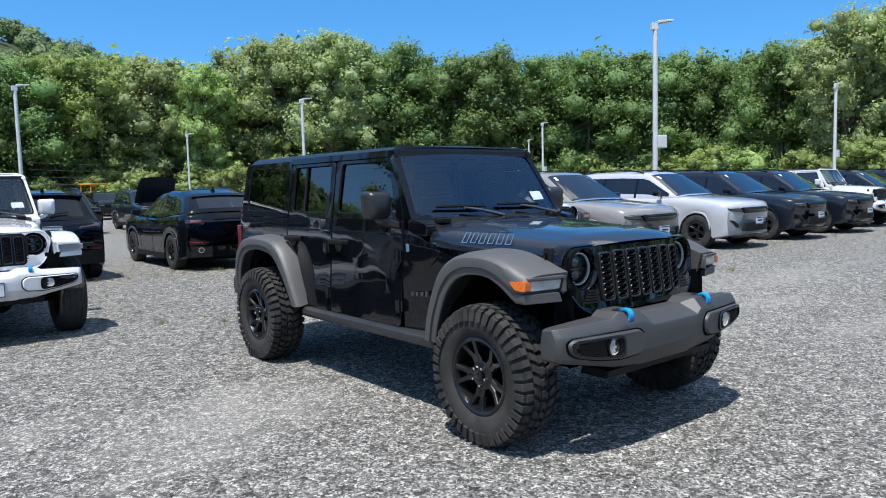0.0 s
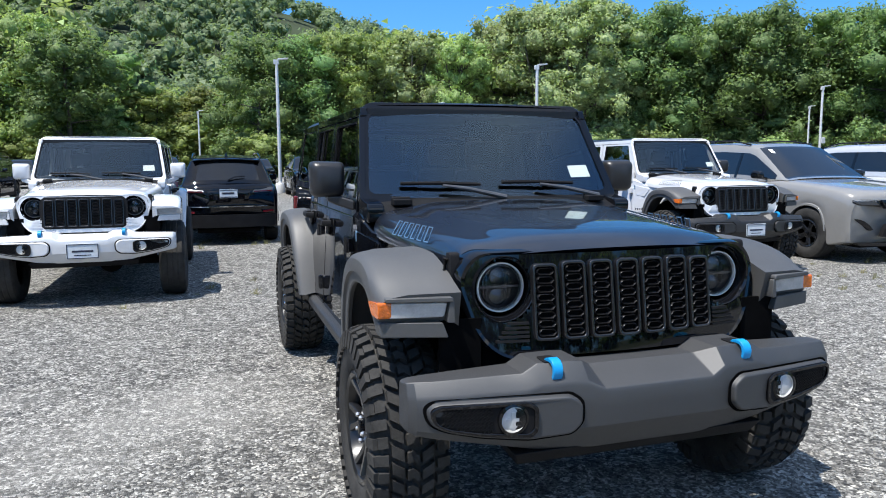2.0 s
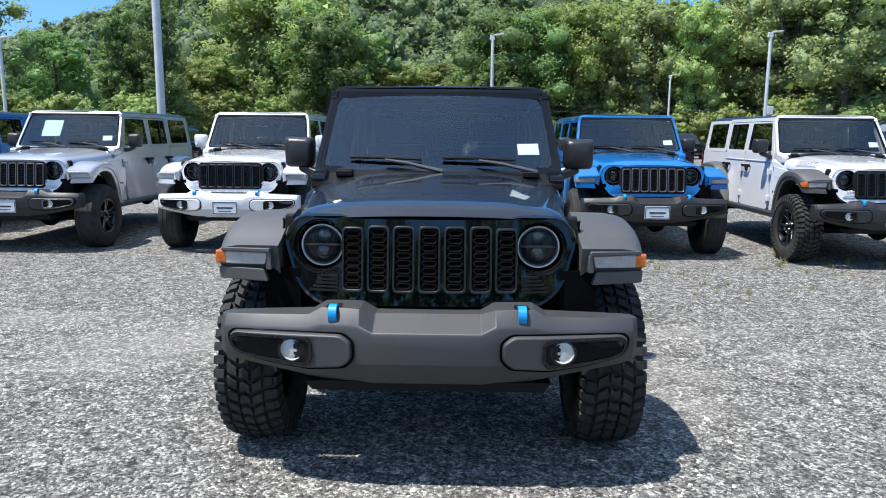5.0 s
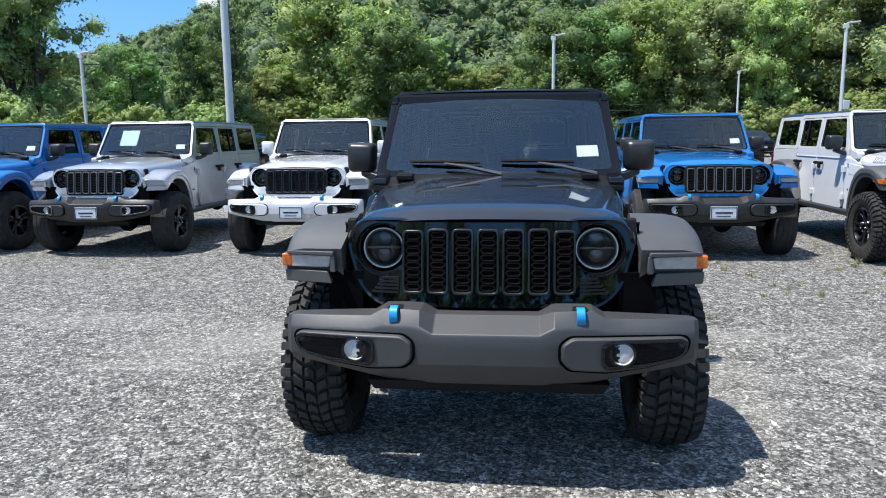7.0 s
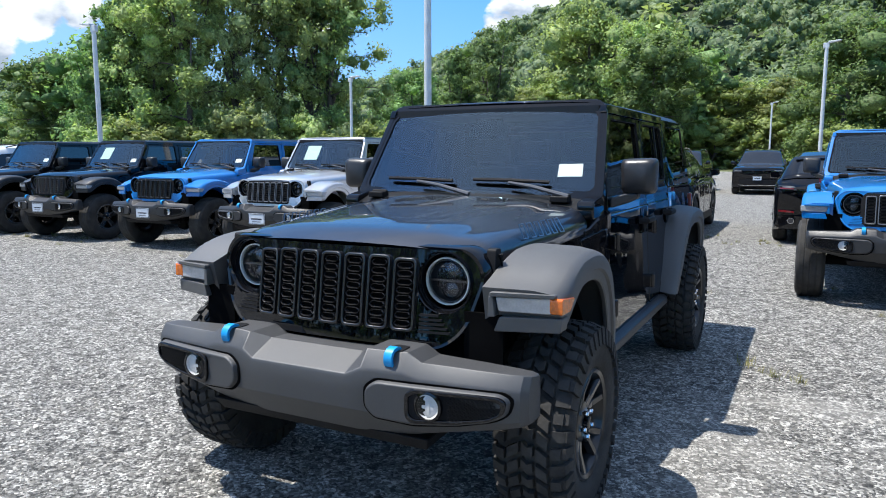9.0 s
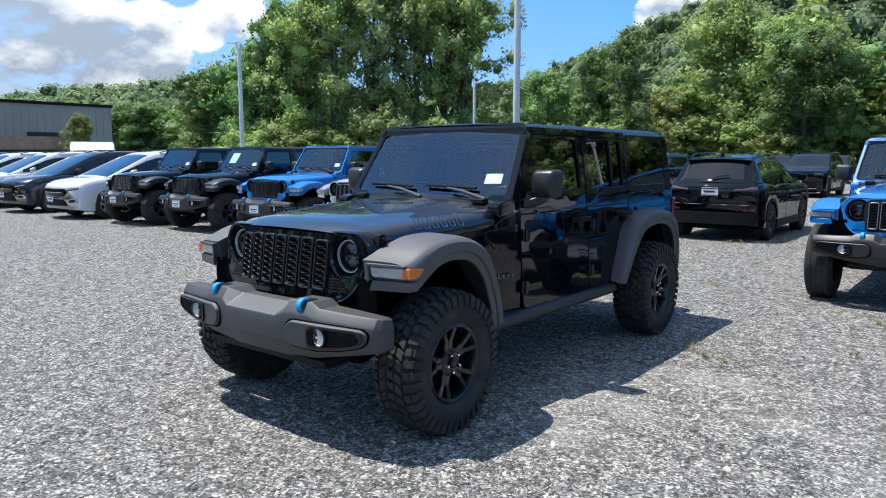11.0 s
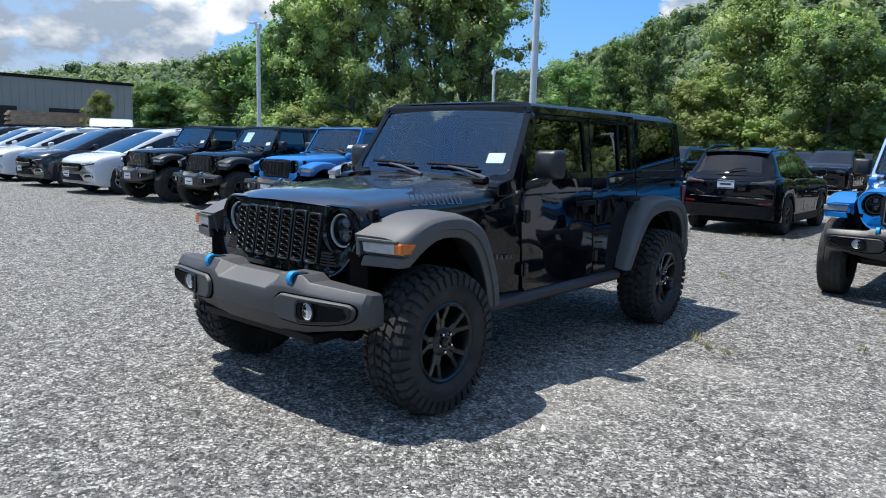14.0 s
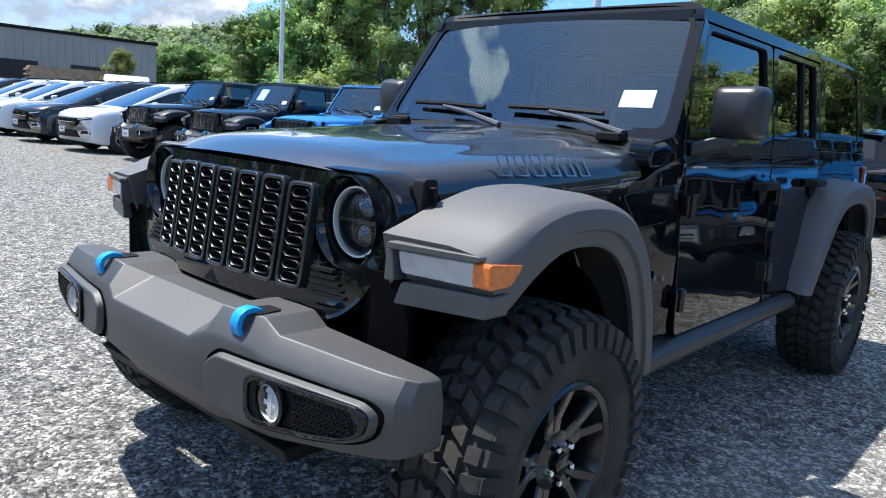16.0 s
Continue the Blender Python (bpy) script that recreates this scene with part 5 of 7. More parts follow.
def row_off_roader(x, y, turn, paint, label, flares=None, bumper=None, mud=False, grille=None, sheet=False, decal=None):
    if mud:
        c = off_roader(pose(x, y, 0, 0, 0, turn), label, True, ROW)
        number_plate(c)
    else:
        c = copy_thing(proto, pose(x, y, 0, 0, 0, turn))
        c["label"] = label
    table = {"black_paint": paint}
    if flares:
        table["flare_plastic"] = flares
        table["mirror_plastic"] = "row_bumper"
    if bumper:
        table["bumper_plastic"] = bumper
    if not bumper:
        table["bumper_plastic"] = "row_bumper"
    table["windshield"], table["lamp_rim"], table["side_glass"] = "row_lens", "slot_silver", "privacy_glass"
    if not mud:
        table["amber"] = "lamp_lens"
    retint(c, table)
    if grille:
        for o in c.children_recursive:
            if o.name.startswith("grille_slot") or paint == "silver_paint" and o.name.startswith("lamp_bezel"):
                o.material_slots[0].material = M[grille]
    if decal:
        bonnet_decal(c, decal)
    if sheet:
        def lean(x, d, h):
            t = (h - 1.30) / 0.50
            return (x, 0.825 + 0.345 * t + d * 0.8 + 0.05 * (x / 0.72) ** 2 * (1 - 0.6 * t), h - d * 0.5)
        part("window_sheet", warp(prism([(-0.42, 1.47), (-0.14, 1.47), (-0.14, 1.70), (-0.42, 1.70)], "y", 0.0, 0.002), lambda x, y, z: lean(x, y + 0.016, z)), "paper_green", c, "large pale green paper behind the glass", smooth=0)
    return c


row_off_roader(-1.85, 9.0, 0, "silver_paint", "silver four-door off-road car with a paper on its windscreen", "silver_paint", sheet=True, grille="slot_silver")
row_off_roader(-4.30, 9.03, 0, "blue_paint", "bright blue off-road car parked in the row", "blue_paint")
row_off_roader(-7.02, 9.03, 0, "black_paint", "black off-road car with a paper on its windscreen", "row_bumper", sheet=True)
row_off_roader(-9.6, 8.95, 0, "black_paint", "black off-road car parked in the row", "row_bumper")
row_off_roader(6.26, 9.0, 0, "blue_paint", "bright blue off-road car with dark bumper in the row", "blue_paint", grille="slot_silver")
row_off_roader(8.87, 8.45, 0, "white_paint", "white off-road car with dark flares and mud tyres", mud=True, decal="decal_black")
retint(proto, {"black_paint": "white_paint", "flare_plastic": "white_paint", "bumper_plastic": "white_paint", "mirror_plastic": "white_paint", "windshield": "row_lens", "lamp_rim": "slot_silver", "side_glass": "privacy_glass", "amber": "lamp_lens"})


# ---- road cars: a lofted body with arches, a cabin with panes, lamps and trim ----
def road_car(m, label, spec, paint, group="", rim="black_wheel", plate=None, wheels=ROAD_WHEEL):
    fo, wb, ro, hw, gc, tr = (spec[k] for k in ("fo", "wb", "ro", "hw", "gc", "tyre"))
    y0, y1 = -fo, wb + ro
    car = thing(spec["kind"], label, "car", m, group)

    def nose(x, y, z):
        q = (abs(x) / hw) ** 2.4
        y += spec.get("nose", 0.26) * q * max(0.0, 1 - (y - y0) / 0.75)
        y -= spec.get("tail", 0.16) * q * max(0.0, 1 - (y1 - y) / 0.6)
        return (x, y, z)

    def low(y):
        z = gc + 0.10 * max(0, 1 - (y - y0) / 0.35) * 0.6 + spec.get("tuck", 0.08) * max(0, 1 - (y1 - y) / 0.4)
        for ya in (0.0, wb):
            r = tr + 0.045
            if abs(y - ya) < r:
                z = max(z, tr + math.sqrt(r * r - (y - ya) ** 2))
        return z

    def top(y):
        return lerp_table(spec["top"], y, 1)

    def half(y):
        e0, e1 = max(0, 1 - (y - y0) / 0.5), max(0, 1 - (y1 - y) / 0.5)
        return hw * (1 - 0.055 * e0 ** 2 - 0.06 * e1 ** 2)

    def section(y):
        w, zt, zb = half(y), top(y), low(y)
        sh = max(zb + 0.05, zt - 0.16)
        return [(w - 0.16, zb), (w - 0.03, zb), (w - 0.005, zb + 0.02), (w, zb + (sh - zb) * 0.35), (w + 0.004, zb + (sh - zb) * 0.6), (w - 0.006, sh), (w - 0.035, zt - 0.055), (w - 0.09, zt - 0.014), (w * 0.66, zt + 0.008), (w * 0.3, zt + 0.016)]

    ys = sorted(set([y0 + (y1 - y0) * k / 46 for k in range(47)] + [y0 + 0.02, y0 + 0.05, y1 - 0.02, y1 - 0.05] + [ya + d * (tr + 0.045) for ya in (0, wb) for d in (-0.999, -0.97, -0.9, -0.75, -0.5, 0, 0.5, 0.75, 0.9, 0.97, 0.999)]))
    rings = []
    for k, y in enumerate(ys):
        s = section(y)
        if k in (0, len(ys) - 1):
            zc = sum(p[1] for p in s) / len(s)
            s = [(a * 0.965, zc + (b - zc) * 0.94) for a, b in s]
        rings.append([nose(a, y, b) for a, b in s] + [nose(-a, y, b) for a, b in reversed(s)])
    body = part("body", loft(rings), paint, car, smooth=38)
    # dark sill band
    part("sill_trim", join(*[loft([[nose(sg * (half(y) - 0.05), y, gc - 0.02), nose(sg * (half(y) + 0.006), y, gc - 0.01), nose(sg * (half(y) + 0.008), y, gc + spec["sill"]), nose(sg * (half(y) - 0.05), y, gc + spec["sill"])] for y in np.linspace(tr + 0.05, wb - tr - 0.05, 6)]) for sg in (1, -1)]), "dark_plastic", body)
    # cabin: one surface sorted into painted and glazed faces
    cab = spec["cabin"]
    yc0, yc1 = cab[0][0], cab[-1][0]
    cy = sorted(set([yc0 + (yc1 - yc0) * k / 52 for k in range(53)] + [r[0] for r in cab]))
    n_side = 6

    def cab_section(y):
        zr, base = lerp_table(cab, y, 1), top(y) - 0.01
        w = half(y) - 0.085
        hgt = max(0.004, zr - base)
        tum = spec.get("tumble", 0.30)
        pts = [(w - tum * (hgt - 0.05) * q - 0.02 * q * q, base + (hgt - 0.05) * q if hgt > 0.06 else base + hgt * 0.5 * q) for q in [k / n_side for k in range(n_side + 1)]]
        we, ze = pts[-1]
        return pts + [(we - 0.045, zr - 0.012), (we * 0.72, zr + 0.012), (we * 0.36, zr + 0.022), (0.0, zr + 0.025)]

    secs = [cab_section(y) for y in cy]
    full = [[(a, y, b) for a, b in s] + [(-a, y, b) for a, b in reversed(s[:-1])] for s, y in zip(secs, cy)]
    n = len(full[0])
    v = [nose(*p) for r in full for p in r]
    paint_f, glass_f = [], []
    a_y, d_y = spec["windscreen"], spec["rear_glass"]
    for i in range(len(cy) - 1):
        ym = (cy[i] + cy[i + 1]) / 2
        for k in range(n - 1):
            kk = min(k, n - 2 - k)
            q = (i * n + k, i * n + k + 1, (i + 1) * n + k + 1, (i + 1) * n + k)
            side = kk < n_side - 1
            if side:
                zr = lerp_table(cab, ym, 1)
                tall = zr - top(ym)
                ok = 0 < kk and tall > 0.16 and ym > a_y[0] + 0.12 and ym < d_y[1] - spec.get("d_pillar", 0.25)
            else:
                ok = kk > n_side and a_y[0] < ym < a_y[1] or kk > n_side + spec.get("rear_inset", 0) and d_y[0] < ym < d_y[1]
            (glass_f if ok else paint_f).append(q)
    part("cabin", (v, paint_f), spec.get("roof_paint") or paint, car, smooth=38)
    part("glazing", (v, glass_f), "car_glass", car, "dark tinted panes", smooth=38)
    for sg in (1, -1):
        for y in spec["pillars"]:
            part("door_pillar", loft([[nose(sg * (p[0] + o), y + dy, p[1]) for dy, o in ((-0.03, 0.004), (0.03, 0.004), (0.03, -0.01), (-0.03, -0.01))] for p in cab_section(y)[:n_side]]), "gloss_black", car)

    def side_at(y, z):
        s = section(y)
        return float(np.interp(z, [p[1] for p in s[1:8]], [p[0] for p in s[1:8]]))

    geos = []
    for y in spec["doors"]:
        zs = np.linspace(low(y) + 0.08, top(y) - 0.03, 8)
        geos += [loft([[nose(sg * (side_at(y, z) + d), y + e, z) for d, e in ((-0.004, -0.005), (0.0025, -0.005), (0.0025, 0.005), (-0.004, 0.005))] for z in zs]) for sg in (1, -1)]
    for g in geos:
        part("door_gap", g, "dark_plastic", body)
    for y in spec["handles"]:
        for sg in (1, -1):
            z = top(y) - 0.17
            x = side_at(y, z)
            part("door_handle", warp(sweep([(x - 0.005, y - 0.09, z), (x + 0.028, y - 0.07, z + 0.004), (x + 0.03, y + 0.06, z + 0.008), (x - 0.005, y + 0.09, z + 0.01)], 0.014, 6), lambda a, b, c: (sg * a, b, c)), spec.get("handle_mat") or paint, car)
    for sg in (1, -1):
        ym = spec["mirror"]
        x = half(ym)
        g = loft([[(sg * (x - 0.02 + a), ym + yy, top(ym) + 0.02 + b) for a, b in rloop([(0.03 + i, 0.0 + i), (0.22 - i, 0.02 + i), (0.21 - i, 0.15 - i), (0.04 + i, 0.14 - i)], 0.04, 4)] for yy, i in ((-0.10, 0.03), (-0.07, 0.008), (0.0, 0.0), (0.03, 0.004))])
        part("door_mirror", join(g, sweep([(sg * (x - 0.08), ym - 0.02, top(ym) + 0.03), (sg * (x + 0.08), ym - 0.03, top(ym) + 0.06)], 0.025, 6)), spec.get("mirror_mat") or paint, car, smooth=50)
        # arch lips
        for ya in (0.0, wb):
            ang = [radians(q) for q in range(4, 177, 8)]
            lip = [[nose(sg * (half(ya) + d), ya + (tr + e) * math.cos(a), tr + (tr + e) * math.sin(a)) for d, e in ((-0.06, 0.03), (0.012, 0.032), (0.012, 0.06 + spec.get("lip", 0.0)), (-0.01, 0.07 + spec.get("lip", 0.0)))] for a in ang]
            part("arch_lip", loft(lip), spec.get("lip_mat") or paint, body, smooth=60)
            add_wheel(car, wheels, sg * (hw - 0.115), ya, tr, 17 + 31 * ya, rim, False, tr / TYRE_R)
    part("underbody", box(-hw + 0.35, hw - 0.35, y0 + 0.3, y1 - 0.3, gc - 0.03, tr * 2), "underbody", car)
    # trim laid on the nose and the tail, following their shape
    def surface(x, z, face):
        """Where the body's skin lies ahead of or behind (x, z)."""
        for k in range(110):
            y = y0 + 0.012 * k if face == "front" else y1 - 0.012 * k
            sc = section(y)
            if z <= sc[-3][1] - 0.01 and abs(x) <= float(np.interp(z, [q[1] for q in sc[1:8]], [q[0] for q in sc[1:8]])) - 0.012:
                break
        return nose(x, y, z)[1]

    def span(loop, x):
        """The lowest and highest z of a polygon at x."""
        hits = []
        for i, (xa, za) in enumerate(loop):
            xb, zb2 = loop[i - 1]
            if abs(xa - xb) < 1e-6:
                if abs(x - xa) < 1e-6:
                    hits += [za, zb2]
            elif min(xa, xb) - 1e-6 <= x <= max(xa, xb) + 1e-6:
                hits.append(za + (zb2 - za) * (x - xa) / (xb - xa))
        return min(hits), max(hits)

    for name, mat, loop, deep, twin, face in spec["trim"]:
        sg = -1 if face == "front" else 1
        lo, hi = min(q[0] for q in loop), max(q[0] for q in loop)
        nx = 8 if twin else 18
        cols = sorted(set([lo + (hi - lo) * (0.5 - 0.5 * math.cos(math.pi * k / nx)) for k in range(nx + 1)]))
        rows_z = 4
        rr = []
        for x in cols:
            za, zb2 = span(loop, min(max(x, lo + 1e-5), hi - 1e-5))
            zs = [za + (zb2 - za) * j / rows_z for j in range(rows_z + 1)]
            ysf = [surface(x, z, face) for z in zs]
            rr.append([(x, ysf[0] - sg * 0.05, zs[0])] + [(x, yq + sg * (deep + 0.004), z) for yq, z in zip(ysf, zs)] + [(x, ysf[-1] - sg * 0.05, zs[-1])])
        g = loft(rr)
        for gg in ((g, flip(g)) if twin else (g,)):
            part(name, gg, mat if mat != "paint" else paint, body, smooth=35)
    if plate:
        face, pz = plate
        yy = (y0 - 0.03) if face == "front" else (y1 + 0.012)
        sg = -1 if face == "front" else 1
        pl = part("number_plate", prism(rloop([(-0.155, pz - 0.08), (0.155, pz - 0.08), (0.155, pz + 0.08), (-0.155, pz + 0.08)], 0.012), "y", yy, yy + sg * 0.008), "plate", car)
        for xa, xb, za, zb in ((-0.10, 0.11, -0.012, 0.022), (-0.15, 0.15, 0.055, 0.072), (-0.15, 0.15, -0.072, -0.055)):
            part("plate_bar", box(xa, xb, min(yy, yy + sg * 0.011), max(yy, yy + sg * 0.011), pz + za, pz + zb), "plate_ink", pl)
    if spec.get("sticker"):
        ya, yb = spec["sticker"]
        part("window_sticker", orient(grid(lambda u, v: (-0.56 + 0.13 * u, ya + (yb - ya) * v, lerp_table(cab, ya + (yb - ya) * v, 1) + 0.014), 2, 2), "z", 1), "paper", car, "small white paper on the windscreen", fix=False)
    if spec.get("rails"):
        for sg in (1, -1):
            pts = [(sg * (cab_section(y)[n_side][0] - 0.03), y, lerp_table(cab, y, 1) + (0.05 if 0 < k < 5 else 0.0)) for k, y in enumerate(np.linspace(spec["rails"][0], spec["rails"][1], 6))]
            part("roof_rail", sweep(pts, 0.016, 6), "gloss_black", car)
    if spec.get("spoiler"):
        ys0, zs0 = spec["spoiler"]
        part("roof_spoiler", loft([[(x, ys0 - 0.16, zs0 + 0.012 - 0.03 * (x / 0.6) ** 2), (x, ys0 + 0.12, zs0 - 0.03 - 0.03 * (x / 0.6) ** 2), (x, ys0 + 0.12, zs0 - 0.055 - 0.03 * (x / 0.6) ** 2), (x, ys0 - 0.10, zs0 - 0.05 - 0.03 * (x / 0.6) ** 2)] for x in np.linspace(-0.60, 0.60, 11)]), spec.get("roof_paint") or paint, car, bevel=0.008)
        part("rear_wiper", sweep([(0.0, ys0 + 0.37, zs0 - 0.42), (-0.12, ys0 + 0.345, zs0 - 0.365), (-0.30, ys0 + 0.33, zs0 - 0.35)], 0.012, 6), "gloss_black", car)
    ant = spec.get("antenna")
    if ant:
        part("antenna_fin", loft([[(-0.03, ant, lerp_table(cab, ant, 1)), (0.03, ant, lerp_table(cab, ant, 1)), (0.03, ant + 0.16, lerp_table(cab, ant, 1)), (-0.03, ant + 0.16, lerp_table(cab, ant, 1))], [(-0.005, ant + 0.11, lerp_table(cab, ant, 1) + 0.09), (0.005, ant + 0.11, lerp_table(cab, ant, 1) + 0.09), (0.005, ant + 0.155, lerp_table(cab, ant, 1) + 0.085), (-0.005, ant + 0.155, lerp_table(cab, ant, 1) + 0.085)]]), "gloss_black", car)
    return car


LARGE_SUV = dict(kind="large_suv", sticker=(1.22, 1.32), fo=0.95, wb=3.04, ro=1.10, hw=0.965, gc=0.25, tyre=0.39, sill=0.10,
    top=[(-0.95, 0.93), (-0.92, 0.985), (-0.84, 1.03), (-0.6, 1.075), (0.0, 1.135), (0.62, 1.185), (1.0, 1.16), (2.4, 1.17), (3.7, 1.21), (4.05, 1.20), (4.14, 1.10)],
    cabin=[(0.50, 1.185), (0.62, 1.22), (1.38, 1.70), (1.55, 1.755), (2.2, 1.79), (3.2, 1.785), (3.62, 1.745), (4.02, 1.24), (4.06, 1.19)],
    windscreen=(0.58, 1.42), rear_glass=(3.64, 4.0), pillars=[1.72, 2.72], doors=[0.86, 1.80, 2.76], handles=[1.60, 2.55], mirror=0.98, nose=0.30, handle_mat="gloss_black", mirror_mat="gloss_black", rails=(1.6, 3.6), antenna=3.3,
    trim=[("grille", "gloss_black", [(-0.46, 0.80), (0.46, 0.80), (0.53, 0.925), (-0.53, 0.925)], 0.002, False, "front"),
          ("grille_bar", "gloss_grey", [(-0.42, 0.86), (0.42, 0.86), (0.43, 0.875), (-0.43, 0.875)], 0.008, False, "front"),
          ("head_lamp", "gloss_black", [(0.53, 0.835), (0.84, 0.850), (0.925, 0.930), (0.57, 0.925)], 0.001, True, "front"),
          ("lamp_lens", "gloss_grey", [(0.56, 0.848), (0.82, 0.862), (0.88, 0.905), (0.59, 0.90)], 0.004, True, "front"),
          ("lamp_strip", "lamp_lens", [(0.60, 0.905), (0.84, 0.908), (0.86, 0.922), (0.61, 0.918)], 0.006, True, "front"),
          ("lower_grille", "dark_plastic", [(-0.50, 0.40), (0.50, 0.40), (0.44, 0.58), (-0.44, 0.58)], 0.010, False, "front"),
          ("bonnet_scoop", "gloss_black", [(-0.20, 1.078), (0.20, 1.078), (0.18, 1.09), (-0.18, 1.09)], 0.006, False, "front"),
          ("side_intake", "gloss_black", [(0.62, 0.50), (0.66, 0.485), (0.80, 0.600), (0.85, 0.655), (0.76, 0.640), (0.68, 0.580)], 0.010, True, "front"),
          ("lip", "gloss_black", [(-0.80, 0.27), (0.80, 0.27), (0.82, 0.31), (-0.82, 0.31)], 0.03, False, "front"),
          ("side_reflector", "tail_red", [(0.93, 0.76), (0.955, 0.76), (0.955, 0.84), (0.93, 0.84)], 0.0, True, "front"),
          ("tail_lamp", "tail_red", [(-0.86, 1.02), (0.86, 1.02), (0.86, 1.12), (-0.86, 1.12)], 0.012, False, "rear")])
MINIVAN = dict(kind="minivan", sticker=(1.06, 1.16), fo=0.98, wb=3.09, ro=1.10, hw=0.995, gc=0.20, tyre=0.36, sill=0.06,
    top=[(-0.98, 0.80), (-0.94, 0.88), (-0.7, 0.975), (-0.3, 1.035), (0.25, 1.09), (0.7, 1.10), (2.4, 1.10), (3.7, 1.13), (4.1, 1.12), (4.19, 1.0)],
    cabin=[(0.0, 1.06), (0.15, 1.12), (1.25, 1.62), (1.55, 1.715), (2.2, 1.775), (3.4, 1.76), (3.8, 1.70), (4.1, 1.16), (4.13, 1.11)],
    windscreen=(0.10, 1.38), rear_glass=(3.82, 4.06), pillars=[0.95, 1.70, 2.95], doors=[0.72, 1.74, 2.98], handles=[1.55, 1.95], mirror=0.72, nose=0.34, rails=(1.7, 3.6),
    trim=[("grille", "gloss_black", [(-0.50, 0.60), (0.50, 0.60), (0.56, 0.69), (0.50, 0.79), (-0.50, 0.79), (-0.56, 0.69)], 0.014, False, "front"),
          ("grille_bar", "chrome", [(-0.50, 0.69), (0.50, 0.69), (0.50, 0.705), (-0.50, 0.705)], 0.020, False, "front"),
          ("head_lamp", "gloss_black", [(0.58, 0.725), (0.90, 0.775), (0.96, 0.85), (0.60, 0.79)], 0.010, True, "front"),
          ("lamp_strip", "lamp_lens", [(0.62, 0.752), (0.88, 0.800), (0.90, 0.828), (0.62, 0.776)], 0.016, True, "front"),
          ("lower_grille", "dark_plastic", [(-0.60, 0.36), (0.60, 0.36), (0.46, 0.52), (-0.46, 0.52)], 0.014, False, "front"),
          ("fog_surround", "chrome", [(0.66, 0.42), (0.88, 0.44), (0.86, 0.54), (0.68, 0.53)], 0.012, True, "front"),
          ("fog_lamp", "gloss_black", [(0.685, 0.44), (0.86, 0.455), (0.845, 0.525), (0.70, 0.515)], 0.016, True, "front"),
          ("tail_lamp", "tail_red", [(0.4, 1.0), (0.92, 1.0), (0.92, 1.10), (0.4, 1.07)], 0.012, True, "rear")])
SMALL_SUV = dict(kind="small_suv", fo=0.87, wb=2.64, ro=0.89, hw=0.91, gc=0.24, tyre=0.36, sill=0.14,
    top=[(-0.87, 0.92), (-0.82, 0.98), (-0.5, 1.03), (0.3, 1.09), (0.6, 1.08), (2.0, 1.10), (3.0, 1.13), (3.42, 1.12), (3.53, 1.02)],
    cabin=[(0.28, 1.06), (0.42, 1.12), (1.10, 1.54), (1.3, 1.60), (1.8, 1.64), (2.6, 1.63), (3.06, 1.575), (3.40, 1.14), (3.44, 1.10)],
    windscreen=(0.36, 1.16), rear_glass=(3.09, 3.37), pillars=[1.48, 2.36], doors=[0.68, 1.55, 2.42], handles=[1.38, 2.24], mirror=0.80, d_pillar=0.42, tail=0.20, rear_inset=1, tumble=0.40, spoiler=(3.04, 1.605), rails=(1.3, 3.0), antenna=2.75, lip=0.03, lip_mat="dark_plastic",
    trim=[("tail_lamp", "gloss_grey", [(0.42, 0.955), (0.80, 0.97), (0.82, 1.05), (0.46, 1.04)], 0.012, True, "rear"),
          ("lamp_strip", "tail_red", [(0.45, 0.97), (0.78, 0.98), (0.78, 0.995), (0.45, 0.985)], 0.018, True, "rear"),
          ("lamp_surround", "gloss_black", [(0.36, 0.94), (0.89, 0.95), (0.90, 1.085), (0.40, 1.075)], 0.006, True, "rear"),
          ("plate_recess", "gloss_black", [(-0.36, 0.84), (0.36, 0.84), (0.40, 1.06), (-0.40, 1.06)], 0.003, False, "rear"),
          ("chrome_strip", "chrome", [(-0.70, 0.70), (0.70, 0.70), (0.70, 0.712), (-0.70, 0.712)], 0.010, False, "rear"),
          ("lower_bumper", "dark_plastic", [(-0.84, 0.33), (0.84, 0.33), (0.86, 0.56), (-0.86, 0.56)], 0.014, False, "rear"),
          ("reflector", "tail_red", [(0.60, 0.59), (0.80, 0.60), (0.80, 0.635), (0.60, 0.625)], 0.008, True, "rear"),
                    ("grille", "gloss_black", [(-0.62, 0.84), (0.62, 0.84), (0.62, 0.94), (-0.62, 0.94)], 0.012, False, "front"),
          ("head_lamp", "gloss_grey", [(0.60, 0.86), (0.86, 0.88), (0.86, 0.96), (0.60, 0.95)], 0.012, True, "front")])
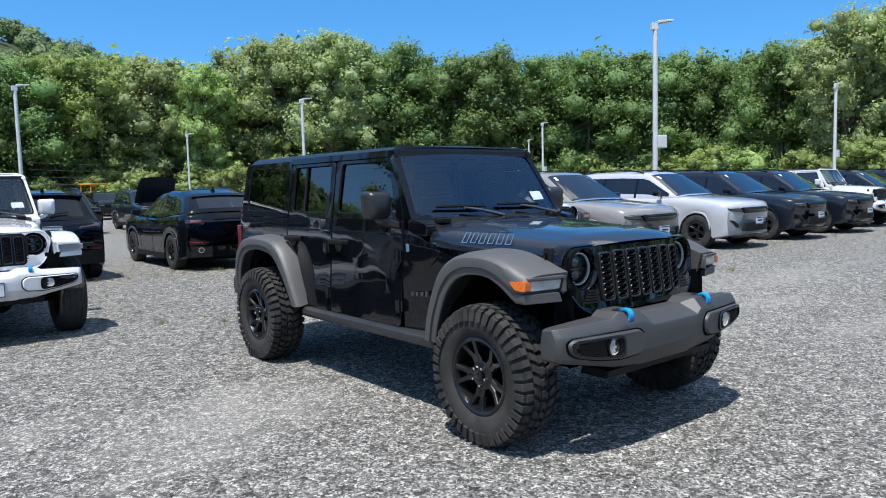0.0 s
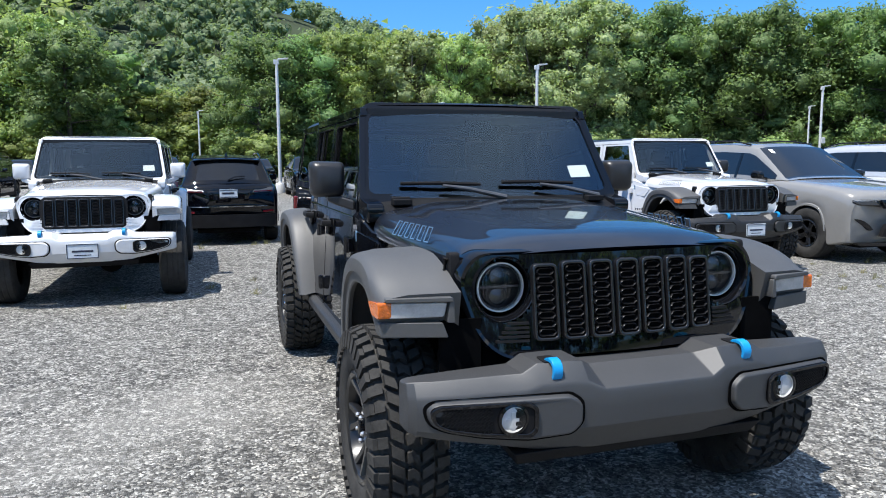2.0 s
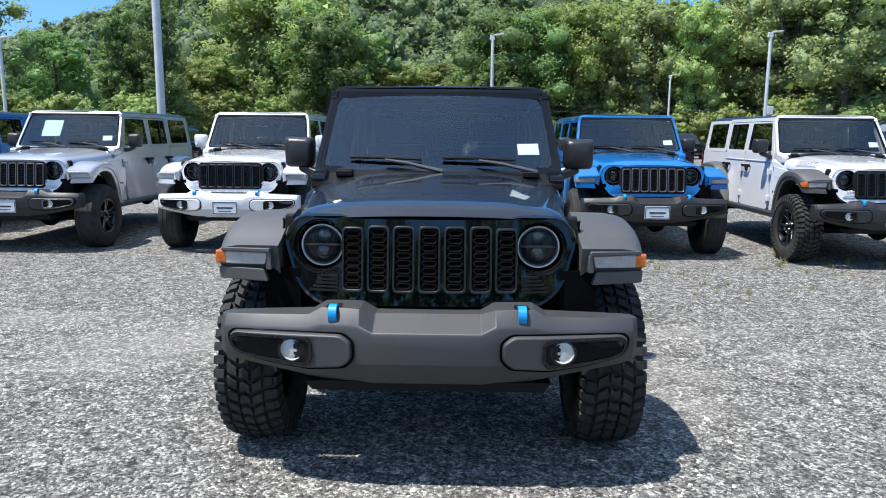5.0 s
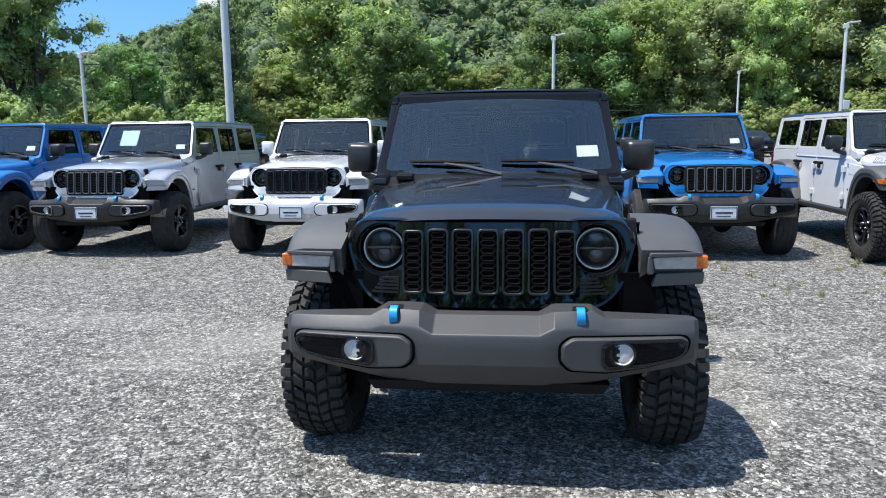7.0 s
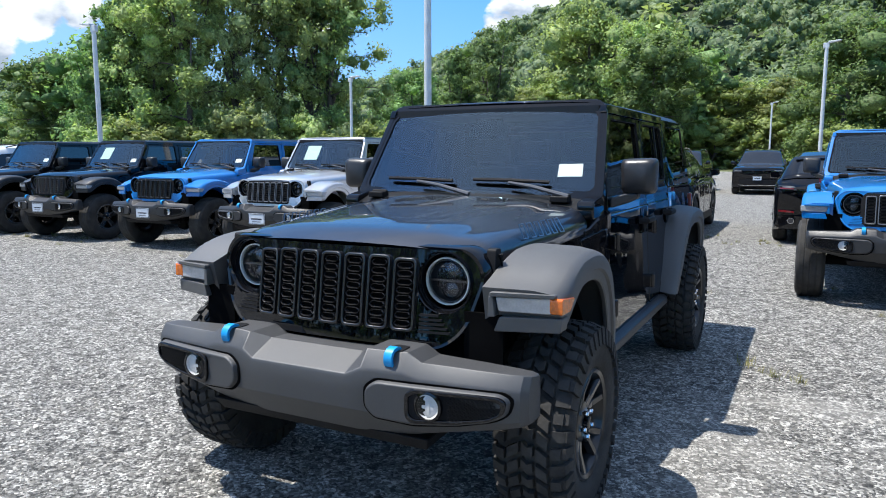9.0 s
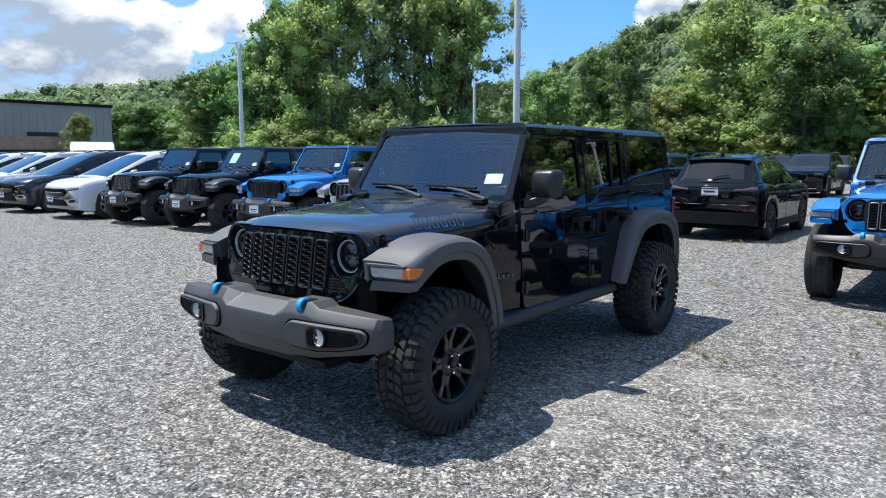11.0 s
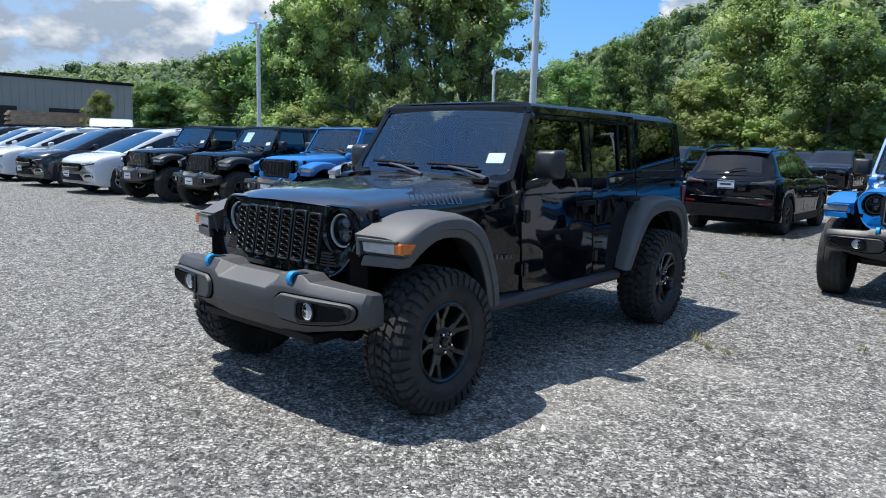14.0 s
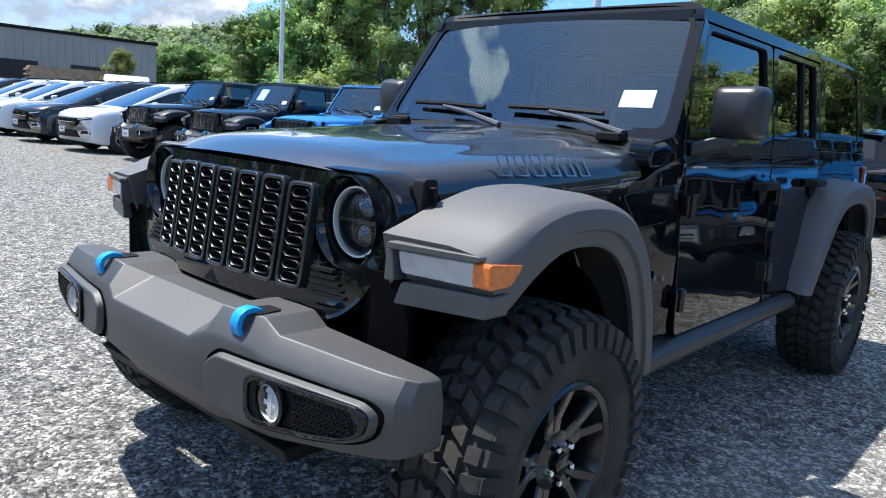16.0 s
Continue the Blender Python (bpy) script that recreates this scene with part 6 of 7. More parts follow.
COUPE_SUV = dict(kind="sporty_suv", fo=0.93, wb=2.636, ro=0.95, hw=0.92, gc=0.22, tyre=0.36, sill=0.10,
    top=[(-0.93, 0.88), (-0.88, 0.95), (-0.5, 1.02), (0.3, 1.07), (0.6, 1.05), (1.6, 1.04), (2.6, 1.12), (3.3, 1.16), (3.48, 1.14), (3.586, 1.0)],
    cabin=[(0.22, 1.04), (0.38, 1.10), (1.10, 1.49), (1.3, 1.55), (1.8, 1.60), (2.5, 1.58), (2.95, 1.51), (3.46, 1.20), (3.50, 1.14)],
    windscreen=(0.32, 1.16), rear_glass=(2.98, 3.42), pillars=[1.42, 2.30], doors=[0.66, 1.50, 2.36], handles=[1.32, 2.16], mirror=0.76, d_pillar=0.62, tail=0.22, rear_inset=1, tumble=0.42, spoiler=(2.96, 1.525), antenna=2.55,
    trim=[("tail_bar", "gloss_black", [(-0.80, 0.955), (0.80, 0.955), (0.84, 1.01), (-0.84, 1.01)], 0.014, False, "rear"),
          ("lamp_end", "gloss_grey", [(0.55, 0.94), (0.86, 0.96), (0.86, 1.02), (0.58, 1.01)], 0.016, True, "rear"),
          ("lamp_strip", "tail_red", [(0.60, 0.955), (0.82, 0.965), (0.82, 0.985), (0.60, 0.975)], 0.02, True, "rear"),
          ("lower_bumper", "gloss_black", [(-0.80, 0.28), (0.80, 0.28), (0.84, 0.50), (-0.84, 0.50)], 0.014, False, "rear"),
          ("exhaust", "chrome", circle(0.62, 0.42, 0.055, 14), 0.03, True, "rear"),
          ("exhaust_bore", "dark_opening", circle(0.62, 0.42, 0.042, 14), 0.033, True, "rear"),
          ("reflector", "tail_red", [(0.58, 0.555), (0.82, 0.57), (0.82, 0.60), (0.58, 0.585)], 0.010, True, "rear"),
          ("grille", "gloss_black", [(-0.60, 0.72), (0.60, 0.72), (0.60, 0.84), (-0.60, 0.84)], 0.012, False, "front")])
FAMILY_SUV = dict(kind="family_suv", fo=0.91, wb=2.96, ro=1.04, hw=0.975, gc=0.24, tyre=0.385, sill=0.12,
    top=[(-0.91, 1.02), (-0.87, 1.07), (-0.5, 1.12), (0.4, 1.18), (0.8, 1.16), (2.4, 1.17), (3.6, 1.20), (3.92, 1.18), (4.0, 1.05)],
    cabin=[(0.38, 1.16), (0.52, 1.21), (1.22, 1.68), (1.42, 1.745), (2.0, 1.79), (3.1, 1.77), (3.5, 1.72), (3.88, 1.22), (3.92, 1.17)],
    windscreen=(0.46, 1.28), rear_glass=(3.53, 3.85), pillars=[1.62, 2.62], doors=[0.76, 1.70, 2.68], handles=[1.52, 2.48], mirror=0.90, nose=0.20, rails=(1.5, 3.5),
    trim=[("grille", "gloss_black", [(-0.58, 0.90), (0.58, 0.90), (0.58, 1.0), (-0.58, 1.0)], 0.014, False, "front"),
          ("head_lamp", "gloss_grey", [(0.56, 0.90), (0.90, 0.91), (0.90, 0.985), (0.56, 0.995)], 0.012, True, "front"),
          ("lamp_strip", "lamp_lens", [(0.60, 0.965), (0.86, 0.96), (0.86, 0.975), (0.60, 0.98)], 0.018, True, "front"),
          ("lower_grille", "dark_plastic", [(-0.62, 0.42), (0.62, 0.42), (0.70, 0.62), (-0.70, 0.62)], 0.014, False, "front"),
          ("chrome_lip", "chrome", [(-0.66, 0.375), (0.66, 0.375), (0.68, 0.395), (-0.68, 0.395)], 0.018, False, "front"),
          ("tail_lamp", "tail_red", [(0.36, 1.0), (0.90, 1.0), (0.90, 1.07), (0.36, 1.07)], 0.012, True, "rear")])

R2 = "row of large road cars"
road_car(pose(11.75, 8.85, 0), "matt grey large family car with dark wheels", LARGE_SUV, "grey_paint", R2, plate=("front", 0.62))
road_car(pose(15.55, 8.95, 0), "pale silver large family car with dark grille", LARGE_SUV, "pearl_paint", R2, plate=("front", 0.62))
dark_suv = road_car(pose(18.65, 8.95, 0), "black large family car with dark wheels", LARGE_SUV, "navy_paint", R2, plate=("front", 0.62))
for x in (21.55, 27.4, 30.4, 33.4):
    copy_thing(dark_suv, pose(x, 8.9, 0))
row_off_roader(24.5, 9.1, 0, "white_paint", "white off-road car between dark family cars", "white_paint")
R3 = "row of minivans"
van_w = road_car(pose(-12.45, 9.05, 0), "white minivan with dark grille and chrome lines", MINIVAN, "white_paint", R3, rim="silver_wheel", plate=("front", 0.52))
van_b = road_car(pose(-15.75, 9.10, 0), "black minivan parked between white ones", MINIVAN, "navy_paint", R3, rim="silver_wheel", plate=("front", 0.52))
for x in (-18.9, -22.0):
    copy_thing(van_w, pose(x, 9.1, 0))
copy_thing(van_b, pose(-25.1, 9.1, 0))
copy_thing(van_w, pose(-28.2, 9.1, 0))
road_car(pose(2.50, 14.70 + 2.64, 0, 0, 0, 180) , "black small family car seen from behind, parked on gravel", SMALL_SUV, "black_paint", plate=("rear", 0.945))
road_car(pose(5.70, 14.72 + 2.636, 0, 0, 0, 180), "black sporty family car with red tail lamps", COUPE_SUV, "black_paint", rim="black_wheel")
R4 = "far row of dark family cars"
far_suv = road_car(pose(3.4, 31.9, 0), "black family car in the far row", FAMILY_SUV, "black_paint", R4, plate=("front", 0.66), wheels=FAR_WHEEL)
for x, y, a in ((0.2, 32.2, 0), (6.6, 32.0, 0), (13.2, 31.8, 0), (-3.2, 32.1, 0), (-6.6, 32.0, 0), (-9.9, 32.2, 0), (17, 32, 0), (20.4, 32.2, 0), (-13.3, 32.1, 0), (2.0, 50, 0), (5.5, 50.2, 0), (9, 50, 0), (12.6, 50.1, 0), (-2, 50, 0), (-5.4, 50, 0), (16, 50, 0), (20, 50, 0), (-9, 50, 0), (24, 50, 0), (28, 50, 0)):
    copy_thing(far_suv, pose(x, y, 0, 0, 0, a))

open_car = road_car(pose(9.9, 31.9, 0), "dark family car with its bonnet raised", FAMILY_SUV, "navy_paint", R4, wheels=FAR_WHEEL)
part("raised_bonnet", join(*[loft([[(x, 0.42 - 1.25 * u * 0.62 + o, 1.20 + 1.10 * u - 0.10 * (x / 0.8) ** 2 * u + 0.06 * math.sin(u * math.pi)) for x in np.linspace(-0.82 + 0.10 * u * u, 0.82 - 0.10 * u * u, 13)] for u in np.linspace(0, 1, 9)], False, False) for o in (0.0, 0.03)]), "navy_paint", open_car, smooth=50)
part("engine", join(box(-0.5, 0.5, -0.5, 0.3, 0.95, 1.20), box(-0.62, -0.54, -0.4, 0.2, 0.95, 1.18)), "dark_plastic", open_car, bevel=0.03)


# ---- lamp posts, building, far things ----
def lamp_post(x, y, h=6.4, turn=0.0, box_on=False):
    p = thing("lamp_post", "pale grey steel lamp post with a flat lamp head", "lamp post", pose(x, y, 0, 0, 0, turn), "lamp posts")
    part("pole", lathe([(0.11, 0.0), (0.11, 0.05), (0.085, 0.06), (0.075, h)], "z", (0, 0, 0), 14), "galvanised", p)
    part("base", lathe([(0.24, 0), (0.24, 0.45), (0.2, 0.5), (0.0, 0.5)], "z", (0, 0, 0), 16), "galvanised", p)
    part("lamp_head", loft([[(0.05, -0.12, h - 0.02), (0.05, 0.12, h - 0.02), (0.05, 0.12, h + 0.06), (0.05, -0.12, h + 0.06)], [(0.55, -0.14, h + 0.05), (0.55, 0.14, h + 0.05), (0.55, 0.14, h + 0.10), (0.55, -0.14, h + 0.10)]]), "galvanised", p, bevel=0.015)
    part("bracket", box(-0.14, 0.1, -0.07, 0.07, h - 0.22, h), "galvanised", p, bevel=0.02)
    if box_on:
        part("control_box", box(0.06, 0.34, -0.12, 0.12, 2.6, 3.0), "galvanised", p, bevel=0.02)
    return p


for x, y, h, a, bx in ((-2.31, 14.43, 7.6, 0, False), (-16.75, 17.11, 5.95, 180, False), (-17.81, 33.94, 5.85, 0, False), (5.54, 36.54, 6.45, 0, False),
                       (18.52, 34.6, 6.4, 0, True), (20.96, 58.91, 6.4, 0, False), (1.47, 74.78, 6.5, 0, False), (19.5, 13.4, 6.45, -30, True),
                       (42.0, 39.2, 6.4, 0, True), (55.5, 53.8, 6.4, 0, False), (39.8, 16.4, 6.4, 0, True)):
    lamp_post(x, y, h, a, bx)

bld = thing("industrial_building", "long grey-green metal-clad industrial building with dark dock doors", "building", pose(-55.5, 31.5, 0, 0, 0, 0))
L = 62.0
wall = part("wall", box(-22, 0, -L, 0, 0, 5.9), "siding", bld)
ribs = [box(0.0, 0.05, -0.15 - 0.6 * k, -0.05 - 0.6 * k, 0.3, 5.7) for k in range(100)]
part("cladding_ribs", join(*ribs), "siding", wall, smooth=0)
part("roof_edge", join(box(-22.2, 0.12, -L, 0.12, 5.9, 6.15)), "dark_plastic", bld)
for y, w in ((-4.4, 2.6), (-9.4, 4.5), (-20.0, 4.5), (-32.0, 4.5)):
    part("dock_door", box(0.0, 0.08, y - w, y, 0.0, 3.65), "dark_opening", bld)

van = thing("cargo_van", "white high-roofed cargo van behind the minivans", "van", pose(-25.0, 15.2, 0, 0, 0, 65))
part("body", loft([[(x, y, z) for x, z in rloop([(-w, zb), (w, zb), (w * 0.93, zt), (-w * 0.93, zt)], 0.12, 4)] for y, w, zb, zt in ((0.0, 0.85, 0.4, 0.95), (0.12, 0.98, 0.35, 1.15), (0.9, 1.0, 0.35, 1.3), (1.5, 1.0, 0.35, 2.15), (2.0, 1.0, 0.35, 2.32), (5.4, 1.0, 0.35, 2.34), (5.5, 0.97, 0.4, 2.25))]), "white_paint", van, smooth=45)
part("windscreen", loft([[(-0.78, 0.93, 1.36), (0.78, 0.93, 1.36)], [(-0.74, 1.42, 2.02), (0.74, 1.42, 2.02)]], False, False), "car_glass", van)
for x in (0.9, -0.9):
    for y in (0.9, 4.4):
        add_wheel(van, ROAD_WHEEL, x, y, 0.35, 12, "silver_wheel", False, 0.35 / TYRE_R)

pile = thing("timber_stack", "stack of weathered boards on a tall steel rack", "timber", pose(-49.5, 22.6, 0, 0, 0, 80))
for k in range(9):
    part("board_layer", shift(box(-3.2 + 0.1 * (k % 3), 3.2 - 0.15 * (k % 2), -0.8, 0.8, 0, 0.10), 0, 0, 2.15 + 0.11 * k), "timber", pile)
part("trailer_bed", box(-3.4, 3.4, -0.9, 0.9, 1.95, 2.15), "dark_plastic", pile)
part("trailer_legs", join(*[box(x, x + 0.2, -0.8, 0.8, 0.0, 1.95) for x in (-3.0, -0.1, 2.8)]), "dark_plastic", pile)

dig = thing("excavator", "yellow excavator standing far behind the cars", "excavator", pose(16.5, 72, -0.6, 0, 0, 200))
part("cab", join(box(-1.0, 0.6, -0.8, 0.8, 1.2, 1.7), *[box(x, x + 0.1, y, y + 0.1, 1.7, 3.2) for x in (-1.0, 0.5) for y in (-0.8, 0.7)], box(-1.1, 0.7, -0.9, 0.9, 3.2, 3.35)), "yellow_paint", dig, bevel=0.03)
part("engine_cover", box(0.7, 2.6, -1.1, 1.1, 1.0, 2.2), "yellow_paint", dig, bevel=0.1)
part("tracks", join(box(-1.8, 2.4, -1.4, -0.9, 0, 0.9), box(-1.8, 2.4, 0.9, 1.4, 0, 0.9)), "dark_plastic", dig, bevel=0.2)
part("boom", join(sweep([(-1.0, 0, 1.5), (-3.0, 0, 2.0), (-4.8, 0, 1.3)], [0.25, 0.22, 0.16], 6), sweep([(-4.8, 0, 1.3), (-5.2, 0, 0.4)], 0.15, 6)), "yellow_paint", dig)

cab = thing("overhead_cables", "thin dark cables strung behind the yard", "cable", pose(0, 62, 0))
for k in range(4):
    part("cable", sweep([(10 + 12 * j, 0.3 * k, 2.6 + 0.55 * k - 0.5 * math.sin(math.pi * ((j % 3) / 3))) for j in range(8)], 0.013, 5), "cable", cab)
for x in (62, 94):
    part("cable_pole", lathe([(0.10, 0), (0.08, 5.2)], "z", (x, 0.5, 0), 8), "bark", cab)


# ---- trees ----
def ico(level):
    bm = bmesh.new()
    bmesh.ops.create_icosphere(bm, subdivisions=level, radius=1.0)
    v, f = np.array([tuple(p.co) for p in bm.verts]), np.array([[q.index for q in p.verts] for p in bm.faces], np.int32)
    bm.free()
    return v, f


ICO = {1: ico(1)}


def foliage(name, rng, centres, radii, leaves, size, level=1, loose=0.65, flat=0.9, fill=0.60):
    """Clumps of leaves: an uneven leafy body to each, and single sprays standing off its upper and outer side."""
    iv, jf = ICO[level]
    n, m = len(centres), len(iv)
    jag = rng.uniform(0.7, 1.2, (n, m, 1))
    squash = np.array([1.0, 1.0, flat]) * rng.uniform(0.70, 1.35, (n, 3))
    body = centres[:, None, :] + iv[None] * jag * (radii * fill)[:, None, None] * squash[:, None, :]
    body_n = iv[None] + rng.normal(scale=0.22, size=(n, m, 3))
    k = rng.choice(n, leaves, p=radii ** 2 / np.sum(radii ** 2))
    d = rng.normal(size=(leaves, 3)) + np.array([0, 0, 0.25])
    d /= np.linalg.norm(d, axis=1)[:, None]
    p = centres[k] + d * (radii[k] * rng.uniform(0.35, 1.0, leaves) ** 0.5 * rng.choice([0.85, 1.0, 1.12, 1.28], leaves))[:, None] * squash[k]
    nrm = d + rng.normal(scale=loose, size=(leaves, 3)) + np.array([0, 0, 0.2])
    nrm /= np.linalg.norm(nrm, axis=1)[:, None]
    u = np.cross(nrm, rng.normal(size=(leaves, 3)))
    u /= np.linalg.norm(u, axis=1)[:, None]
    w = np.cross(nrm, u)
    s = size * rng.uniform(0.55, 1.3, leaves)[:, None]
    spray = np.stack([p - u * s, p + u * s * 0.8 - w * s * 0.65, p + u * s * 0.45 + w * s * 0.8], 1)
    leaf_n = np.repeat(d * 0.45 + nrm * 0.75, 3, 0)
    co = np.concatenate([body.reshape(-1, 3), spray.reshape(-1, 3)])
    normals = np.concatenate([body_n.reshape(-1, 3), leaf_n])
    normals /= np.linalg.norm(normals, axis=1)[:, None]
    tri = (jf[None] + (np.arange(n, dtype=np.int32) * m)[:, None, None]).reshape(-1)
    loops = np.concatenate([tri, n * m + np.arange(leaves * 3, dtype=np.int32)]).astype(np.int32)
    starts = np.arange(len(loops) // 3, dtype=np.int32) * 3
    me = bpy.data.meshes.new(name)
    me.vertices.add(len(co))
    me.vertices.foreach_set("co", co.astype(np.float32).ravel())
    me.loops.add(len(loops))
    me.loops.foreach_set("vertex_index", loops)
    me.polygons.add(len(starts))
    me.polygons.foreach_set("loop_start", starts)
    me.update(calc_edges=True)
    me.polygons.foreach_set("use_smooth", np.ones(len(starts), dtype=bool))
    me.normals_split_custom_set_from_vertices(normals.astype(np.float32))
    return me


def tree_meshes(seed, h, cw, bare, count, size, forks=5, droop=0.0, cone=False, puff=1.0, steps=(0.5, 0.78, 1.0)):
    """Trunk and crown of a tree h high, its crown cw wide, the first leaves at bare * h."""
    rng = np.random.default_rng(seed)
    geos, centres, radii = [], [], []
    lean = rng.normal(scale=0.02, size=2)
    spine = [np.array([lean[0] * z * h + 0.2 * math.sin(z * 5 + seed), lean[1] * z * h, z * h * 0.93]) for z in np.linspace(0, 1, 9)]
    r0 = 0.018 * h
    geos.append(sweep([tuple(p) for p in spine], [r0 * (1 - 0.9 * k / 8) + 0.01 for k in range(9)], 8))
    if puff < 1:
        # an open crown forks low into a few heavy limbs
        for k in range(5):
            base = spine[2 + k % 3]
            ang, out, up = k * 1.26 + rng.uniform(-0.3, 0.3), cw * rng.uniform(0.16, 0.30), h * rng.uniform(0.34, 0.50)
            pts = [base + np.array([out * math.cos(ang) * q ** 0.8, out * math.sin(ang) * q ** 0.8, min(up * q, h * 0.84 - base[2])]) for q in (0, 0.3, 0.65, 1)]
            geos.append(sweep([tuple(q) for q in pts], [r0 * 0.62, r0 * 0.5, r0 * 0.32, r0 * 0.1], 6))
            for q in (1, 2, 3):
                centres.append(pts[q] + rng.normal(scale=cw * 0.05, size=3) + np.array([0, 0, cw * 0.05]))
                radii.append(puff * cw * rng.uniform(0.11, 0.18))
    nb = 5 * forks
    for k in range(nb):
        f = bare + (1 - bare) * (k + rng.uniform(0, 1)) / nb * 0.97
        base = spine[min(7, int(f * 8))]
        rel = (f - bare) / (1 - bare)
        reach = cw * 0.5 * (math.sin(math.pi * min(1, 0.16 + 0.70 * rel)) ** 0.7) * rng.uniform(0.55, 1.12) if not cone else cw * 0.5 * (1.02 - rel) ** 0.8 * rng.uniform(0.7, 1.1)
        ang = k * 2.4 + rng.uniform(-0.5, 0.5)
        rise = h * 0.10 * rng.uniform(0.1, 1.2) * (1 - 0.4 * rel)
        tip = base + np.array([reach * math.cos(ang), reach * math.sin(ang), rise])
        tip[2] = min(tip[2], h * 0.97)
        mid = (base + tip) / 2 + np.array([0, 0, rise * 0.35 + 0.1])
        geos.append(sweep([tuple(base), tuple(mid), tuple(tip)], [r0 * 0.36 * (1 - rel * 0.6), r0 * 0.2, 0.02], 5))
        for q in steps:
            c = base + (tip - base) * q + rng.normal(scale=cw * 0.04, size=3)
            centres.append(c - np.array([0, 0, droop * q]))
            radii.append(puff * cw * rng.uniform(0.10, 0.185) * (1.0 if not cone else 1.15 - 0.6 * rel))
    for q in range(10 if cone else 18):
        out = cw * (0.01 + 0.012 * q if cone else 0.05 + 0.016 * q)
        centres.append(spine[8] + np.array([out * math.cos(q * 2.4), out * math.sin(q * 2.4), -h * (0.015 * q if cone else 0.02 + 0.011 * q)]) + rng.normal(scale=cw * 0.02, size=3))
        radii.append(cw * (0.045 + 0.006 * q if cone else rng.uniform(0.085, 0.13)))
    return mesh("trunk", join(*geos), 60, False), foliage("crown", rng, np.array(centres), np.array(radii), count, size)


TREES = {"tall": [tree_meshes(s, 15.0, 9.0, 0.10, 13000, 0.15, 6, steps=(0.6, 1.0)) for s in (2, 3, 13, 17)],
         "thin": [tree_meshes(s, 15.0, 8.0, 0.18, 13500, 0.135, 7, puff=0.8) for s in (1, 12, 18)],
         "open": [tree_meshes(s, 15.0, 8.5, 0.30, 11500, 0.135, 4, puff=0.60) for s in (4, 5)],
         "fir": [tree_meshes(s, 13.0, 7.0, 0.03, 12000, 0.135, 7, 0.2, True, puff=0.85) for s in (21, 22)],
         "light": [tree_meshes(s, 12.0, 8.0, 0.05, 10000, 0.135, 6, 0.3, puff=0.9) for s in (6, 7, 8)],
         "back": [tree_meshes(s, 13.0, 10.5, 0.04, 3000, 0.30, 5, steps=(0.7, 1.0)) for s in (14, 15)],
         "bush": [tree_meshes(s, 4.0, 4.6, 0.02, 1600, 0.125, 3, puff=0.9) for s in (9, 10, 11)]}
TREE_H = {"thin": 15.0, "fir": 13.0, "back": 13.0, "tall": 15.0, "open": 15.0, "light": 12.0, "bush": 4.0}
TREE_LABEL = {"fir": "dark pointed tree leafed to the ground", "thin": "tall pale green tree with a loose airy crown", "back": "dense green tree standing behind others", "tall": "tall dark green broadleaf tree in full leaf", "open": "tall open-crowned tree with visible limbs",
              "light": "light green tree with a loose crown", "bush": "bushy green shrub at the yard's edge"}
rt = random.Random(5)


def plant(kind, x, y, h, leaf, z=0.0):
    tm, cm = rt.choice(TREES[kind])
    s = h / TREE_H[kind]
    spread = {"bush": (1.0, 1.4), "fir": (0.85, 1.0), "thin": (0.9, 1.15), "open": (0.82, 1.0), "tall": (1.0, 1.25)}.get(kind, (1.15, 1.4))
    wide = s * rt.uniform(*spread)
    t = thing("shrub" if kind == "bush" else "tree", TREE_LABEL[kind], "shrub" if kind == "bush" else "tree", pose(x, y, z, 0, 0, rt.uniform(0, 360)) @ Matrix.Diagonal((wide, wide, s, 1)), "trees round the yard")
    place("trunk", tm, "bark", t)
    place("crown", cm, leaf, t)


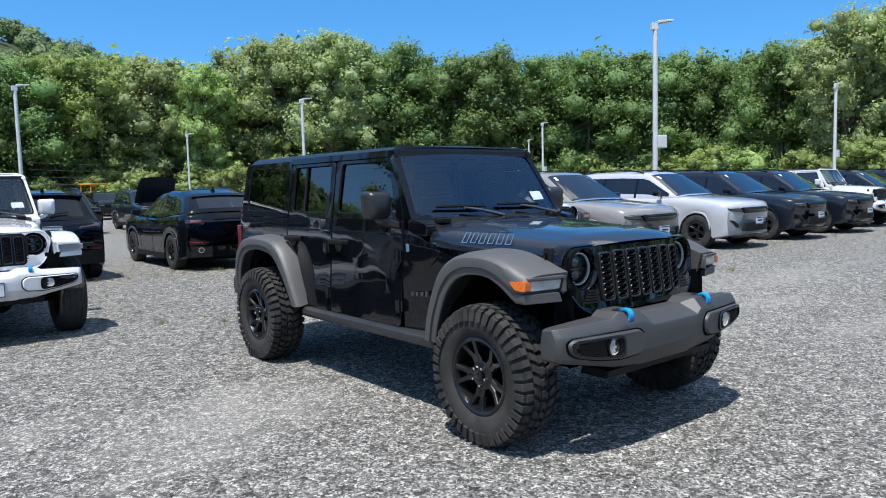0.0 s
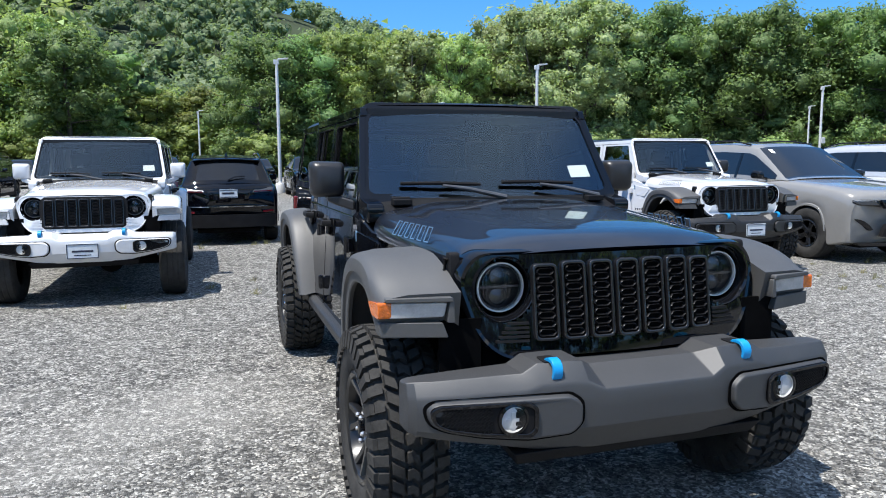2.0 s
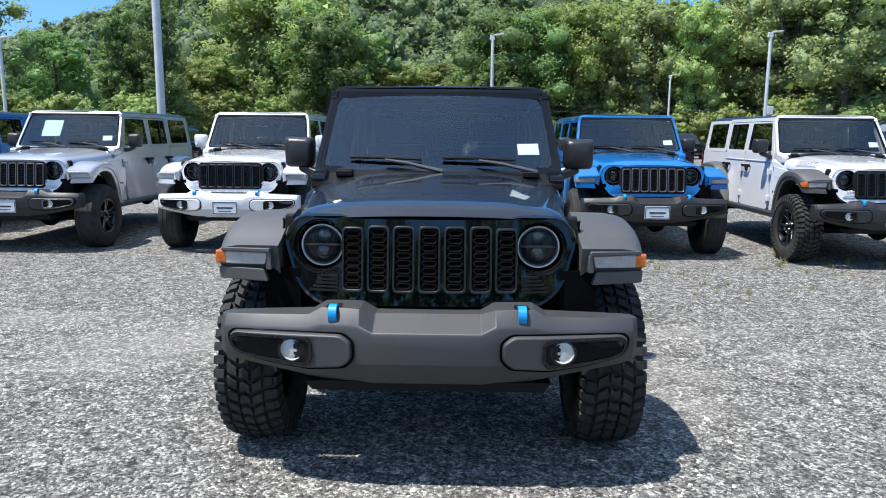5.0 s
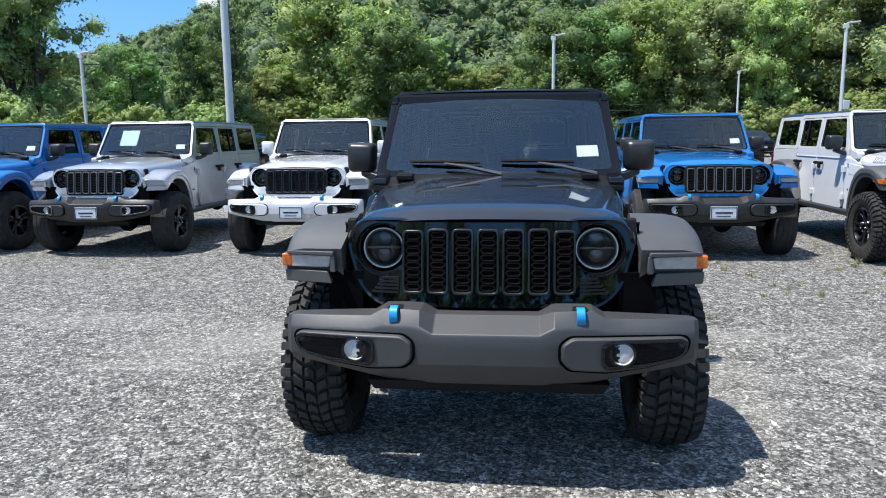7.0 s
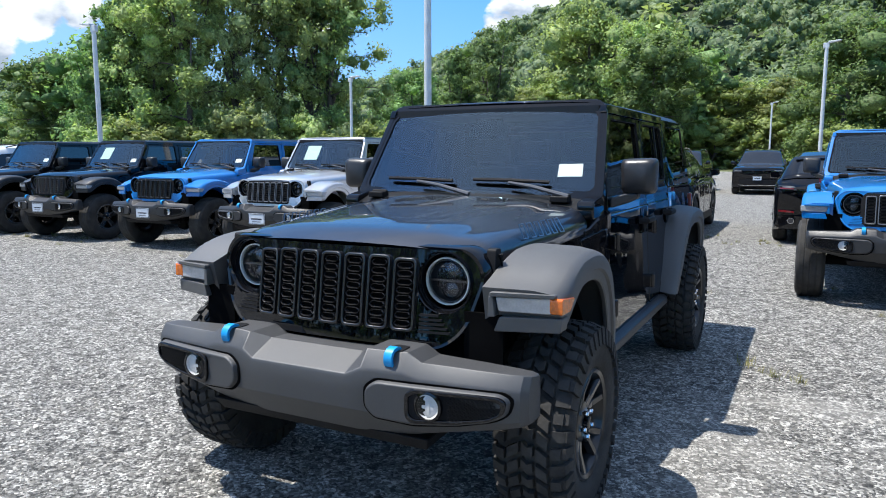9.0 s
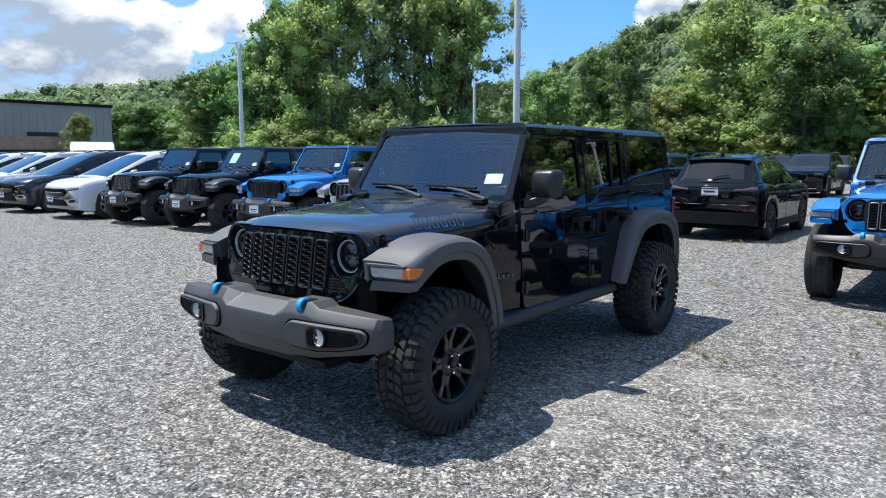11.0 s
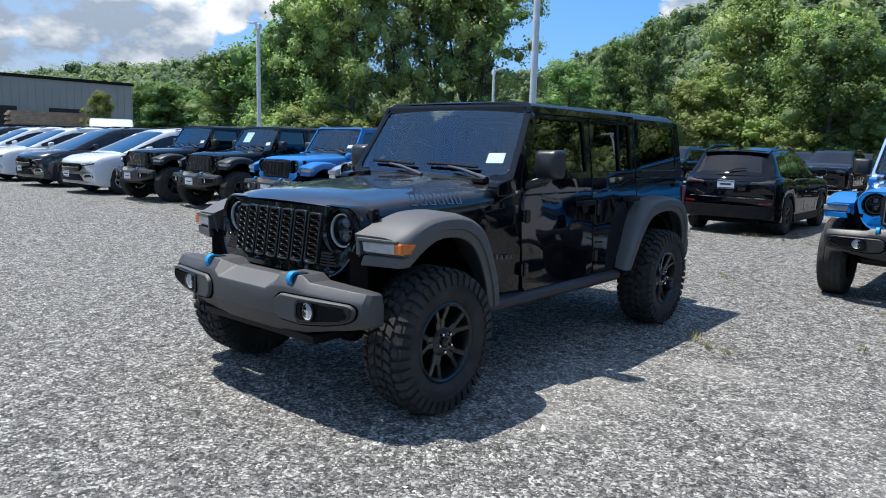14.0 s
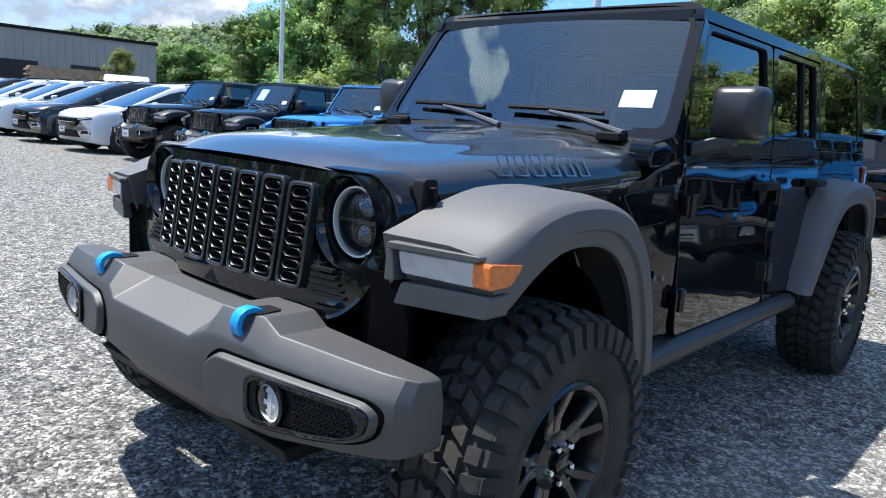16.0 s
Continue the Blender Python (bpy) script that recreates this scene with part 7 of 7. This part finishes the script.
SKYLINE = [  # bearing (degrees right of +y), elevation of the tops, distance, kind, leaf
    (-63.5, 4.0, 130, "light", "leaf_dark"), (-61.5, 4.4, 127, "light", "leaf_dark"), (-59.7, 4.6, 125, "light", "leaf_dark"), (-58.1, 4.0, 122, "light", "leaf_dark"), (-56.5, 4.3, 107, "light", "leaf_mid"), (-54.3, 7.3, 87, "light", "leaf_dark"),
    (-52.1, 10.1, 76, "fir", "leaf_dark"), (-50.0, 13.3, 75, "fir", "leaf_dark"), (-47.9, 13.3, 77, "thin", "leaf_mid"), (-45.2, 15.7, 74, "open", "leaf_mid"), (-42.0, 16.4, 73, "open", "leaf_pale"), (-38.7, 15.4, 76, "open", "leaf_mid"),
    (-36.1, 14.9, 76, "open", "leaf_dark"), (-34.4, 15.3, 74, "open", "leaf_mid"), (-29.6, 7.2, 123, "tall", "leaf_dark"), (-24.9, 9.1, 80, "fir", "leaf_dark"), (-23.6, 8.0, 80, "fir", "leaf_dark"), (-22.0, 10.6, 80, "fir", "leaf_dark"),
    (-19.9, 5.8, 94, "light", "leaf_light"), (-17.5, 5.9, 96, "light", "leaf_light"), (-14.8, 12.2, 99, "tall", "leaf_mid"), (-12.6, 10.6, 95, "tall", "leaf_mid"), (-10.5, 9.7, 91, "tall", "leaf_dark"), (-7.6, 6.2, 103, "light", "leaf_light"), (-4.5, 6.0, 100, "light", "leaf_light"), (-1.6, 5.9, 98, "light", "leaf_light"),
    (2.6, 10.2, 82, "tall", "leaf_dark"), (5.2, 10.0, 84, "tall", "leaf_dark"), (8.4, 10.2, 86, "thin", "leaf_light"), (11.5, 10.8, 85, "thin", "leaf_light"), (15, 11.0, 82, "thin", "leaf_pale"), (18.2, 10.6, 82, "thin", "leaf_mid"),
    (21.5, 12.0, 84, "thin", "leaf_pale"), (24.5, 12.4, 80, "thin", "leaf_pale"), (28.3, 13.0, 78, "thin", "leaf_pale"), (31.5, 11.6, 80, "tall", "leaf_dark"), (34.5, 11.4, 82, "tall", "leaf_dark"), (38, 11.0, 84, "tall", "leaf_dark"),
    (41.5, 10.9, 84, "tall", "leaf_dark"), (45, 10.6, 85, "tall", "leaf_dark"), (48.5, 11.2, 84, "tall", "leaf_dark"), (52, 10.8, 82, "tall", "leaf_dark"), (55.5, 10.4, 80, "tall", "leaf_dark"), (59, 9.8, 78, "tall", "leaf_dark"), (62.5, 10.5, 72, "tall", "leaf_dark"),
    (67.5, 13.0, 66, "thin", "leaf_pale"), (71, 14.0, 64, "thin", "leaf_pale"), (74, 14.0, 62, "tall", "leaf_mid"), (79, 12.5, 64, "tall", "leaf_dark")]
for b, e, d, kind, leaf in SKYLINE:
    for layer in (0, 1) if not -52 < b < -19 else (0,):
        bb = radians(b + rt.uniform(-0.7, 0.7) + 1.6 * layer)
        dd = d + 9.0 * layer + rt.uniform(-2, 2)
        h = (1.5 + dd * math.tan(radians(e * (1 if layer == 0 else 0.86)))) * rt.uniform(0.96, 1.03)
        use = "back" if layer else kind
        plant(use, 3.7 + dd * math.sin(bb), dd * math.cos(bb), h, leaf if not layer or leaf == "leaf_dark" else "leaf_mid")
# shrubs along the foot of the trees
for k in range(74):
    b = -60 + 1.95 * k
    near = float(np.interp(b, [r[0] for r in SKYLINE], [r[2] for r in SKYLINE])) - 4.5
    bb, dd = radians(b + rt.uniform(-0.8, 0.8)), near + rt.uniform(-2, 2)
    plant("bush", 3.7 + dd * math.sin(bb), dd * math.cos(bb), rt.uniform(2.6, 5.2) * (1.3 if -50 < b < 2 else 1.0), rt.choice(["leaf_light", "leaf_mid", "leaf_light"]))
plant("open", -46.5, 24.5, 5.0, "leaf_light")
# unseen trees added round the rest of the yard, darkening low reflections in the paint
for k in range(34):
    bb, dd = radians(84 + 6.0 * k + rt.uniform(-2, 2)), rt.uniform(62, 78)
    plant("back", 3.7 + dd * math.sin(bb), dd * math.cos(bb), rt.uniform(9.5, 14), rt.choice(["leaf_dark", "leaf_mid", "leaf_dark"]))

# ---- wooded hill ----
RIDGE = [(-85, 2.8), (-74, 3.6), (-66, 5.0), (-60, 5.7), (-55, 5.9), (-48, 5.5), (-40, 5.0), (-33, 6.0), (-28, 7.6), (-22, 10.2), (-15, 12.3), (-6, 13.3), (2, 13.0), (6, 12.4), (10, 11.2), (14, 9.8), (20, 8.6), (32, 8.2), (60, 8.0), (85, 8.0)]


def hill_z(b, d):
    crest = 320 * math.tan(radians(lerp_table(RIDGE, b, 1))) - 9
    t = min(1.0, max(0.0, (d - 105) / 215))
    return crest * (t * t * (3 - 2 * t)) ** 0.9 + (0.0 if d > 105 else -0.5)


hill = mesh("hill", grid(lambda u, v: (3.7 + (100 + 420 * v) * math.sin(radians(-85 + 170 * u)), (100 + 420 * v) * math.cos(radians(-85 + 170 * u)), hill_z(-85 + 170 * u, 100 + 420 * v) - 0.3), 90, 30), 60)
M["forest_floor"] = material("forest_floor", (0.030, 0.045, 0.014), 0.95, vary=0.4, scale=0.08)
tagged(place("hill", hill, "forest_floor", None), "wooded hillside behind the trees", "hill", kind="structure")
rng = np.random.default_rng(11)
cs, rs = [], []
for _ in range(1900):
    b = rng.uniform(-78, 78)
    if b > 18 and rng.uniform() < 0.75:
        continue
    d = math.sqrt(rng.uniform(135 ** 2, 350 ** 2))
    r = rng.uniform(2.6, 4.8)
    bx, by, bz = 3.7 + d * math.sin(radians(b)), d * math.cos(radians(b)), hill_z(b, d)
    cs.append((bx, by, bz + r * 0.9))
    rs.append(r)
    for j in range(4):
        a = rng.uniform(0, 6.28)
        cs.append((bx + math.cos(a) * r * 0.8, by + math.sin(a) * r * 0.8, bz + r * rng.uniform(0.7, 1.7)))
        rs.append(r * rng.uniform(0.35, 0.6))
far_leaves = foliage("hill_woods", rng, np.array(cs), np.array(rs), 190000, 0.68, 1, 0.3, 0.95, 0.72)
tagged(place("hill_woods", far_leaves, "leaf_hill", None), "distant mixed woods covering the hillside", "woods", kind="stuff")


# ---- loose stones near the cars ----
def stone_material():
    m = bpy.data.materials.new("stone")
    m.use_nodes = True
    n, l = m.node_tree.nodes, m.node_tree.links
    b = n["Principled BSDF"]
    b.inputs["Roughness"].default_value = 0.85
    g, r = n.new("ShaderNodeNewGeometry"), n.new("ShaderNodeValToRGB")
    e = r.color_ramp.elements
    e[0].position, e[0].color = 0.0, (0.075, 0.074, 0.072, 1)
    e[1].position, e[1].color = 1.0, (0.58, 0.56, 0.51, 1)
    for p, c in ((0.35, (0.135, 0.132, 0.122)), (0.75, (0.225, 0.217, 0.199)), (0.93, (0.41, 0.395, 0.355))):
        k = e.new(p)
        k.color = (*c, 1)
    l.new(g.outputs["Random Per Island"], r.inputs[0])
    l.new(r.outputs[0], b.inputs["Base Color"])
    return m


M["stone"] = stone_material()
rng = np.random.default_rng(3)
N = 105000
sx = rng.uniform(-3.5, 11.5, N)
sy = 0.9 + 8.6 * rng.beta(1.0, 1.7, N)
keep = np.array([dust_at(a, b) < 0.34 + 0.22 * c for a, b, c in zip(sx, sy, rng.uniform(-1, 1, N))])
sx, sy = sx[keep], sy[keep]
N = len(sx)
size = np.clip(rng.lognormal(-5.02, 0.38, N), 0.004, 0.022)
base = np.array([(1, 0, 0), (-1, 0, 0), (0, 1, 0), (0, -1, 0), (0, 0, 1)], float)
tri = np.array([(0, 2, 4), (2, 1, 4), (1, 3, 4), (3, 0, 4)], np.int32)
v = base[None] * rng.uniform(0.6, 1.25, (N, 5, 1)) + rng.normal(scale=0.22, size=(N, 5, 3))
ang = rng.uniform(0, 2 * math.pi, N)
ca, sa = np.cos(ang)[:, None], np.sin(ang)[:, None]
v = np.stack([v[:, :, 0] * ca - v[:, :, 1] * sa, v[:, :, 0] * sa + v[:, :, 1] * ca, v[:, :, 2] * 0.65], 2) * size[:, None, None]
v += np.stack([sx, sy, size * 0.05], 1)[:, None, :]
me = bpy.data.meshes.new("loose_stones")
me.vertices.add(N * 5)
me.vertices.foreach_set("co", v.astype(np.float32).ravel())
f = (tri[None] + (np.arange(N, dtype=np.int32) * 5)[:, None, None]).reshape(-1, 3)
me.loops.add(len(f) * 3)
me.loops.foreach_set("vertex_index", f.ravel())
me.polygons.add(len(f))
me.polygons.foreach_set("loop_start", np.arange(len(f), dtype=np.int32) * 3)
me.update(calc_edges=True)
tagged(place("loose_stones", me, "stone", None), "loose crushed grey stones on the ground", "gravel", kind="stuff")


# ---- weeds ----
def tuft(seed):
    r2 = np.random.default_rng(seed)
    vv, ff = [], []
    for k in range(26):
        a, reach, h = r2.uniform(0, 6.28), r2.uniform(0.02, 0.12), r2.uniform(0.03, 0.12)
        bx, by = r2.normal(scale=0.04), r2.normal(scale=0.04)
        dx, dy, wx, wy = math.cos(a), math.sin(a), -math.sin(a) * 0.004, math.cos(a) * 0.004
        o = len(vv)
        vv += [(bx - wx, by - wy, 0), (bx + wx, by + wy, 0), (bx + dx * reach * 0.6 + wx * 0.7, by + dy * reach * 0.6 + wy * 0.7, h * 0.8), (bx + dx * reach * 0.6 - wx * 0.7, by + dy * reach * 0.6 - wy * 0.7, h * 0.8), (bx + dx * reach, by + dy * reach, h)]
        ff += [(o, o + 1, o + 2, o + 3), (o + 3, o + 2, o + 4)]
    return vv, ff


M["weed_green"] = material("weed_green", (0.13, 0.16, 0.04), 0.8, vary=0.3, scale=5, second=(0.28, 0.24, 0.09))
r3 = random.Random(9)
spots = [(5.15, 5.65), (5.25, 5.55), (5.05, 5.75), (5.4, 5.5)] + [(r3.uniform(-9, 20), r3.uniform(8.0, 9.6)) for _ in range(80)] + [(r3.uniform(6, 12), r3.uniform(6.2, 8.2)) for _ in range(40)] + [(r3.uniform(1, 7), r3.uniform(13.3, 15)) for _ in range(40)]
clumps = [shift(warp(tuft(k), lambda a, b, c, q=r3.uniform(0.35, 0.8): (a * q, b * q, c * q)), x, y, 0.0) for k, (x, y) in enumerate(spots)]
tagged(part("weeds", join(*clumps), "weed_green", None, smooth=0, fix=False), "sparse yellow-green weeds growing through the gravel", "weeds", kind="stuff")
